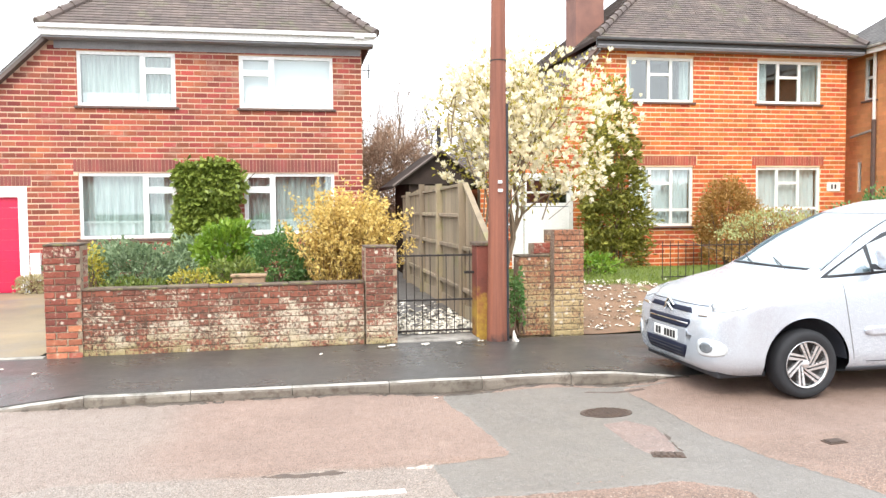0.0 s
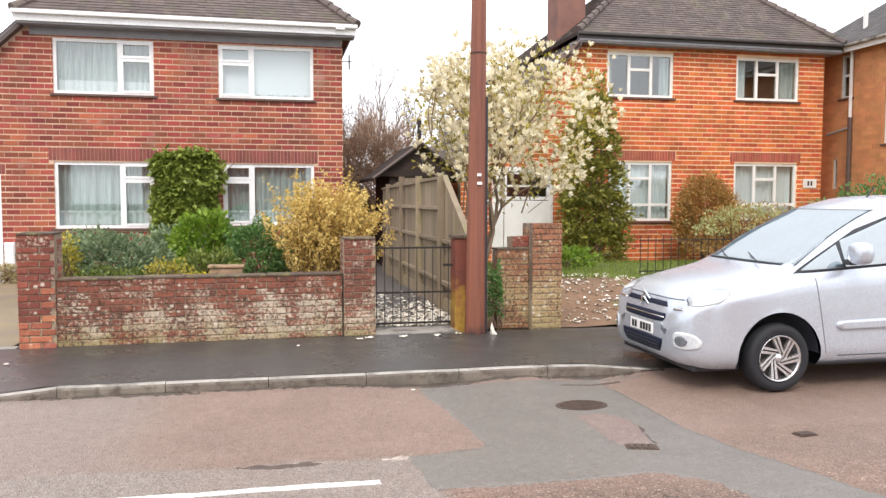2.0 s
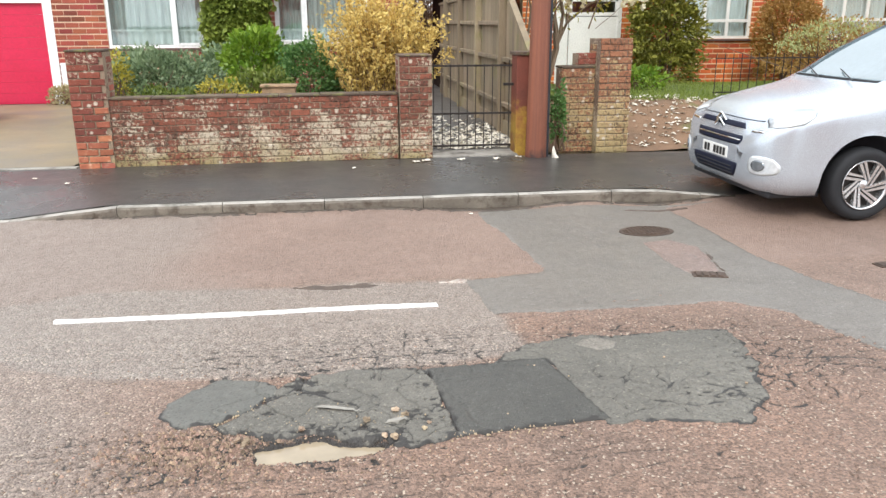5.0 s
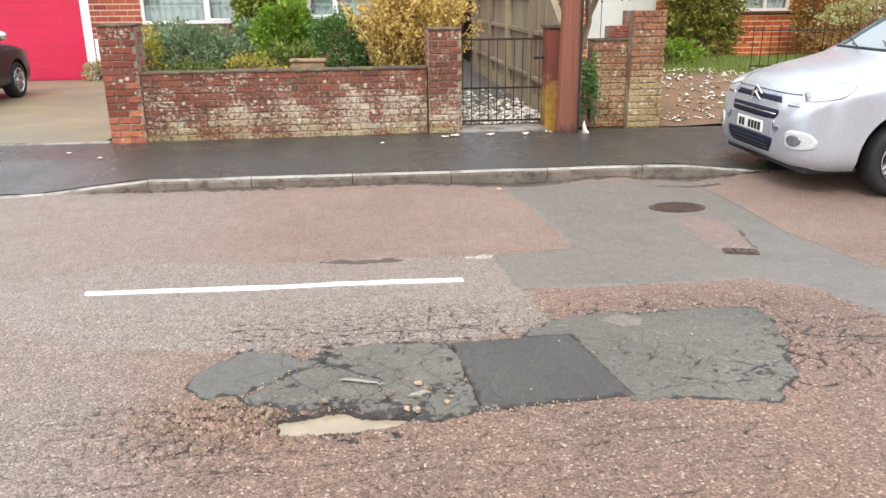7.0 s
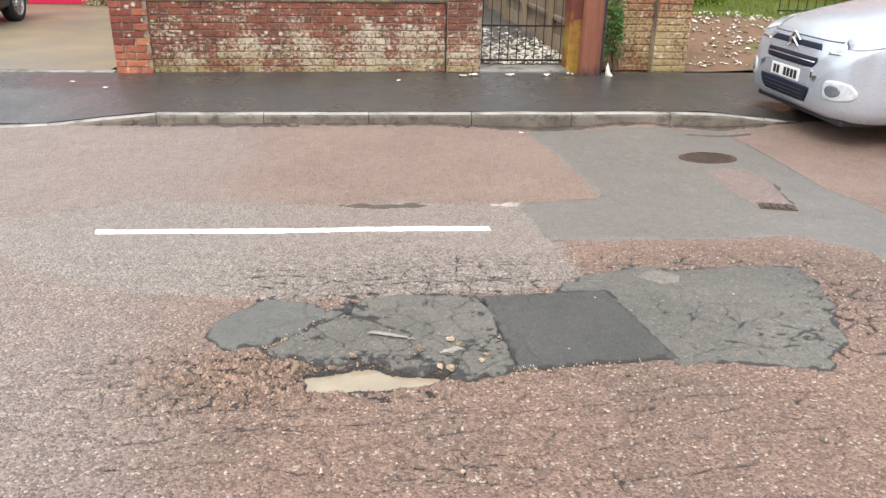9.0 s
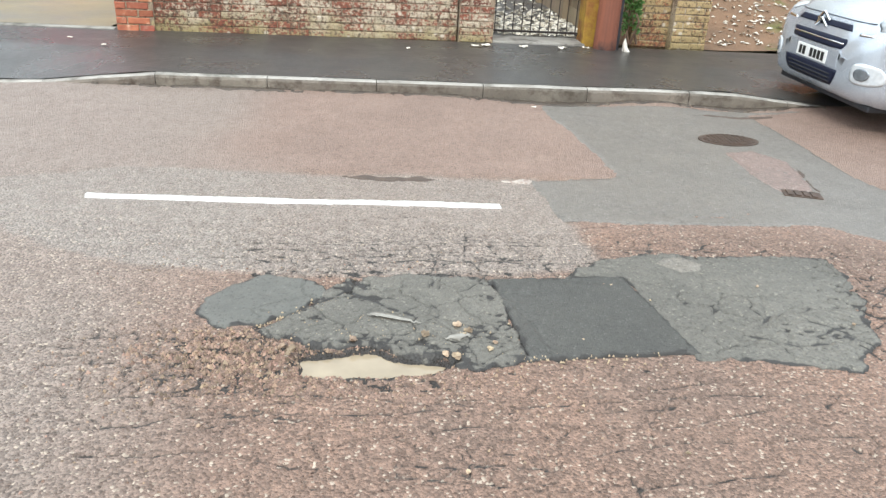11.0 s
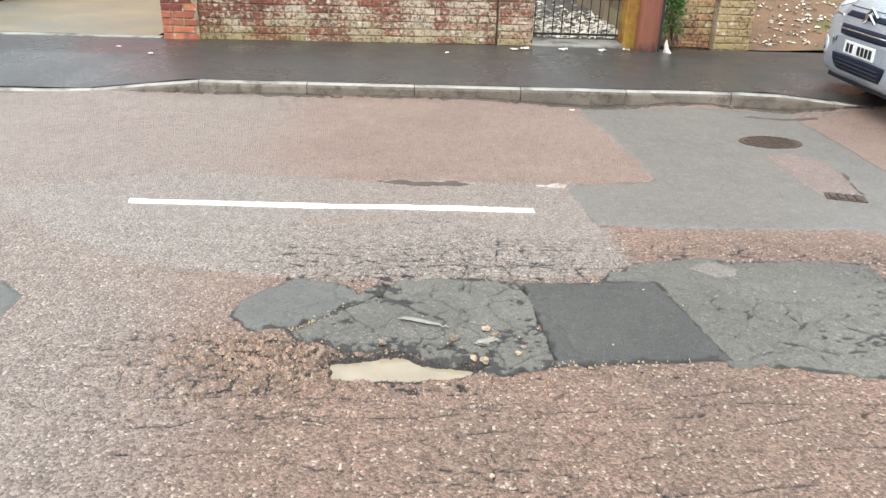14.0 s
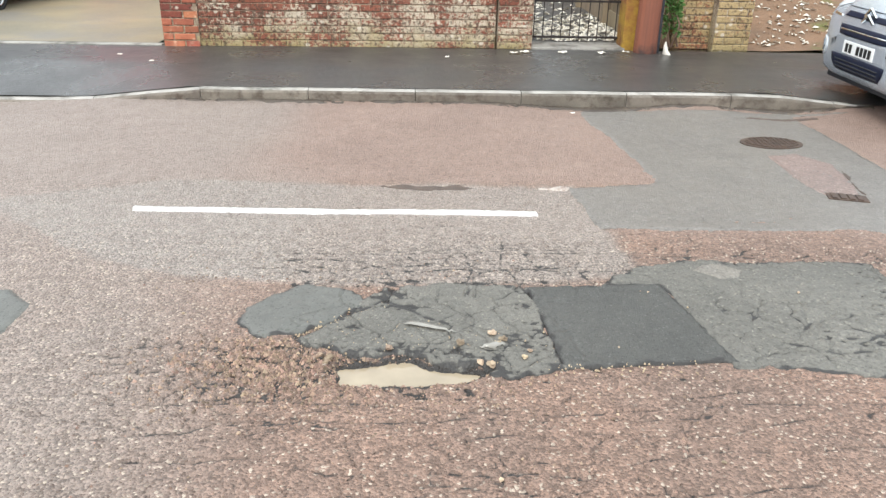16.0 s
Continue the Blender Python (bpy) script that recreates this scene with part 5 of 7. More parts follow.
def room_behind(house, m, u0, u1, z0, z1, deep=2.5):
    """Dim room shell behind a window."""
    bm = bmesh.new()
    box(u0 - 0.3, u1 + 0.3, deep, deep + 0.1, z0 - 0.6, z1 + 0.3, 0, bm)
    box(u0 - 0.4, u0 - 0.3, 0.32, deep, z0 - 0.6, z1 + 0.3, 0, bm)
    box(u1 + 0.3, u1 + 0.4, 0.32, deep, z0 - 0.6, z1 + 0.3, 0, bm)
    box(u0 - 0.3, u1 + 0.3, 0.32, deep, z0 - 0.7, z0 - 0.6, 0, bm)
    box(u0 - 0.3, u1 + 0.3, 0.32, deep, z1 + 0.3, z1 + 0.4, 0, bm)
    bmesh.ops.transform(bm, matrix=m, verts=bm.verts)
    part("room", bm, M["room"], house)


rng_h = random.Random(11)
# red house with the garage
H1Y = 17.3
house1 = thing("house", (-2, H1Y, 0), "red brick two-storey house with hipped brown tiled roof", "house", "houses along the street")
m1 = Matrix.Translation((0, H1Y, 0))
wins1 = [(-4.47, -2.46, 4.0, 5.16), (-1.12, 0.93, 4.0, 5.15), (-4.5, -2.5, 1.15, 2.57), (-1.06, 0.93, 1.2, 2.56)]
gar = (-8.12, -5.53, 0.0, 2.28)
sold1 = [(-4.6, -2.4, 2.59, 2.87), (-1.16, 1.03, 2.58, 2.87), (-8.22, -5.43, 2.29, 2.51)]
core = wall_with_holes(6.5, 0, 5.5, [w for w in wins1], 0.3, -4.92)
bmesh.ops.transform(core, matrix=m1, verts=core.verts)
wall = part("wall", core, M["mortar1"], house1)
wing = lambda u: 5.5 - max(0, -(u + 4.92)) * 0.98
bm = wall_with_holes(4.58, 0, 2.6, [gar], 0.3, -9.5)
bmesh.ops.transform(bm, matrix=m1, verts=bm.verts)
part("wall", bm, M["mortar1"], house1)
bm = bmesh.new()
tri = [[bm.verts.new((u, y, z)) for u, z in ((-4.92, 2.6), (-4.92, 5.45), (-7.9, 2.6))] for y in (0.0, 0.3)]
bm.faces.new(tri[0])
bm.faces.new(tri[1][::-1])
bmesh.ops.transform(bm, matrix=m1, verts=bm.verts)
part("wall", bm, M["mortar1"], house1)
vs, fs, svs, sfs = lay_bricks(rng_h, 11.08, 0.0, 5.48, wins1 + [gar], left=-9.5, soldiers=sold1, top=wing)
ob = raw("brickwork", turned(vs, m1), fs, M["brick1"], wall)
ob["kind"] = "stuff"
ob = raw("lintel", turned(svs, m1), sfs, M["soldier1"], wall, "plum brick soldier course over windows")
ob["kind"] = "stuff"
part("wall", box(1.28, 1.58, H1Y + 0.3, H1Y + 8, 0, 5.5), M["brick1"], house1)
part("wall", box(-9.3, -9.0, H1Y + 0.3, H1Y + 8, 0, 1.2), M["brick1"], house1)
part("wall", box(-4.9, 1.28, H1Y + 7.7, H1Y + 8, 0, 5.3), M["brick1"], house1)
hipped_roof(house1, rng_h, -5.1, 1.88, H1Y - 0.42, H1Y + 8.4, 5.6, 8.75, H1Y + 3.1, H1Y + 5.0, -1.6, M["tile"])
# catslide over the garage wing
pts = [(-9.6, H1Y - 0.2, 1.05), (-5.0, H1Y - 0.2, 5.52), (-5.0, H1Y + 8.2, 5.52), (-9.6, H1Y + 8.2, 1.05)]
slope = slab(house1, "roof", pts, (-0.7, 0, 0.7), 0.12, M["tile"])
vs, fs = tiled_slope(rng_h, pts[3], pts[0], pts[2], pts[1])
raw("roof_tiles", vs, fs, M["tile"], slope)["kind"] = "stuff"
part("bargeboard", rod((-9.5, H1Y - 0.16, 1.08), (-5.02, H1Y - 0.16, 5.45), 0.05, 4), M["soffit"], house1)
part("soffit", box(-5.05, 1.83, H1Y - 0.36, H1Y + 0.0, 5.36, 5.4), M["soffit"], house1)
part("frieze", box(-4.9, 1.56, H1Y - 0.03, H1Y - 0.008, 5.2, 5.36, 0.004), M["soffit"], house1)
part("fascia", box(-5.1, 1.85, H1Y - 0.4, H1Y - 0.37, 5.4, 5.56, 0.004), M["upvc"], house1)
gut = part("gutter", box(-5.12, 1.88, H1Y - 0.5, H1Y - 0.405, 5.53, 5.62, 0.03), M["upvc"], house1, "white plastic gutter")
part("bracket", box(1.4, 1.6, H1Y - 0.5, H1Y - 0.4, 5.5, 5.53), M["upvc"], house1)
st = bmesh.new()
box(-4.05, -3.6, H1Y + 3.2, H1Y + 3.65, 6.2, 7.75, 0.02, st)
chim = part("chimney", st, M["brick1"], house1)
part("chimney_pot", rod((-3.82, H1Y + 3.42, 7.75), (-3.82, H1Y + 3.42, 7.9), 0.1, 12, 0.085), M["soldier2"], chim)
net_u = [("drape", -4.4, -2.5, 4.3, 5.1), ("net", -4.4, -2.5, 4.06, 4.32)]
window(1, "red house", m1, *wins1[0], [-3.16], [(-3.12, -2.52, 4.78)], net_u, "white plastic window with net curtains", opening=((-3.13, -2.5, 4.05, 4.76), (-3.13, -2.5, 4.79, 5.12)))
# the white sheet here is added to make the panes look sky-lit
window(2, "red house", m1, *wins1[1], [-0.4], [(-1.06, -0.44, 4.78)], [("blind", -1.06, 0.88, 4.12, 5.1), ("net", -1.06, 0.88, 4.06, 4.13)], "white plastic window with a white blind drawn down", opening=((-1.08, -0.43, 4.05, 4.76), (-1.08, -0.43, 4.79, 5.11)))
window(3, "red house", m1, *wins1[2], [-3.16], [(-3.12, -2.56, 2.2)], [("drape", -4.45, -2.55, 1.5, 2.5), ("net", -4.45, -2.55, 1.22, 1.52)], "white plastic window with drawn grey curtains", opening=((-3.13, -2.54, 1.2, 2.18), (-3.13, -2.54, 2.22, 2.53)))
window(4, "red house", m1, *wins1[3], [-0.42], [(-1.0, -0.46, 2.2)], [("drape", -1.0, 0.88, 1.5, 2.5), ("net", -1.0, 0.88, 1.25, 1.52)], "white plastic window with drawn grey curtains behind shrubs", opening=((-1.02, -0.45, 1.25, 2.18), (-1.02, -0.45, 2.22, 2.52)))
for w in wins1:
    room_behind(house1, m1, *w)
# garage door
gd = thing("garage_door", (-6.7, H1Y, 0.0), "bright red up-and-over garage door in a white frame", "garage door")
fr = bmesh.new()
box(-8.12, -7.93, H1Y - 0.02, H1Y + 0.12, 0.03, 2.28, 0.004, fr)
box(-5.71, -5.53, H1Y - 0.02, H1Y + 0.12, 0.03, 2.28, 0.004, fr)
box(-7.93, -5.71, H1Y - 0.02, H1Y + 0.12, 2.06, 2.28, 0.004, fr)
part("frame", fr, M["upvc"], gd)
for k in range(9):
    part("panel", box(-7.93, -5.71, H1Y + 0.05, H1Y + 0.09, 0.03 + 0.2255 * k, 0.03 + 0.2255 * (k + 1) - 0.002, 0.0015), M["red_door"], gd)
box_m = thing("meter_box", (-5.4, H1Y - 0.1, 0.27), "small white meter box on the brick wall", "meter box")
part("body", box(-5.48, -5.28, H1Y - 0.12, H1Y - 0.01, 0.27, 0.87, 0.01), M["upvc"], box_m)
part("door", box(-5.46, -5.3, H1Y - 0.135, H1Y - 0.123, 0.3, 0.84, 0.005), M["upvc"], box_m)
pipe = thing("wall_bracket", (1.62, H1Y + 0.1, 4.7), "small black aerial bracket on the house corner", "bracket")
part("arm", rod((1.58, H1Y + 0.1, 4.9), (1.8, H1Y + 0.05, 4.9), 0.012, 6), M["iron"], pipe)
part("rod", rod((1.74, H1Y + 0.06, 4.72), (1.74, H1Y + 0.06, 5.05), 0.018, 6), M["iron"], pipe)

# orange house
H2Y = 18.0
house2 = thing("house", (11, H2Y, 0), "orange brick two-storey house with hipped tiled roof", "house", "houses along the street")
m2 = Matrix.Translation((0, H2Y, 0))
wins2 = [(8.3, 10.12, 4.4, 5.52), (11.92, 13.78, 4.41, 5.52), (8.37, 10.13, 1.24, 2.76), (11.92, 13.8, 1.25, 2.76)]
sold2 = [(8.2, 10.25, 2.79, 3.05), (11.8, 13.9, 2.79, 3.05)]
core = wall_with_holes(6.95, 0, 5.8, wins2, 0.3, 7.6)
bmesh.ops.transform(core, matrix=m2, verts=core.verts)
wall2 = part("wall", core, M["mortar2"], house2)
gar2 = (5.3, 6.88, 0.1, 2.6)
bm = wall_with_holes(3.1, 0, 2.9, [gar2], 0.3, 4.5)
bmesh.ops.transform(bm, matrix=m2, verts=bm.verts)
part("wall", bm, M["mortar2"], house2)
bm = bmesh.new()
tri = [[bm.verts.new((u, y, z)) for u, z in ((7.6, 5.75), (4.7, 2.9), (7.6, 2.9))] for y in (0.0, 0.3)]
bm.faces.new(tri[0])
bm.faces.new(tri[1][::-1])
bmesh.ops.transform(bm, matrix=m2, verts=bm.verts)
part("wall", bm, M["mortar2"], house2)
wing2 = lambda u: 5.8 - max(0, 7.6 - u) * 0.98
vs, fs, svs, sfs = lay_bricks(rng_h, 10.05, 0.06, 5.78, wins2 + [gar2], left=4.5, soldiers=sold2, top=wing2)
raw("brickwork", turned(vs, m2), fs, M["brick2"], wall2)["kind"] = "stuff"
raw("lintel", turned(svs, m2), sfs, M["soldier2"], wall2, "red brick soldier course over windows")["kind"] = "stuff"
part("wall", box(14.25, 14.55, H2Y + 0.3, H2Y + 8, 0, 5.8), M["brick2"], house2)
part("wall", box(4.5, 4.8, H2Y + 0.3, H2Y + 8, 0, 2.6), M["brick2"], house2)
part("wall", box(7.6, 14.25, H2Y + 7.7, H2Y + 8, 0, 5.6), M["brick2"], house2)
hipped_roof(house2, rng_h, 7.34, 14.85, H2Y - 0.38, H2Y + 8.4, 5.9, 9.25, H2Y + 3.3, H2Y + 5.0, 11.42, M["tile"])
pts = [(4.3, H2Y - 0.25, 2.55), (7.55, H2Y - 0.25, 5.82), (7.55, H2Y + 8.2, 5.82), (4.3, H2Y + 8.2, 2.55)]
slope = slab(house2, "roof", pts, (-0.7, 0, 0.7), 0.14, M["tile"])
vs, fs = tiled_slope(rng_h, pts[3], pts[0], pts[2], pts[1])
raw("roof_tiles", vs, fs, M["tile"], slope)["kind"] = "stuff"
part("bargeboard", rod((4.32, H2Y - 0.22, 2.5), (7.5, H2Y - 0.22, 5.72), 0.09, 4), M["sill"], house2)
for k in range(14):
    f = k / 14
    part("verge_tile", box(4.3 + 3.2 * f, 4.52 + 3.2 * f, H2Y - 0.28, H2Y + 0.02, 2.6 + 3.24 * f, 2.66 + 3.24 * f), M["kerb"], house2)
part("soffit", box(7.4, 14.8, H2Y - 0.33, H2Y, 5.66, 5.7), M["soffit"], house2)
part("fascia", box(7.36, 14.83, H2Y - 0.36, H2Y - 0.33, 5.7, 5.86, 0.004), M["gutter"], house2)
part("gutter", box(7.34, 14.85, H2Y - 0.46, H2Y - 0.365, 5.82, 5.9, 0.03), M["gutter"], house2, "dark plastic gutter")
part("eaves_trim", box(7.4, 14.8, H2Y - 0.365, H2Y - 0.361, 5.7, 5.74), M["soffit"], house2)
chim = bmesh.new()
box(7.55, 8.35, H2Y + 1.6, H2Y + 2.4, 5.2, 8.75, 0.015, chim)
ch2 = part("chimney", chim, M["chimney_brick"], house2)
cap = bmesh.new()
box(7.5, 8.4, H2Y + 1.55, H2Y + 2.45, 8.75, 8.85, 0.02, cap)
part("cap", cap, M["kerb"], ch2)
part("band", box(7.52, 8.38, H2Y + 1.57, H2Y + 2.43, 7.5, 7.57, 0.01), M["kerb"], ch2)
for w, c in zip(wins2, ([("drape", 8.36, 8.5, 4.45, 5.46), ("drape", 9.85, 10.06, 4.45, 5.46)], [("drape", 13.25, 13.72, 4.46, 5.46), ("net", 11.98, 12.3, 4.46, 5.46)],
                        [("net", 8.43, 10.07, 1.3, 2.7)], [("net", 11.98, 13.74, 1.3, 2.7)])):
    d = (w[1] - w[0]) / 3
    low = w[2] + (0.42 if w[3] < 3 else 0)
    rails = [(w[0] + d, w[1] - d, w[3] - 0.42)] + ([(w[0], w[1], low)] if w[3] < 3 else [])
    window(int(w[0]), "orange house", m2, *w, [w[0] + d, w[1] - d], rails, c, "white painted three-light window with dark glass" if w[3] > 3 else "white painted window with pale net curtain", frame_mat="white_paint", fw=0.07)
    room_behind(house2, m2, *w)
sign = thing("house_sign", (14.22, H2Y - 0.01, 2.1), "small white sign plate with dark marks", "sign")
part("plate", box(14.0, 14.4, H2Y - 0.03, H2Y - 0.008, 2.12, 2.36, 0.004), M["white_paint"], sign)
for k in range(2):
    part("mark", box(14.12 + 0.1 * k, 14.17 + 0.1 * k, H2Y - 0.034, H2Y - 0.031, 2.18, 2.3), M["ink"], sign)
# white half-glazed garage doors of the orange house
g2 = thing("garage_door", (6.1, H2Y, 0.1), "white half-glazed timber garage doors", "garage door")
fr = bmesh.new()
box(5.3, 5.42, H2Y - 0.03, H2Y + 0.1, 0.1, 2.6, 0.004, fr)
box(6.78, 6.88, H2Y - 0.03, H2Y + 0.1, 0.1, 2.6, 0.004, fr)
box(5.42, 6.78, H2Y - 0.03, H2Y + 0.1, 2.48, 2.6, 0.004, fr)
part("frame", fr, M["white_paint"], g2)
for a, b in ((5.42, 5.6), (5.62, 6.78)):
    leaf = part("door", box(a, b, H2Y + 0.0, H2Y + 0.05, 0.12, 1.76, 0.004), M["white_paint"], g2)
    if b - a > 0.5:
        for za, zb in ((1.78, 1.86), (2.1, 2.15), (2.42, 2.47)):
            part("glazing_bar", box(a, b, H2Y, H2Y + 0.05, za, zb), M["white_paint"], leaf)
        for ua in (a, b - 0.06):
            part("stile", box(ua, ua + 0.06, H2Y, H2Y + 0.05, 1.86, 2.42), M["white_paint"], leaf)
        p = part("pane", box(a + 0.06, b - 0.06, H2Y + 0.02, H2Y + 0.026, 1.86, 2.42), M["glass"], leaf)
        p.visible_shadow = False
    else:
        part("stile", box(a, b, H2Y, H2Y + 0.05, 1.76, 2.47), M["white_paint"], leaf)
room_behind(house2, m2, 5.4, 6.8, 1.8, 2.4)

# brown house beyond, its side wall towards the orange one
house3 = thing("house", (19, 15, 0), "brown brick house with grey tiled roof", "house", "houses along the street")
m3 = pose(15.2, 19.6, 0, 0, 0, -90)
wins3 = [(1.47, 1.93, 4.54, 5.7), (3.06, 3.66, 3.22, 4.64), (1.25, 1.42, 2.1, 2.92)]
core = wall_with_holes(8.0, 0, 5.8, wins3, 0.3, 0.0)
bmesh.ops.transform(core, matrix=m3, verts=core.verts)
wall3 = part("wall", core, M["mortar3"], house3)
vs, fs, _, _ = lay_bricks(rng_h, 8.0, 0.0, 5.78, wins3, gap=0.007)
raw("brickwork", turned(vs, m3), fs, M["brick3"], wall3)["kind"] = "stuff"
part("wall", box(15.5, 24, 11.6, 11.9, 0, 5.8), M["brick3"], house3)
part("wall", box(15.5, 24, 19.3, 19.6, 0, 5.8), M["brick3"], house3)
part("wall", box(23.7, 24, 11.9, 19.3, 0, 5.8), M["brick3"], house3)
hipped_roof(house3, rng_h, 14.85, 24.3, 11.2, 20.0, 5.92, 9.2, 14.6, 16.2, 19.5, M["tile_grey"])
part("fascia", box(14.87, 14.9, 11.2, 20.0, 5.7, 5.9), M["white_paint"], house3)
part("gutter", box(14.76, 14.865, 11.2, 20.0, 5.82, 5.9, 0.03), M["kerb"], house3, "pale grey gutter")
dp = part("downpipe", rod((15.12, 17.66, 4.0), (15.12, 17.66, 5.85), 0.045, 8), M["white_paint"], house3)
part("vent_pipe", rod((15.5, 17.66, 6.1), (15.5, 17.66, 7.0), 0.06, 8), M["white_paint"], house3)
part("downpipe", rod((15.12, 17.66, 0.1), (15.12, 17.66, 4.0), 0.06, 8), M["sill"], house3, "brown painted downpipe")
part("waste_pipe", rod((15.1, 18.5, 3.6), (15.1, 17.7, 3.72), 0.035, 8), M["kerb"], house3)
window(31, "brown house", m3, *wins3[0], [], [(1.5, 1.9, 5.15)], [], "narrow white window in a brick side wall", frame_mat="white_paint")
window(32, "brown house", m3, *wins3[1], [], [], [("net", 3.12, 3.62, 3.3, 4.6)], "white framed window with pale curtain", frame_mat="white_paint", fw=0.09)
window(33, "brown house", m3, *wins3[2], [], [], [], "slim white window low in the side wall", frame_mat="white_paint", sill=False, fw=0.04)
for w in wins3:
    room_behind(house3, m3, *w, 1.2)
# plain houses close the street behind the camera
for x0 in (-24, -8, 8):
    h = thing("house", (x0 + 5, -16, 0), "plain brick house across the road", "house", "houses along the street")
    part("wall", box(x0, x0 + 10, -24, -16, 0, 5.6), M["brick1"], h)
    part("roof", box(x0 - 0.4, x0 + 10.4, -24.4, -15.6, 5.6, 5.9, 0.1), M["tile"], h)


# ---- garden wall, piers, gate, fence, pole ----
rng_w = random.Random(21)
BRICKS = {}


def brick_mesh(kind, variant, L, D, Hh):
    key = (kind, variant, round(L, 3))
    if key not in BRICKS:
        r = random.Random(hash((variant, round(L * 1000))) % 9973)
        bm = bmesh.new()
        box(-L / 2, L / 2, -D / 2, D / 2, -Hh / 2, Hh / 2, 0, bm)
        bmesh.ops.bevel(bm, geom=[e for e in bm.edges if all(v.co.y < 0 for v in e.verts)], offset=0.006, segments=1, affect='EDGES')
        for v in bm.verts:
            v.co += Vector((r.uniform(-1, 1), r.uniform(-1, 1), r.uniform(-1, 1))) * 0.003
        me = bpy.data.meshes.new("brick")
        bm.to_mesh(me)
        bm.free()
        me.materials.append(M[kind])
        BRICKS[key] = me
    return BRICKS[key]


def put_brick(parent, me, at, rz=0.0):
    ob = new("brick", me)
    ob.parent = parent
    ob.matrix_basis = pose(*(Vector(at)), 0, 0, rz)
    return ob


def garden_wall(name, x0, x1, z1, at, rz, label, kinds, thick=0.22, coping=True, ends=False):
    """A low wall in its own frame (front on y = 0, from the ground at z = 0): core, single bricks on its face, and a coping."""
    t = thing(name, (0, 0, 0), label, "wall", kind="structure")
    part("core", box(x0 + 0.004, x1 - 0.004, 0.012, thick, -0.1, z1 - 0.004), M["garden_mortar"], t)
    ch, z, row = 0.0745, 0.0, 0
    while z < z1 - 0.02:
        h = min(ch, z1 - z)
        u = x0 - (0.112 if row % 2 else 0)
        while u < x1 - 0.01:
            a, b = max(u, x0), min(u + 0.225, x1)
            L = round(b - a - 0.01, 2)
            if L > 0.03:
                kind = kinds(rng_w, (a + b) / 2, z / z1)
                me = brick_mesh(kind, rng_w.randrange(5), L, 0.1, h - 0.011)
                put_brick(t, me, ((a + b) / 2, 0.05 + rng_w.uniform(-0.004, 0.003), z + h / 2), rng_w.uniform(-0.6, 0.6))
            u += 0.225
        z += ch
        row += 1
    if ends:
        for x, s in ((x0, 1), (x1, -1)):
            for r in range(int(z1 / ch)):
                me = brick_mesh(kinds(rng_w, x, r * ch / z1), rng_w.randrange(5), 0.2, 0.1, ch - 0.011)
                put_brick(t, me, (x + s * 0.05 + s * rng_w.uniform(-0.003, 0.003), thick / 2 + 0.05, (r + 0.5) * ch), 90 if s < 0 else -90)
    if coping:
        u = x0
        while u < x1 - 0.05:
            b = min(u + 0.45, x1)
            part("coping", box(u + 0.003, b - 0.003, -0.01, thick + 0.03, z1, z1 + 0.024 + rng_w.uniform(-0.003, 0.004), 0.008), M["coping"], t)
            u += 0.45
    t.matrix_basis = pose(*at, 0, 0, rz)
    return t


def wall_kinds(r, x, f):
    return "wall_brick"


def mossy(r, x, f):
    return "mossy_brick"


garden_wall("garden_wall", -2.29, 0.84, 0.735, (0.0, 8.62, 0.145), 2.2, "low old brick garden wall, limewash flaking off", wall_kinds)
garden_wall("gate_pier", -0.19, 0.19, 1.245, (-2.46, 8.49, 0.14), 2, "square red brick pier at the end of the garden wall", lambda r, x, f: "pier_orange" if r.random() < 0.95 - 1.1 * f else "garden_brick", 0.38, True, True)
garden_wall("gate_pier", -0.19, 0.19, 1.15, (1.04, 8.6, 0.15), 2, "square brick gate pier with patchy mortar", lambda r, x, f: "wall_brick", 0.38, True, True)
gp = thing("gate_post", (2.33, 8.75, 0.1), "rendered red gate post with yellow moss", "gate post", kind="structure")
part("shaft", box(2.22, 2.5, 8.68, 8.96, 0.05, 1.3, 0.012), M["post_paint"], gp)
part("cap", box(2.2, 2.52, 8.66, 8.98, 1.3, 1.34, 0.008), M["coping"], gp)
garden_wall("garden_wall", 2.78, 3.2, 1.0, (0, 8.66, 0.14), 2.2, "mossy brick wall stepping up to a pier", mossy, 0.22, True)
garden_wall("garden_wall", 2.98, 3.2, 0.13, (0, 8.665, 1.18), 2.2, "short step of bricks on the wall", lambda r, x, f: "garden_brick", 0.22, False)
garden_wall("gate_pier", -0.2, 0.2, 1.33, (3.4, 8.66, 0.15), 2, "weathered brick pier with grey top", mossy, 0.38, False, True)

# iron gate
gate = thing("iron_gate", (1.72, 8.85, 0.2), "low black wrought iron garden gate", "gate")
for z in (0.24, 0.62, 1.17):
    part("rail", box(1.26, 2.2, 8.84, 8.862, z, z + 0.022), M["iron"], gate)
for k in range(10):
    x = 1.27 + 0.1 * k
    part("bar", rod((x, 8.851, 0.22), (x, 8.851, 1.2 + (0.04 if k in (0, 9) else 0)), 0.0055, 6), M["iron"], gate)
part("latch", box(2.1, 2.24, 8.83, 8.87, 0.95, 0.98), M["iron"], gate)

# timber fence along the path
fence = thing("timber_fence", (2.45, 12, 0.17), "weathered close-boarded timber fence with arris rails", "fence")


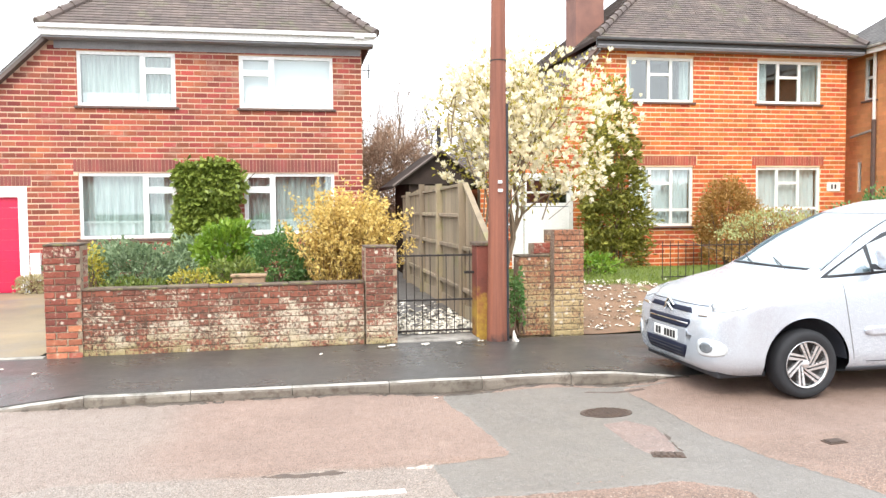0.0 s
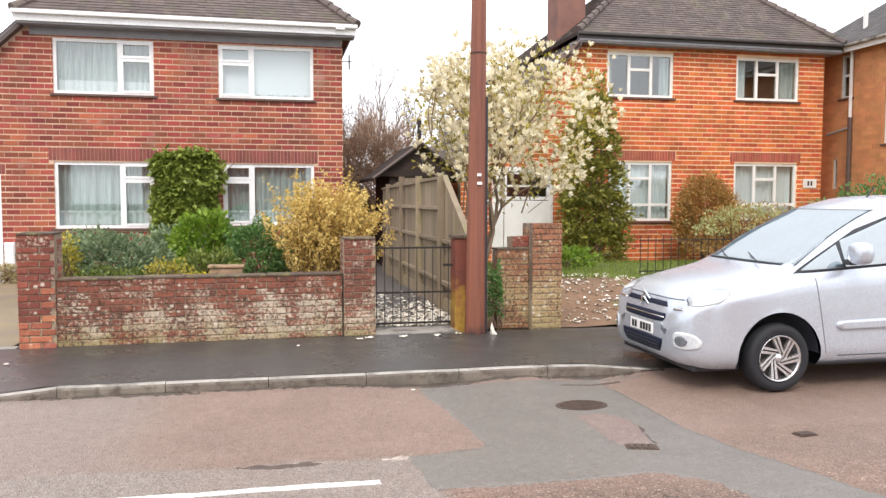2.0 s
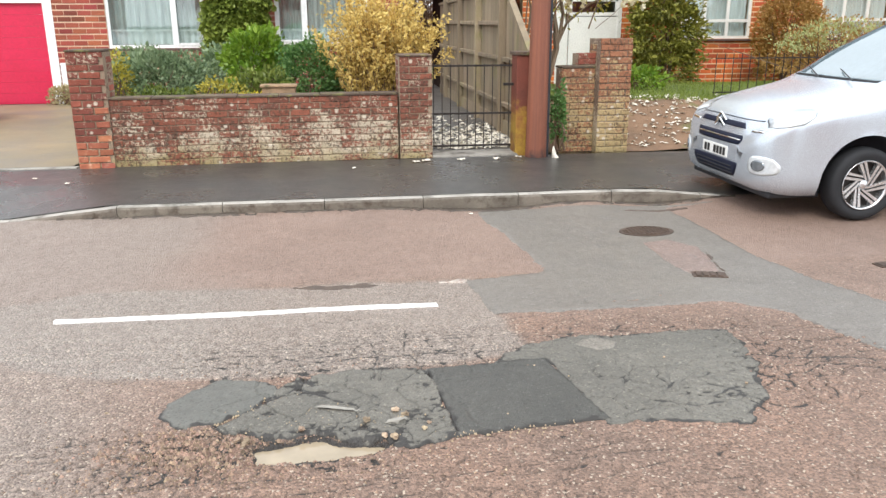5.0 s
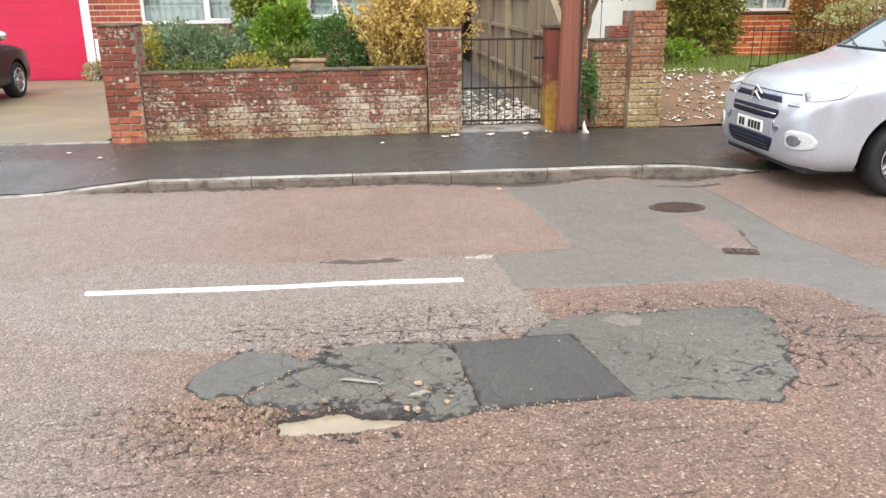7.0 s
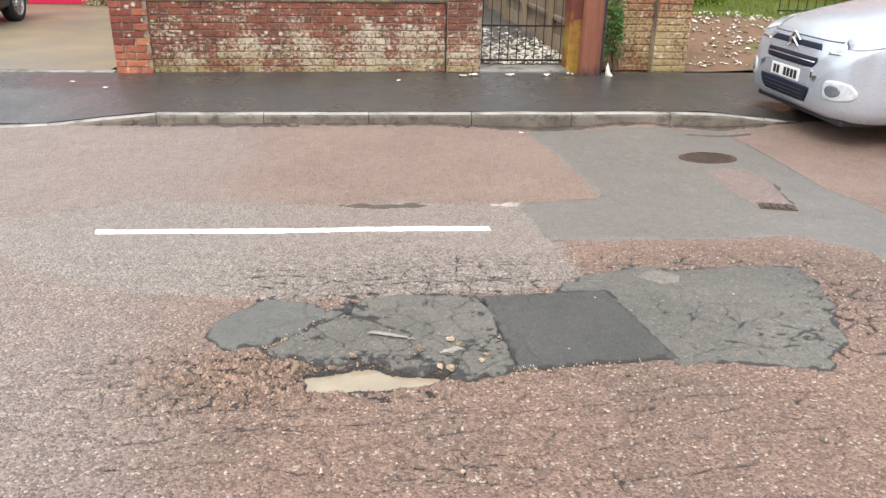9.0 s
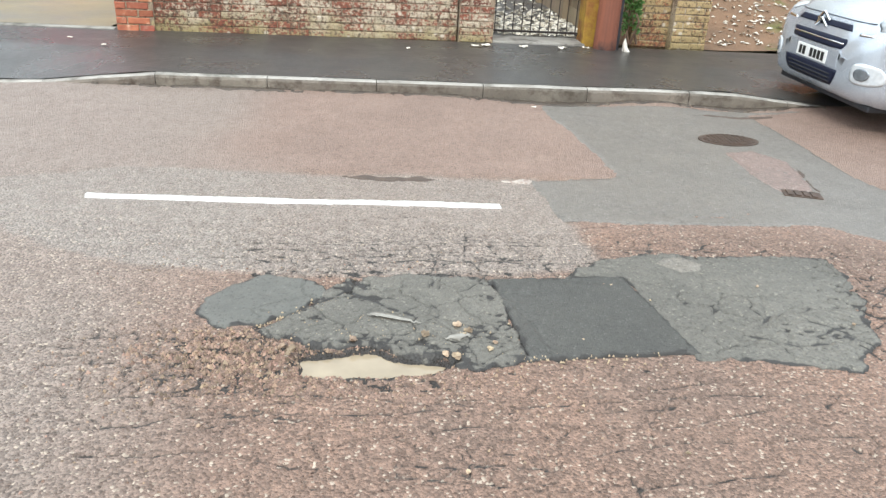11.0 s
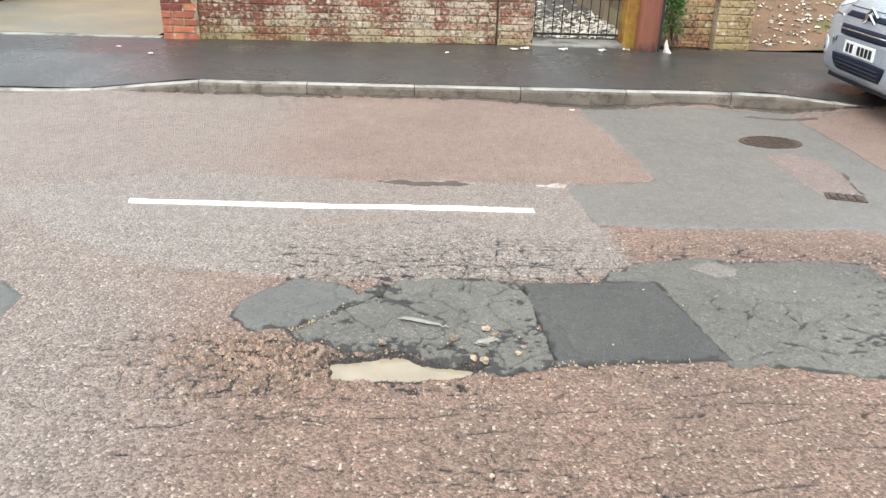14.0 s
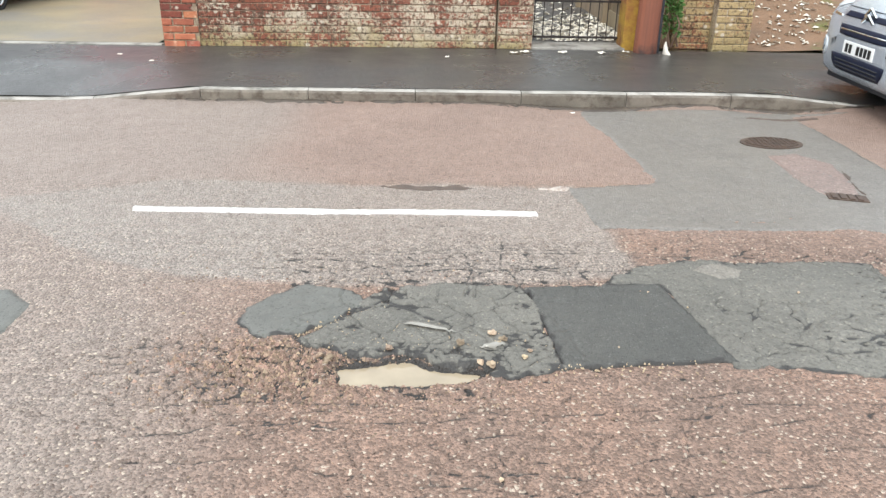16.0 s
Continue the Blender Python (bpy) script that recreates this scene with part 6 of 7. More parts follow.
def fence_top(y):
    return 1.3 + (2.08 - 1.3) * min(max((y - 9.05) / 1.35, 0), 1) + 0.03 * min(max(0, y - 10.4), 3.5) - 0.06 * max(0, y - 13.9)


y = 9.0
k = 0
while y < 17.0:
    t0, t1 = fence_top(y), fence_top(y + 0.12)
    bm = box(2.46, 2.478 + 0.006 * (k % 2), y, y + 0.125, 0.19, t0)
    for v in bm.verts:
        if v.co.z > 1 and v.co.y > y + 0.06:
            v.co.z = t1
    part("board", bm, M["fence_wood"], fence)
    y += 0.128
    k += 1
for y in (9.02, 10.4, 12.2, 14.0, 15.8):
    part("post", box(2.36, 2.46, y, y + 0.09, 0.1, fence_top(y) + 0.03, 0.006), M["fence_wood"], fence)
for y0, y1 in ((9.1, 10.4), (10.49, 12.2), (12.29, 14.0), (14.09, 15.8), (15.89, 17.0)):
    for z in (0.55, 1.15, 1.62):
        if z < fence_top(y0) - 0.05:
            part("arris_rail", box(2.4, 2.458, y0, y1, z, z + 0.06, 0.01), M["fence_wood"], fence)
    part("gravel_board", box(2.435, 2.458, y0, y1, 0.17, 0.36), M["fence_wood"], fence)
bm = box(2.42, 2.5, 9.0, 10.42, 0, 0.05)
for v in bm.verts:
    v.co.z += fence_top(v.co.y)
part("capping", bm, M["fence_wood"], fence)
bm = box(2.42, 2.5, 10.42, 17.0, 0, 0.045)
for v in bm.verts:
    v.co.z += fence_top(v.co.y)
part("capping", bm, M["fence_wood"], fence)

# telegraph pole
pole = thing("telegraph_pole", (2.545, 8.5, 0.15), "reddish creosoted wooden telegraph pole beside the gate", "telegraph pole")
vs, fs = [], []
for i in range(41):
    z = 0.1 + 8.4 * i / 40
    r = 0.125 - 0.0092 * z
    cx, cy = 2.541 + 0.008 * z, 8.5
    for s in range(20):
        an = 2 * math.pi * s / 20
        rr = r * (1 + 0.02 * noise.noise(Vector((math.cos(an) * 2, math.sin(an) * 2, z * 0.5))))
        vs.append((cx + rr * math.cos(an), cy + rr * math.sin(an), z))
for i in range(40):
    for s in range(20):
        s2 = (s + 1) % 20
        fs.append((i * 20 + s, i * 20 + s2, i * 20 + 20 + s2, i * 20 + 20 + s))
fs.append(tuple(range(40 * 20, 41 * 20)))
part_pole = raw("shaft", vs, fs, M["pole_wood"], pole, "", True)
part("cable_guard", box(2.652, 2.68, 8.45, 8.49, 0.15, 3.0, 0.004), M["plastic"], pole)
for z, w in ((2.05, 0.05), (1.95, 0.06)):
    part("tag", box(2.53, 2.53 + w, 8.37, 8.385, z, z + 0.035, 0.003), M["white_paint"], pole)
for z in (1.55, 1.75, 2.3, 3.3):
    part("staple", box(2.65, 2.69, 8.455, 8.475, z, z + 0.022), M["white_paint"], pole)
part("band", rod((2.569, 8.5, 3.5), (2.569, 8.5, 3.515), 0.0975, 20), M["iron"], pole)
pole.location.x -= 0.118
bm = bmesh.new()
bmesh.ops.create_cone(bm, cap_ends=True, segments=9, radius1=0.05, radius2=0.008, depth=0.15, matrix=Matrix.Translation((2.6, 8.38, 0.22)) @ pose(0, 0, 0, 8, -6, 20))
bmesh.ops.subdivide_edges(bm, edges=bm.edges[:], cuts=2, use_grid_fill=True)
for v in bm.verts:
    low = max(0.0, 0.24 - v.co.z)
    v.co.x += 0.03 * noise.noise(v.co * 22) + 0.3 * low
    v.co.y += 0.025 * noise.noise(v.co * 22 + Vector((5, 0, 0)))
ob = part("paper_scrap", bm, M["fallen"])
tagged(ob, "crumpled white scrap standing at the pole's foot", "litter")
for x, y, s in ((1.12, 8.36, 0.07), (1.0, 8.3, 0.06), (1.52, 8.36, 0.07), (1.93, 8.36, 0.06), (2.2, 8.42, 0.05), (-2.9, 7.9, 0.035), (-2.5, 7.6, 0.03), (0.4, 6.5, 0.05), (0.3, 8.0, 0.03), (1.3, 6.45, 0.03)):
    bm = bmesh.new()
    bmesh.ops.create_grid(bm, x_segments=4, y_segments=3, size=0.5)
    for v in bm.verts:
        v.co = Vector((v.co.x * s * 1.3, v.co.y * s * 0.8, 0.02 + s * 0.3 * noise.noise(v.co * 3 + Vector((x * 7, y * 5, 0)))))
    bmesh.ops.solidify(bm, geom=bm.faces[:], thickness=0.004)
    ob = part("litter_scrap", bm, M["fallen"])
    ob.location = (x, y, float(pave_z(np.array([x]), np.array([max(y, 6.8)]))[0]) if y > 6.7 else -0.01)
    tagged(ob, "white petal scrap lying on damp asphalt", "litter", "scraps on the pavement")


# ---- cars ----
def catmull(rows, n):
    rows = np.array(rows, float)
    out = []
    for i in range(len(rows) - 1):
        p0, p1, p2, p3 = rows[max(i - 1, 0)], rows[i], rows[i + 1], rows[min(i + 2, len(rows) - 1)]
        for k in range(n):
            t = k / n
            out.append(0.5 * ((2 * p1) + (p2 - p0) * t + (2 * p0 - 5 * p1 + 4 * p2 - p3) * t * t + (3 * p1 - p0 - 3 * p2 + p3) * t ** 3))
    out.append(rows[-1])
    return out


def car_body(stations, hubs, arch_r, name, paint, parent):
    """A lofted body (x back from the nose, y half width both ways) with wheel arches cut out."""
    bm = bmesh.new()
    rings = []
    for x, zb, w, zs, ws, zt, wt in catmull(stations, 7):
        half = [(0.0, zb), (w * 0.7, zb), (w * 0.93, zb + 0.03), (w * 0.99, zb + 0.12), (w, zb + 0.2)] + [(w * (1 - 0.018 * f ** 3), zb + 0.2 + (zs - 0.03 - zb - 0.2) * f) for f in (0.08, 0.17, 0.25, 0.33, 0.42, 0.5, 0.6, 0.7, 0.8, 0.9)] + [(w * 0.97, zs - 0.03), (ws, zs)]
        half += [(ws + (wt - ws) * f, zs + (zt - 0.07 - zs) * (f ** 0.9)) for f in (0.25, 0.5, 0.75)]
        half += [(wt, zt - 0.07), (wt * 0.93, zt - 0.03), (wt * 0.75, zt - 0.01), (0.0, zt)]
        ring = [bm.verts.new((x, -y, z)) for y, z in half] + [bm.verts.new((x, y, z)) for y, z in half[-2:0:-1]]
        rings.append(ring)
    for a, b in zip(rings, rings[1:]):
        for i in range(len(a)):
            j = (i + 1) % len(a)
            bm.faces.new((a[i], a[j], b[j], b[i]))
    bm.faces.new(rings[0][::-1])
    bm.faces.new(rings[-1])
    bmesh.ops.recalc_face_normals(bm, faces=bm.faces)
    # wheel arches: faces inside the circle go, those on its edge are drawn out to it
    for hx, hz in hubs:
        inside = {v for v in bm.verts if math.hypot(v.co.x - hx, v.co.z - hz) < arch_r and abs(v.co.y) > 0.55}
        gone = [f for f in bm.faces if all(v in inside for v in f.verts)]
        bmesh.ops.delete(bm, geom=gone, context='FACES')
        for v in bm.verts:
            if v in inside:
                dx, dz = v.co.x - hx, v.co.z - hz
                if dz < 0:
                    v.co.x = hx + math.copysign(math.sqrt(arch_r * arch_r - dz * dz), dx)
                else:
                    k = arch_r / max(math.hypot(dx, dz), 0.05)
                    v.co.x, v.co.z = hx + dx * k, hz + dz * k
    return part(name, bm, paint, parent, "", True)


from mathutils.bvhtree import BVHTree


def skin(tree, name, corners, mat, parent, axis, lift=0.006, nu=10, nv=8, label="", sign=1, round_=0.0, rim_too=True):
    """A plate that lies on the body: a four-cornered field seen along an axis ('x' from the nose, 'y' from one side), thrown on the body's surface."""
    bm = bmesh.new()
    grid = []
    a, b, c, d = [Vector(p) for p in corners]
    for j in range(nv + 1):
        row = []
        for i in range(nu + 1):
            u, v = i / nu, j / nv
            if round_:
                su, sv = 2 * u - 1, 2 * v - 1
                u2 = su * math.sqrt(1 - round_ * sv * sv / 2)
                v2 = sv * math.sqrt(1 - round_ * su * su / 2)
                u, v = (u2 + 1) / 2, (v2 + 1) / 2
            p = (a.lerp(b, u)).lerp(d.lerp(c, u), v)
            if axis == 'x':
                o, way = Vector((-2, p.x, p.y)), Vector((1, 0, 0))
            else:
                o, way = Vector((p.x, 3 * sign, p.y)), Vector((0, -sign, 0))
            hit, nor, _, _ = tree.ray_cast(o, way)
            if hit is None:
                row.append(None)
                continue
            if nor.dot(way) > 0:
                nor = -nor
            row.append((hit + nor * lift, hit - nor * 0.004))
        grid.append(row)
    top = [[bm.verts.new(q[0]) if q else None for q in row] for row in grid]
    low = [[bm.verts.new(q[1]) if q else None for q in row] for row in grid]

    def quad(vs):
        if all(vs):
            bm.faces.new(vs)
    for j in range(nv):
        for i in range(nu):
            quad((top[j][i], top[j][i + 1], top[j + 1][i + 1], top[j + 1][i]))
    rim = [(0, i) for i in range(nu)] + [(j, nu) for j in range(nv)] + [(nv, i) for i in range(nu, 0, -1)] + [(j, 0) for j in range(nv, 0, -1)]
    for (j, i), (j2, i2) in zip(rim, rim[1:] + rim[:1]) if rim_too else ():
        quad((top[j][i], low[j][i], low[j2][i2], top[j2][i2]))
    bmesh.ops.recalc_face_normals(bm, faces=bm.faces)
    return part(name, bm, mat, parent, label, True)


def lathe(profile, axis_at, n=48, arc=None):
    """Turn (offset along y, radius) round the y axis through axis_at; arc: only between two angles, in degrees."""
    bm = bmesh.new()
    rings = []
    a0, a1 = (radians(arc[0]), radians(arc[1])) if arc else (0.0, 2 * math.pi * (n - 1) / n)
    for yy, r in profile:
        rings.append([bm.verts.new((axis_at[0] + r * math.cos(a0 + (a1 - a0) * k / (n - 1)), axis_at[1] + yy, axis_at[2] + r * math.sin(a0 + (a1 - a0) * k / (n - 1)))) for k in range(n)])
    for a, b in zip(rings, rings[1:]):
        for k in range(n - 1 if arc else n):
            j = (k + 1) % n
            bm.faces.new((a[k], a[j], b[j], b[k]))
    bmesh.ops.recalc_face_normals(bm, faces=bm.faces)
    return bm


def car_wheel(car, hx, side, out, R, twin=7, label="alloy wheel with twisted twin spokes"):
    """Tyre, rim, spokes, hub cap; out: distance of the tyre's outer face from the middle."""
    s = -1 if side < 0 else 1
    c = (hx, s * out, R)
    q = -s
    tyre = part("wheel", lathe([(q * 0.2, R * 0.68), (q * 0.2, R * 0.9), (q * 0.17, R * 0.985), (q * 0.1, R), (q * 0.035, R * 0.985), (q * 0.005, R * 0.93), (0, R * 0.82), (q * 0.008, R * 0.7), (q * 0.02, R * 0.665)], c), M["rubber"], car, label, True)
    rim = part("rim", lathe([(q * 0.19, R * 0.6), (q * 0.12, R * 0.6), (q * 0.03, R * 0.645), (q * 0.004, R * 0.675), (q * -0.004, R * 0.665), (q * 0.02, R * 0.63)], c), M["alloy"], tyre, "", True)
    part("barrel", lathe([(q * 0.075, 0.001), (q * 0.075, R * 0.62)], c), M["dark_alloy"], tyre)
    for k in range(twin):
        an = 2 * math.pi * k / twin
        for off in (-0.021, 0.021):
            bm = bmesh.new()
            r0, r1 = R * 0.17, R * 0.63
            a0, a1 = an - 0.95, an
            p, e = Vector((r0 * math.cos(a0), 0, r0 * math.sin(a0))), Vector((r1 * math.cos(a1), 0, r1 * math.sin(a1)))
            d = (e - p).normalized()
            t = Vector((-d.z, 0, d.x))
            p, e = p + t * off * 0.7, e + t * off
            vs = []
            for pt, w, dep in ((p, 0.0085, 0.03), (e, 0.0135, 0.012)):
                for ww in (-w, w):
                    vs.append(bm.verts.new(Vector(c) + pt + t * ww + Vector((0, q * dep, 0))))
                    vs.append(bm.verts.new(Vector(c) + pt + t * ww + Vector((0, q * (dep + 0.04), 0))))
            for f in ((0, 2, 6, 4), (1, 5, 7, 3), (0, 4, 5, 1), (2, 3, 7, 6), (0, 1, 3, 2), (4, 6, 7, 5)):
                bm.faces.new([vs[i] for i in f])
            bmesh.ops.recalc_face_normals(bm, faces=bm.faces)
            part("spoke", bm, M["alloy"], tyre)
    part("hub_cap", lathe([(q * 0.06, R * 0.13), (q * 0.03, R * 0.13), (q * 0.018, R * 0.1), (q * 0.014, 0.001)], c, 24), M["alloy"], tyre, "", True)


def silver_van():
    car = thing("car", (0, 0, 0), "silver people-carrier parked half on the pavement", "car", "parked cars")
    st = [(-0.03, 0.38, 0.42, 0.56, 0.38, 0.64, 0.3), (-0.01, 0.33, 0.56, 0.61, 0.52, 0.69, 0.38), (0.03, 0.27, 0.69, 0.70, 0.65, 0.80, 0.47), (0.1, 0.23, 0.78, 0.80, 0.72, 0.885, 0.53), (0.25, 0.2, 0.855, 0.885, 0.77, 0.965, 0.59),
          (0.5, 0.2, 0.895, 0.95, 0.8, 1.03, 0.63), (0.8, 0.2, 0.905, 1.0, 0.82, 1.09, 0.67), (1.02, 0.2, 0.905, 1.045, 0.835, 1.15, 0.71), (1.3, 0.2, 0.905, 1.085, 0.845, 1.3, 0.71),
          (1.66, 0.2, 0.905, 1.115, 0.85, 1.5, 0.69), (2.02, 0.2, 0.905, 1.14, 0.85, 1.67, 0.67), (2.35, 0.2, 0.905, 1.155, 0.85, 1.765, 0.67), (2.7, 0.2, 0.905, 1.17, 0.85, 1.82, 0.68), (3.5, 0.2, 0.9, 1.17, 0.85, 1.84, 0.68),
          (4.1, 0.24, 0.89, 1.16, 0.83, 1.78, 0.67), (4.3, 0.28, 0.87, 1.12, 0.8, 1.62, 0.64), (4.38, 0.35, 0.84, 1.05, 0.75, 1.3, 0.6)]
    hubs = [(0.9, 0.32), (3.63, 0.32)]
    body = car_body(st, hubs, 0.425, "body", M["car_silver"], car)
    bm = bmesh.new()
    bm.from_mesh(body.data)
    tree = BVHTree.FromBMesh(bm)
    bm.free()
    inside = M["sky_panel"]
    # windscreen and side glass, each over a pale panel painted as reflected sky
    ws = [(-0.7, 1.165), (0.7, 1.165), (0.57, 1.66), (-0.57, 1.66)]
    skin(tree, "windscreen_seal", [(-0.715, 1.15), (0.715, 1.15), (0.585, 1.675), (-0.585, 1.675)], M["plastic"], car, 'x', 0.003, 14, 10)
    g = skin(tree, "windscreen_inner", ws, inside, car, 'x', 0.006, 14, 10, "pale panel behind the windscreen, coloured as reflected sky")
    skin(tree, "windscreen", ws, M["car_glass"], g, 'x', 0.012, 14, 10, "raked windscreen reflecting the sky", 1, 0.0, False)
    for s in (-1, 1):
        skin(tree, "window_surround", [(1.09, 1.085), (2.46, 1.18), (2.46, 1.715), (1.8, 1.49)], M["plastic"], car, 'y', 0.0025, 16, 8, "", s)
        for quadr in ([(1.17, 1.112), (1.58, 1.14), (1.58, 1.345), (1.56, 1.335)], [(1.61, 1.145), (2.43, 1.195), (2.43, 1.69), (1.63, 1.385)], [(2.5, 1.2), (3.35, 1.2), (3.3, 1.71), (2.48, 1.71)], [(3.45, 1.22), (4.15, 1.22), (4.05, 1.64), (3.4, 1.69)]):
            g = skin(tree, "side_window_inner", quadr, inside, car, 'y', 0.004, 8, 6, "pale panel behind the side window, coloured as reflected sky", s)
            skin(tree, "side_window", quadr, M["car_glass"], g, 'y', 0.009, 8, 6, "", s, 0.0, False)
        skin(tree, "door_gap", [(1.25, 1.05), (1.257, 1.05), (1.387, 0.3), (1.38, 0.3)], M["seam"], car, 'y', 0.002, 1, 12, "", s)
        skin(tree, "sill_gap", [(1.5, 0.33), (2.5, 0.33), (2.5, 0.322), (1.5, 0.322)], M["plastic"], car, 'y', 0.002, 12, 1, "", s)
        skin(tree, "rubbing_strip", [(1.48, 0.56), (2.45, 0.58), (2.45, 0.67), (1.46, 0.65)], M["car_silver"], car, 'y', 0.018, 12, 4, "body-coloured rubbing strip", s, 0.3)
        skin(tree, "side_skirt", [(1.32, 0.2), (3.2, 0.2), (3.2, 0.27), (1.32, 0.27)], M["plastic"], car, 'y', 0.008, 14, 2, "", s)
        # headlamp sweeping back over the wing
        skin(tree, "headlamp_seal", [(0.078, 0.79), (0.302, 0.832), (0.462, 0.949), (0.219, 0.912)], M["seam"], car, 'y', 0.003, 12, 6, "", s, 0.25)
        skin(tree, "headlamp", [(0.08, 0.79), (0.3, 0.835), (0.46, 0.95), (0.22, 0.91)], M["lamp_clear"], car, 'y', 0.006, 12, 6, "clear swept-back headlamp", s, 0.25)
        # arch liner and lip
        for hx, hz in hubs:
            part("arch_liner", lathe([(-s * 0.02, 0.423), (-s * 0.28, 0.423), (-s * 0.285, 0.01)], (hx, s * 0.89, hz), 40, (4, 176)), M["arch"], car, "", True)
        # mirror
        if s < 0:
            mir = bmesh.new()
            bmesh.ops.create_uvsphere(mir, u_segments=18, v_segments=12, radius=1)
            for v in mir.verts:
                v.co = Vector((1.6 + math.copysign(abs(v.co.x) ** 0.7, v.co.x) * 0.085, s * (1.03 + math.copysign(abs(v.co.y) ** 0.7, v.co.y) * 0.115), 1.285 + math.copysign(abs(v.co.z) ** 0.7, v.co.z) * 0.105))
            mi = part("mirror", mir, M["car_silver"], car, "silver door mirror on a black foot", True)
            part("mirror_foot", box(1.54, 1.62, s * 0.86 if s > 0 else -0.98, s * 0.98 if s > 0 else -0.86, 1.17, 1.22, 0.015), M["plastic"], mi)
        for hx, _ in hubs:
            car_wheel(car, hx, s, 0.9, 0.318)
        # fog lamp in a chrome surround
        skin(tree, "fog_lamp_bezel", [(s * 0.57, 0.385), (s * 0.83, 0.4), (s * 0.8, 0.555), (s * 0.57, 0.555)], M["lamp_clear"], car, 'x', 0.008, 10, 8, "bright oval fog lamp surround", 1, 0.75)
        skin(tree, "fog_lamp", [(s * 0.615, 0.425), (s * 0.735, 0.425), (s * 0.735, 0.52), (s * 0.615, 0.52)], M["lamp_dark"], car, 'x', 0.016, 8, 8, "round clear fog lamp", 1, 1.0)
        skin(tree, "bumper_strip", [(s * 0.5, 0.735), (s * 0.66, 0.745), (s * 0.66, 0.765), (s * 0.5, 0.755)], M["chrome"], car, 'x', 0.005, 8, 2)
    # nose: grilles, plate, badge
    skin(tree, "upper_grille", [(-0.42, 0.755), (0.42, 0.755), (0.38, 0.8), (-0.38, 0.8)], M["grille"], car, 'x', 0.006, 24, 4, "narrow upper grille")
    g = skin(tree, "grille", [(-0.4, 0.61), (0.4, 0.61), (0.43, 0.695), (-0.43, 0.695)], M["grille"], car, 'x', 0.006, 24, 4, "dark horizontal grille slot", 1, 0.2)
    skin(tree, "grille_bar", [(-0.39, 0.648), (0.39, 0.648), (0.39, 0.66), (-0.39, 0.66)], M["chrome"], g, 'x', 0.012, 24, 1)
    g = skin(tree, "lower_grille", [(-0.36, 0.32), (0.36, 0.32), (0.44, 0.455), (-0.44, 0.455)], M["grille"], car, 'x', 0.006, 24, 6, "wide lower grille", 1, 0.2)
    for z in (0.345, 0.375, 0.405):
        skin(tree, "grille_bar", [(-0.34, z), (0.34, z), (0.34, z + 0.01), (-0.34, z + 0.008)], M["plastic"], g, 'x', 0.011, 24, 1)
    part("bumper_lip", box(0.12, 0.6, -0.72, 0.72, 0.185, 0.24, 0.02), M["plastic"], car)
    part("plate_plinth", box(-0.034, 0.1, -0.4, 0.4, 0.458, 0.604, 0.012), M["car_silver"], car)
    pl = part("number_plate", box(-0.04, -0.018, -0.24, 0.24, 0.47, 0.575, 0.004), M["plate"], car, "white number plate with dark bars")
    for k in range(7):
        if k != 4:
            y = -0.205 + 0.06 * k
            part("plate_bar", box(-0.0435, -0.038, y, y + 0.042, 0.485, 0.555), M["ink"], pl)
    for z in (0.77, 0.82):
        for s in (-1, 1):
            part("badge_chevron", rod((-0.005 + (z - 0.77) * 0.3, 0.085 * s, z - 0.03), (-0.015 + (z - 0.77) * 0.3, 0.0, z + 0.035), 0.013, 6), M["chrome"], car, "bright chevron badge")
    skin(tree, "bonnet_gap", [(-0.55, 0.83), (0.55, 0.83), (0.55, 0.836), (-0.55, 0.836)], M["arch"], car, 'x', 0.004, 40, 1)
    for y in (-0.45, 0.05):
        part("wiper", rod((0.96, y, 1.16), (1.12, y + 0.42, 1.235), 0.006, 6), M["plastic"], car)
    part("aerial", rod((2.5, 0.0, 1.77), (2.6, 0.0, 1.9), 0.01, 6), M["plastic"], car)
    return car


# pale blue-grey stands in for the sky reflected in the van's glass
M["sky_panel"] = grain("sky_reflection_panel", (0.36, 0.45, 0.49), (0.52, 0.6, 0.64), 0.9, 0.8, 0.0, 20)
van = silver_van()
van.matrix_basis = pose(3.68, 6.56, 0.005, 0, 0, 0)


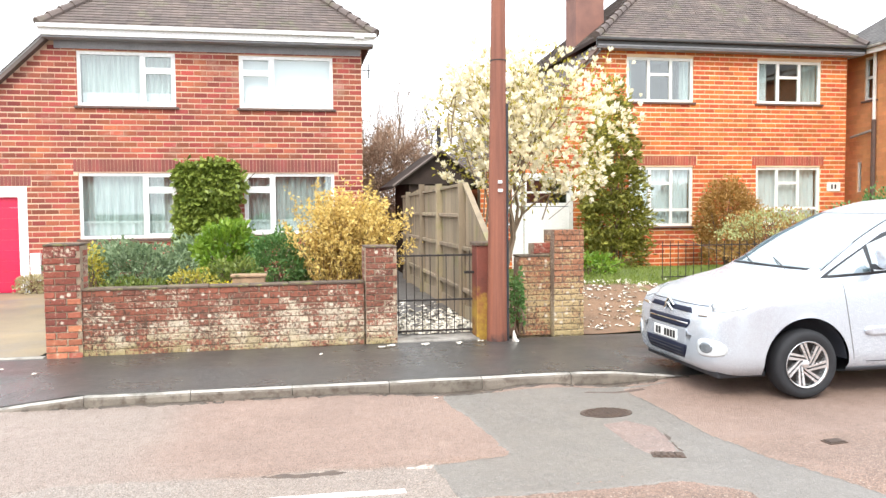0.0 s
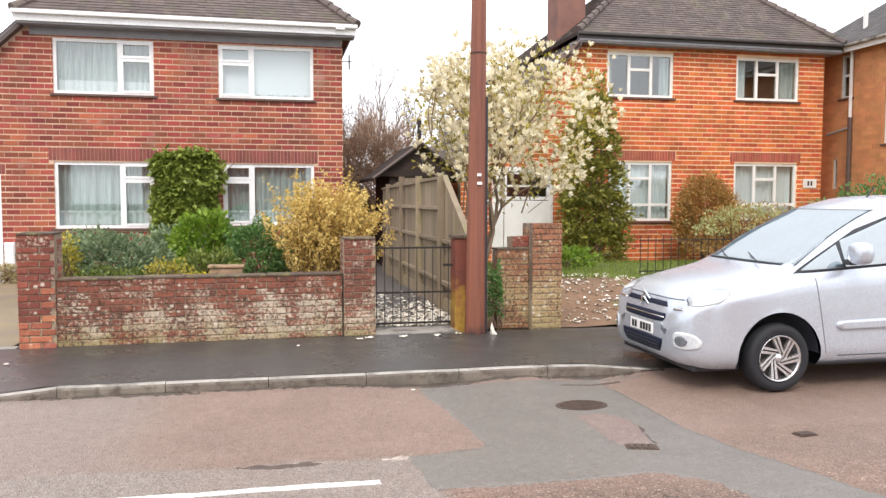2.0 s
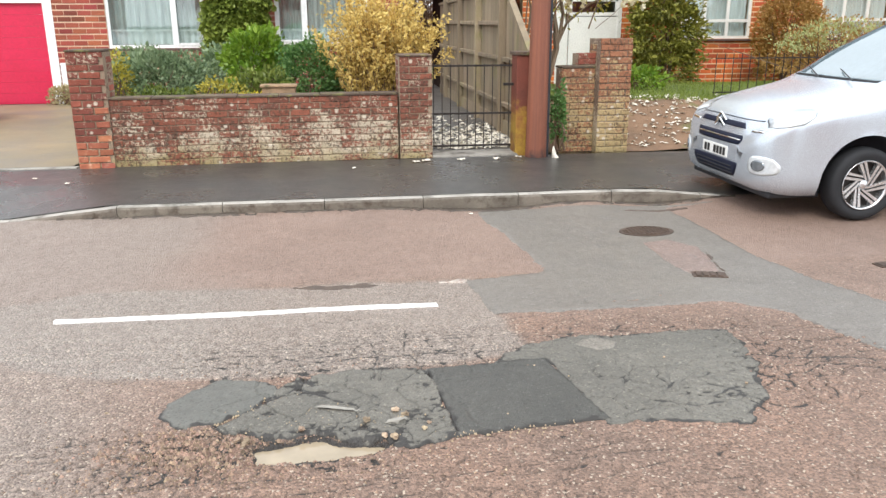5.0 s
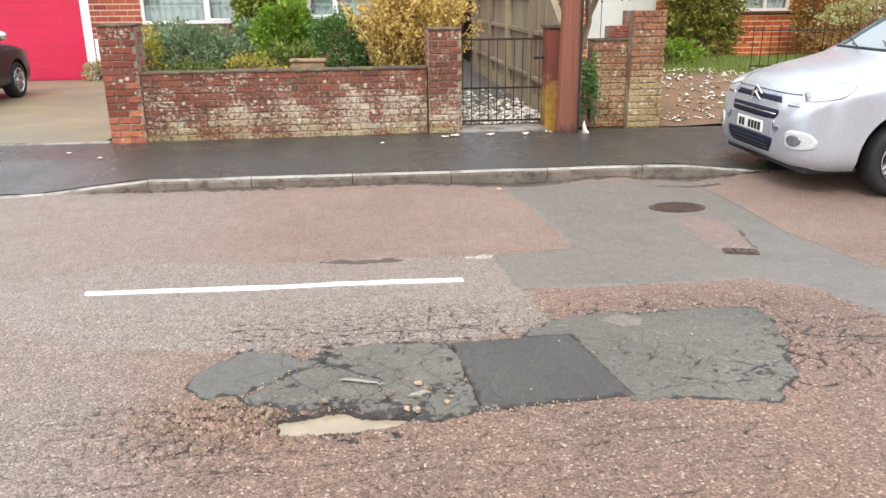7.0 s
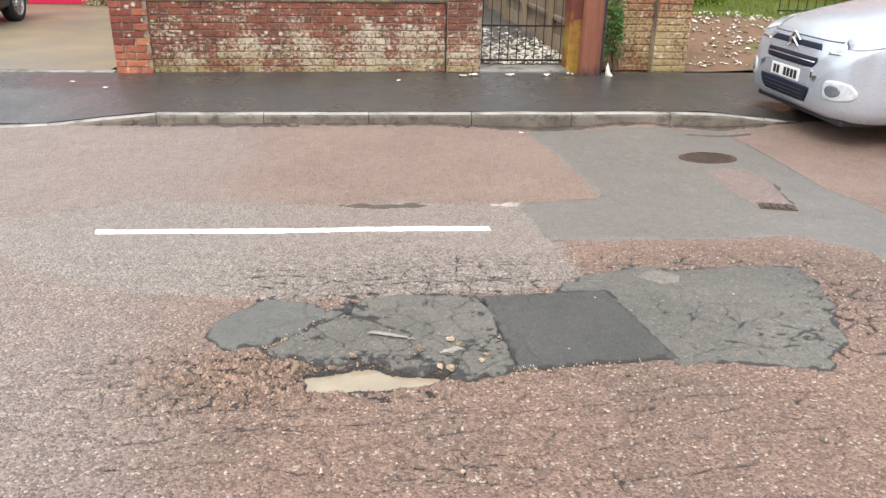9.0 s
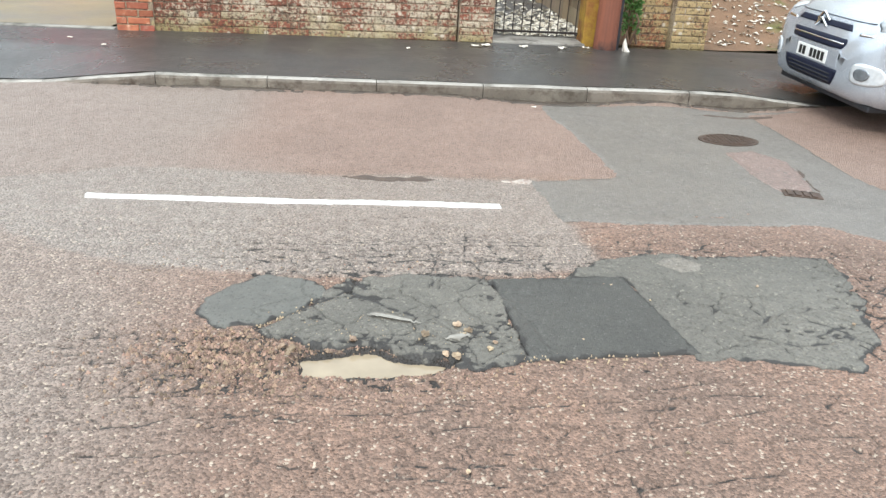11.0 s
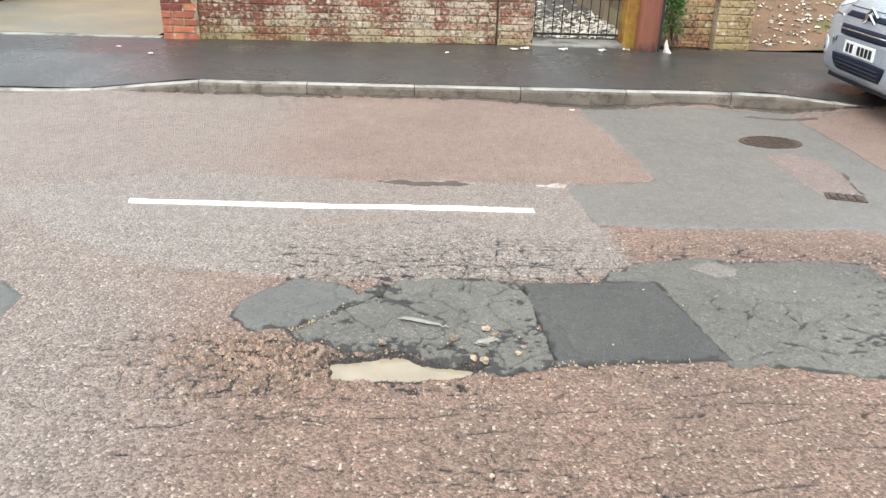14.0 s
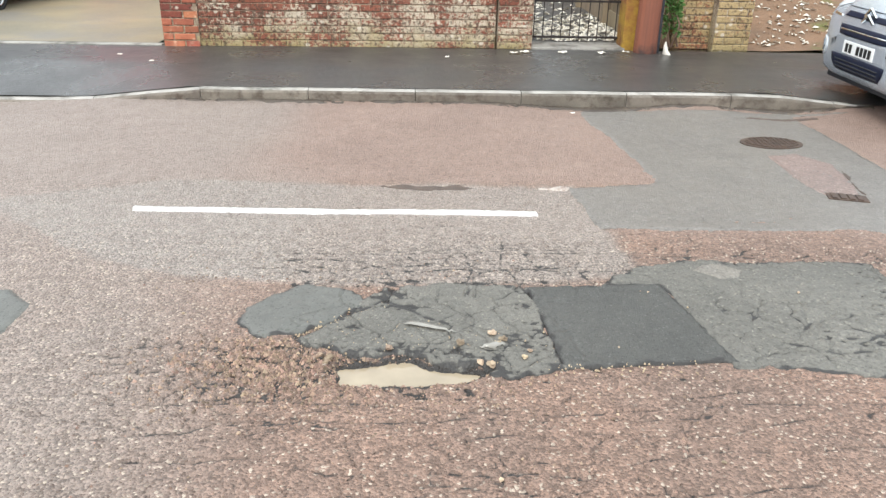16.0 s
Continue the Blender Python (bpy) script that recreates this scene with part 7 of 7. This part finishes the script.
def dark_hatchback():
    car = thing("car", (0, 0, 0), "dark hatchback parked on the drive facing the garage", "car", "parked cars")
    st = [(0.0, 0.34, 0.5, 0.55, 0.46, 0.62, 0.36), (0.06, 0.26, 0.68, 0.64, 0.62, 0.72, 0.46), (0.2, 0.2, 0.79, 0.76, 0.7, 0.82, 0.54), (0.6, 0.19, 0.845, 0.85, 0.75, 0.91, 0.6),
          (1.0, 0.19, 0.85, 0.9, 0.77, 0.99, 0.64), (1.4, 0.19, 0.85, 0.93, 0.78, 1.24, 0.6), (1.9, 0.19, 0.85, 0.95, 0.78, 1.44, 0.57), (2.6, 0.19, 0.85, 0.96, 0.78, 1.47, 0.57),
          (3.4, 0.22, 0.84, 0.97, 0.76, 1.4, 0.55), (3.8, 0.27, 0.8, 0.95, 0.7, 1.2, 0.5), (3.92, 0.35, 0.74, 0.85, 0.62, 0.95, 0.45)]
    hubs = [(0.8, 0.3), (3.3, 0.3)]
    body = car_body(st, hubs, 0.35, "body", M["car_dark"], car)
    bm = bmesh.new()
    bm.from_mesh(body.data)
    tree = BVHTree.FromBMesh(bm)
    bm.free()
    skin(tree, "windscreen", [(-0.68, 1.02), (0.68, 1.02), (0.54, 1.38), (-0.54, 1.38)], M["car_glass"], car, 'x', 0.008, 12, 8)
    for s in (-1, 1):
        for quadr in ([(1.35, 0.97), (2.2, 0.98), (2.15, 1.36), (1.85, 1.32)], [(2.28, 0.98), (3.2, 1.0), (3.0, 1.33), (2.26, 1.37)]):
            skin(tree, "side_window", quadr, M["car_glass"], car, 'y', 0.006, 8, 6, "", s)
        for hx, hz in hubs:
            part("arch_liner", lathe([(-s * 0.02, 0.348), (-s * 0.26, 0.348), (-s * 0.265, 0.01)], (hx, s * 0.83, hz), 32, (-16, 196)), M["plastic"], car, "", True)
            car_wheel(car, hx, s, 0.84, 0.3, 5, "alloy wheel with five twin spokes")
        mir = bmesh.new()
        bmesh.ops.create_uvsphere(mir, u_segments=14, v_segments=10, radius=1)
        for v in mir.verts:
            v.co = Vector((1.5 + v.co.x * 0.06, s * (0.95 + v.co.y * 0.1), 1.05 + v.co.z * 0.075))
        part("mirror", mir, M["alloy"], car, "pale door mirror", True)
    return car


dark = dark_hatchback()
dark.matrix_basis = pose(-6.52, 14.55, 0.08, 0, 0, -90)


# ---- planting ----
def plant(name, at, label, category, group=""):
    return thing(name, at, label, category, group)


def bush(name, rng, centre, radii, n, size, mat, label, stems=10, ground=0.3, low=-0.7, lump=0.25, up=0.3, aspect=0.6, category="shrub", twig="twig"):
    t = plant(name, (centre[0], centre[1], ground), label, category, "shrubs in the front gardens")
    lines = []
    c = Vector(centre)
    for k in range(stems):
        d = Vector((rng.gauss(0, 1) * radii[0], rng.gauss(0, 1) * radii[1], abs(rng.gauss(0.6, 0.5)) * radii[2])) * 0.55
        b = Vector((c.x + rng.gauss(0, 0.08), c.y + rng.gauss(0, 0.08), ground))
        mid = b.lerp(c + d, 0.5) + Vector((rng.gauss(0, 0.05), rng.gauss(0, 0.05), 0.05))
        lines.append([(b, 0.014), (mid, 0.01), (c + d, 0.004)])
    vs, fs = tubes(lines, 5)
    raw("branchwork", vs, fs, M[twig], t)["kind"] = "stuff"
    vs, fs = leaves(mound(rng, n, centre, radii, lump, 2.0, 0.35, low), size, rng, up, aspect)
    raw("foliage", vs, fs, M[mat], t)["kind"] = "stuff"
    return t


def grow(rng, p, d, length, r, depth, lines, tips, spread=0.6, lift=0.15, split=3):
    """A branch that forks; tips collects the twig ends and points along the last branches."""
    pts = [(p.copy(), r)]
    n = 5
    for i in range(n):
        d = (d + Vector((rng.gauss(0, 0.13), rng.gauss(0, 0.13), rng.gauss(0, 0.1) + lift * 0.2))).normalized()
        p = p + d * length / n
        pts.append((p.copy(), r * (1 - 0.5 * (i + 1) / n)))
        if depth <= 1:
            tips.append((p.copy(), d.copy()))
    lines.append(pts)
    if depth > 0:
        for k in range(split):
            s = (d + Vector((rng.gauss(0, spread), rng.gauss(0, spread), rng.gauss(0, spread * 0.7) + lift))).normalized()
            q = pts[rng.randrange(2, n + 1)][0] if k else p
            grow(rng, q.copy(), s, length * rng.uniform(0.6, 0.85), r * 0.55, depth - 1, lines, tips, spread, lift, split)


# magnolia behind the gate post
rng_m = random.Random(31)
mag = plant("magnolia_tree", (3.2, 11.6, 0.3), "magnolia tree covered in cream-white blossom", "tree")
lines, tips = [], []
for k, (dx, dy, dz) in enumerate(((0.16, 0.1, 1.0), (-0.25, 0.2, 1.0), (0.3, -0.1, 1.0), (0.15, 0.5, 1.1), (0.35, 0.45, 1.0), (0.4, 0.25, 0.9))):
    grow(rng_m, Vector((3.22 + 0.03 * k, 11.6, 0.3 if k < 3 else 0.7)), Vector((dx, dy, dz)).normalized(), 1.5, 0.04, 4, lines, tips, 0.5, 0.1, 3)


def in_crown(p):
    return ((p.x - 4.0) / 1.85) ** 2 + ((p.y - 11.9) / 1.6) ** 2 + ((p.z - 3.12) / 1.4) ** 2 < 1 + 0.5 * noise.noise(p * 1.4)


keep = [l for l in lines if (l[0][1] > 0.02 and in_crown(l[0][0])) or in_crown(l[-1][0]) or l[0][1] > 0.035]
vs, fs = tubes(keep, 6)
raw("trunk", vs, fs, M["bark"], mag, "forked grey-brown trunk and twigs", True)
spots = [q for q in tips if in_crown(q[0])]
vs, fs = [], []
rng_m.shuffle(spots)
cloud_pts = mound(rng_m, 820, (4.0, 11.8, 3.15), (1.8, 1.4, 1.3), 0.3, 1.8, 0.4)
for p, d in spots[:1350] + [c for c in cloud_pts if in_crown(c[0])]:
    # a cup of five petals
    up = (d + Vector((rng_m.gauss(0, 0.5), rng_m.gauss(0, 0.5), 0.7))).normalized()
    a = up.orthogonal().normalized()
    b = up.cross(a)
    s = rng_m.uniform(0.06, 0.125)
    for k in range(5):
        an = 1.257 * k + rng_m.random() * 0.5
        o = a * math.cos(an) + b * math.sin(an)
        w = up.cross(o)
        op = rng_m.uniform(0.4, 1.0)
        i = len(vs)
        vs += [p, p + o * s * 0.45 * op + up * s * 0.5 + w * s * 0.3, p + o * s * 0.75 * op + up * s * 0.95, p + o * s * 0.45 * op + up * s * 0.5 - w * s * 0.3]
        fs += [(i, i + 1, i + 2, i + 3)]
raw("blossom", vs, fs, M["petal"], mag, "cream-white cup-shaped flowers")["kind"] = "stuff"
fill = [c for c in mound(rng_m, 2600, (4.05, 12.1, 3.0), (1.75, 1.3, 1.3), 0.2, 1.8, 0.4) if in_crown(c[0])]
vs, fs = leaves(spots[1200:3000] + fill, 0.075, rng_m, 0.2, 0.5)
raw("young_foliage", vs, fs, M["golden_leaf"], mag, "small brown-green young leaves")["kind"] = "stuff"

# dense evergreen against the orange house
ev = plant("evergreen_shrub", (7.55, 16.9, 0.1), "tall dense dark evergreen climbing the house corner", "shrub", "shrubs in the front gardens")
rng_e = random.Random(33)
vs, fs = tubes([[(Vector((7.5 + 0.1 * k, 17.0, 0.0)), 0.05), (Vector((7.45 + 0.15 * k, 16.95, 2.0)), 0.03), (Vector((7.5 + 0.1 * k, 17.0, 3.6)), 0.012)] for k in range(3)], 6)
raw("branchwork", vs, fs, M["bark"], ev)["kind"] = "stuff"
pts = []
for z, rx, nn in ((0.7, 0.85, 2400), (1.4, 0.88, 2600), (2.2, 0.8, 2400), (3.0, 0.64, 1800), (3.7, 0.44, 1000), (4.1, 0.24, 350)):
    pts += mound(rng_e, nn, (7.5 + rng_e.uniform(-0.08, 0.08), 16.9, z), (rx, 0.55, 0.65), 0.3, 2.2, 0.5)
vs, fs = leaves(pts, 0.12, rng_e, 0.2, 0.5)
raw("foliage", vs, fs, M["evergreen"], ev)["kind"] = "stuff"

# ivy between the windows of the red house
iv = plant("wall_ivy", (-1.8, 17.1, 0.3), "thick green ivy climbing the brick between two windows", "climber", "shrubs in the front gardens")
rng_i = random.Random(35)
vs, fs = tubes([[(Vector((-1.9 + rng_i.gauss(0, 0.15), 17.22, 0.2)), 0.03), (Vector((-1.8 + rng_i.gauss(0, 0.3), 17.22, 1.4)), 0.02), (Vector((-1.8 + rng_i.gauss(0, 0.4), 17.24, 2.6)), 0.008)] for k in range(8)], 5)
raw("branchwork", vs, fs, M["bark"], iv)["kind"] = "stuff"
pts = []
for k in range(120):
    z = 0.45 + 2.2 * (k + rng_i.random()) / 120
    half = 0.53 - 0.12 * max(0, z - 2.3) + 0.04 * math.sin(z * 6.0)
    x = -1.81 + rng_i.uniform(-half, half)
    f = rng_i.uniform(0.1, 0.24)
    pts += mound(rng_i, int(1800 * f), (x, 17.13 - rng_i.uniform(0, 0.14), z), (f, f * 0.7, f * 1.1), 0.4, 3, 0.5)
pts = [q for q in pts if q[0].y < 17.27]
vs, fs = leaves(pts, 0.125, rng_i, -0.7, 0.7)
raw("foliage", vs, fs, M["ivy"], iv)["kind"] = "stuff"

rng_b = random.Random(37)
# forsythia: arching stems with flowers along them
fo = plant("forsythia_bush", (0.78, 9.9, 0.4), "forsythia bush in full yellow flower behind the wall", "shrub", "shrubs in the front gardens")
lines, fl = [], []
for k in range(285):
    b = Vector((0.72 + rng_b.gauss(0, 0.16), 9.95 + rng_b.gauss(0, 0.14), 0.42))
    an = rng_b.uniform(0, 6.28)
    reach = rng_b.uniform(0.12, 0.82)
    h = rng_b.uniform(1.15, 1.95) * (1 - 0.22 * reach) if k < 240 else rng_b.uniform(1.7, 2.15) * (1 - 0.15 * reach)
    line = []
    for i in range(7):
        f = i / 6
        line.append((b + Vector((math.cos(an) * reach * f ** 1.4, math.sin(an) * reach * 0.8 * f ** 1.4, h * (f - 0.12 * f * f))) + Vector((rng_b.gauss(0, 0.015), rng_b.gauss(0, 0.015), 0)), 0.008 * (1.05 - f)))
    lines.append(line)
    for i in range(1, 6):
        for q in range(16):
            if i < 2 and q % 3:
                continue
            p = line[i][0].lerp(line[i + 1][0], rng_b.random())
            fl.append((p + Vector((rng_b.gauss(0, 0.025), rng_b.gauss(0, 0.025), rng_b.gauss(0, 0.02))), Vector((rng_b.gauss(0, 1), rng_b.gauss(0, 1), rng_b.gauss(0, 1))).normalized()))
vs, fs = tubes(lines, 4)
raw("branchwork", vs, fs, M["twig"], fo)["kind"] = "stuff"
vs, fs = leaves(fl, 0.05, rng_b, 0.1, 0.6)
raw("blossom", vs, fs, M["forsythia"], fo, "dense small yellow flowers")["kind"] = "stuff"

bush("hedge_shrub", rng_b, (-2.02, 10.0, 0.95), (0.66, 0.5, 0.42), 4200, 0.06, "shrub_teal", "low rounded blue-green shrub behind the wall", ground=0.45)
bush("hedge_shrub", rng_b, (-1.3, 12.6, 0.85), (0.9, 0.7, 0.55), 2600, 0.09, "shrub_teal", "blue-green shrub below the window", ground=0.35)
bush("hedge_shrub", rng_b, (-3.0, 13.5, 0.7), (0.9, 0.8, 0.5), 2200, 0.09, "shrub_teal", "blue-green shrub below the window", ground=0.3)
bush("leafy_shrub", rng_b, (-0.95, 11.0, 1.12), (0.42, 0.4, 0.52), 2300, 0.085, "ivy_bright", "bright green shrub in new leaf", ground=0.4, up=0.5)
bush("rounded_shrub", rng_b, (-0.2, 10.5, 0.98), (0.44, 0.42, 0.5), 3800, 0.055, "shrub_green", "dense rounded green shrub", ground=0.45)
bush("rounded_shrub", rng_b, (0.3, 10.9, 0.8), (0.4, 0.4, 0.4), 2200, 0.06, "shrub_green", "dense rounded green shrub", ground=0.42)
bush("rounded_shrub", rng_b, (-1.85, 9.35, 0.72), (0.5, 0.2, 0.22), 1500, 0.05, "shrub_olive", "low olive-green shrub along the wall", ground=0.48)
bush("rounded_shrub", rng_b, (-0.75, 9.9, 0.82), (0.4, 0.3, 0.3), 1500, 0.06, "shrub_olive", "low olive-green shrub along the wall", ground=0.48)
bush("low_shrub", rng_b, (-5.42, 16.9, 0.2), (0.26, 0.2, 0.24), 500, 0.07, "buff_leaf", "pale scrubby plant at the foot of the garage wall", ground=0.03, stems=8)
bush("yellow_flowers", rng_b, (-1.2, 9.25, 0.82), (0.3, 0.2, 0.24), 620, 0.045, "golden_leaf", "clump of small yellow flowers behind the wall", ground=0.5, category="flowers", stems=16)
bush("yellow_flowers", rng_b, (-0.85, 9.12, 0.74), (0.2, 0.14, 0.14), 380, 0.04, "yellow", "clump of small yellow flowers behind the wall", ground=0.5, category="flowers", stems=12)
bush("golden_shrub", rng_b, (-2.42, 9.6, 0.95), (0.16, 0.2, 0.4), 700, 0.05, "golden_leaf", "small golden-leaved shrub beside the pier", ground=0.45)
trough = thing("stone_trough", (-0.54, 9.5, 0.5), "weathered buff stone trough among the shrubs", "planter")
bm = box(-0.74, -0.34, 9.4, 9.62, 0.5, 0.92, 0.02)
part("body", bm, M["trough"], trough)
part("rim", box(-0.76, -0.32, 9.38, 9.64, 0.92, 0.95, 0.012), M["trough"], trough)
bush("coppery_shrub", rng_b, (10.4, 16.7, 1.25), (0.78, 0.6, 1.2), 8000, 0.075, "brown_leaf", "bare coppery-brown shrub before the orange house", ground=0.2, stems=24, lump=0.15)
bush("budding_shrub", rng_b, (8.9, 12.6, 1.05), (1.35, 0.7, 0.6), 2600, 0.06, "brown_leaf", "twiggy brown shrub budding by the railings", ground=0.4, stems=60)
bush("budding_shrub", rng_b, (8.7, 12.3, 1.35), (1.25, 0.5, 0.3), 1700, 0.055, "bud_green", "yellow-green budding twigs of a shrub", ground=0.4, stems=40)
bush("garden_hedge", rng_b, (12.3, 13.2, 1.25), (1.6, 0.8, 0.95), 4500, 0.08, "shrub_green", "grey-green garden hedge beyond the parked car", ground=0.2)
bush("low_shrub", rng_b, (2.7, 8.58, 0.58), (0.085, 0.05, 0.38), 480, 0.055, "shrub_green", "green sprig between the pole and the wall", stems=5, ground=0.2)
bush("low_shrub", rng_b, (5.2, 12.4, 0.7), (0.45, 0.35, 0.22), 700, 0.08, "ivy_bright", "low clump of leaves on the lawn edge", ground=0.5)

# grass and fallen petals
vs, fs = [], []
rng_g = random.Random(41)
for k in range(16000):
    x, y = rng_g.uniform(3.4, 12), 10.4 + abs(rng_g.gauss(0, 2.2))
    z = float(lawn_z(np.array([x]), np.array([y]))[0])
    h, an = rng_g.uniform(0.03, 0.09), rng_g.uniform(0, 6.28)
    dx, dy = 0.006 * math.cos(an), 0.006 * math.sin(an)
    b = len(vs)
    vs += [(x - dx, y - dy, z - 0.01), (x + dx, y + dy, z - 0.01), (x + rng_g.gauss(0, 0.03), y + rng_g.gauss(0, 0.03), z + h)]
    fs.append((b, b + 1, b + 2))
tagged(raw("grass", vs, fs, M["grass"]), "rough spring grass of the lawn", "grass", kind="stuff")


def strewn(name, rng, n, area, zfun, size, label):
    vs, fs = [], []
    for k in range(n):
        x, y = area(rng)
        z = zfun(x, y) + 0.008
        an, s = rng.uniform(0, 6.28), size * rng.uniform(0.6, 1.3)
        ca, sa = math.cos(an) * s, math.sin(an) * s
        b = len(vs)
        l1, l2 = rng.uniform(0, 0.03), rng.uniform(0, 0.03)
        vs += [(x - ca, y - sa, z), (x - sa * 0.5, y + ca * 0.5, z + l1), (x + ca, y + sa, z + 0.004), (x + sa * 0.5, y - ca * 0.5, z + l2)]
        fs += [(b, b + 1, b + 2), (b, b + 2, b + 3)]
    tagged(raw(name, vs, fs, M["fallen"]), label, "petals", kind="stuff")


strewn("fallen_petals", rng_g, 760, lambda r: (r.uniform(1.3, 2.4), 9.05 + abs(r.gauss(0, 1.3))), lambda x, y: 0.17, 0.045, "white magnolia petals strewn over the path")
strewn("fallen_petals", rng_g, 420, lambda r: (3.75 + abs(r.gauss(0, 1.5)), r.uniform(8.95, 11.2)), lambda x, y: float(lawn_z(np.array([x]), np.array([y]))[0]), 0.04, "white magnolia petals strewn over the bank")

# railings by the bank
rail = thing("iron_railings", (6.3, 11.0, 0.5), "rusty dark iron railings at the lawn's edge", "railings")
for z in (0.62, 1.12):
    part("rail", box(5.8, 8.4, 10.993, 11.007, z, z + 0.016), M["iron"], rail)
for k in range(20):
    x = 5.82 + 0.135 * k
    part("bar", rod((x, 11.0, 0.4), (x, 11.0, 1.2), 0.0065, 6), M["iron"], rail)

# dark shed beyond the fence, and bare trees behind the gardens
shed = thing("garden_shed", (3.3, 18.0, 0.1), "dark tarred garden shed with pitched roof", "shed")
part("wall", box(2.6, 4.0, 17.0, 19.5, 0.1, 2.35), M["tar"], shed)
for sgn in (-1, 1):
    bm = bmesh.new()
    x = 3.3 + sgn * 1.1
    pr = [(3.3, 3.08), (x, 2.27), (x, 2.2), (3.3, 3.0)]
    a = [bm.verts.new((px, 16.75, pz)) for px, pz in pr]
    b = [bm.verts.new((px, 19.7, pz)) for px, pz in pr]
    bm.faces.new(a)
    bm.faces.new(b[::-1])
    for i in range(4):
        j = (i + 1) % 4
        bm.faces.new((a[i], a[j], b[j], b[i]))
    bmesh.ops.recalc_face_normals(bm, faces=bm.faces)
    part("roof", bm, M["tar"], shed)
    part("bargeboard", rod((x, 16.74, 2.25), (3.3, 16.74, 3.06), 0.03, 4), M["tile"], shed)
bm = bmesh.new()
a = [bm.verts.new(p) for p in ((2.35, 16.9, 2.3), (4.25, 16.9, 2.3), (3.3, 16.9, 3.0))]
bm.faces.new(a)
part("gable", bm, M["tar"], shed)
part("flue", rod((3.35, 17.3, 2.9), (3.35, 17.3, 3.65), 0.05, 8), M["iron"], shed)

rng_t = random.Random(51)
for x, y, h, n in ((2.6, 33, 1.55, 4), (4.8, 36, 1.5, 4), (7.0, 34, 1.35, 4), (0.5, 40, 1.6, 4)):
    t = plant("bare_tree", (x, y, 0), "leafless brown tree behind the gardens", "tree", "bare trees")
    lines, tips = [], []
    grow(rng_t, Vector((x, y, 0)), Vector((0, 0, 1)), h * 1.6, 0.16, n + 1, lines, tips, 0.55, 0.2, 4)
    big = [l for l in lines if l[0][1] > 0.02]
    vs, fs = tubes(big, 5)
    raw("trunk", vs, fs, M["bark"], t)
    small = [l for l in lines if l[0][1] <= 0.02]
    vs, fs = tubes([[(p, max(r, 0.006)) for p, r in l] for l in small], 3)
    raw("twig_mass", vs, fs, M["twig"], t)["kind"] = "stuff"
bush("bare_thicket", rng_t, (3.3, 26, 2.3), (1.5, 1.2, 2.3), 26000, 0.15, "haze_twig", "brown leafless thicket behind the shed", ground=0.0, stems=90, lump=0.3, aspect=0.09)
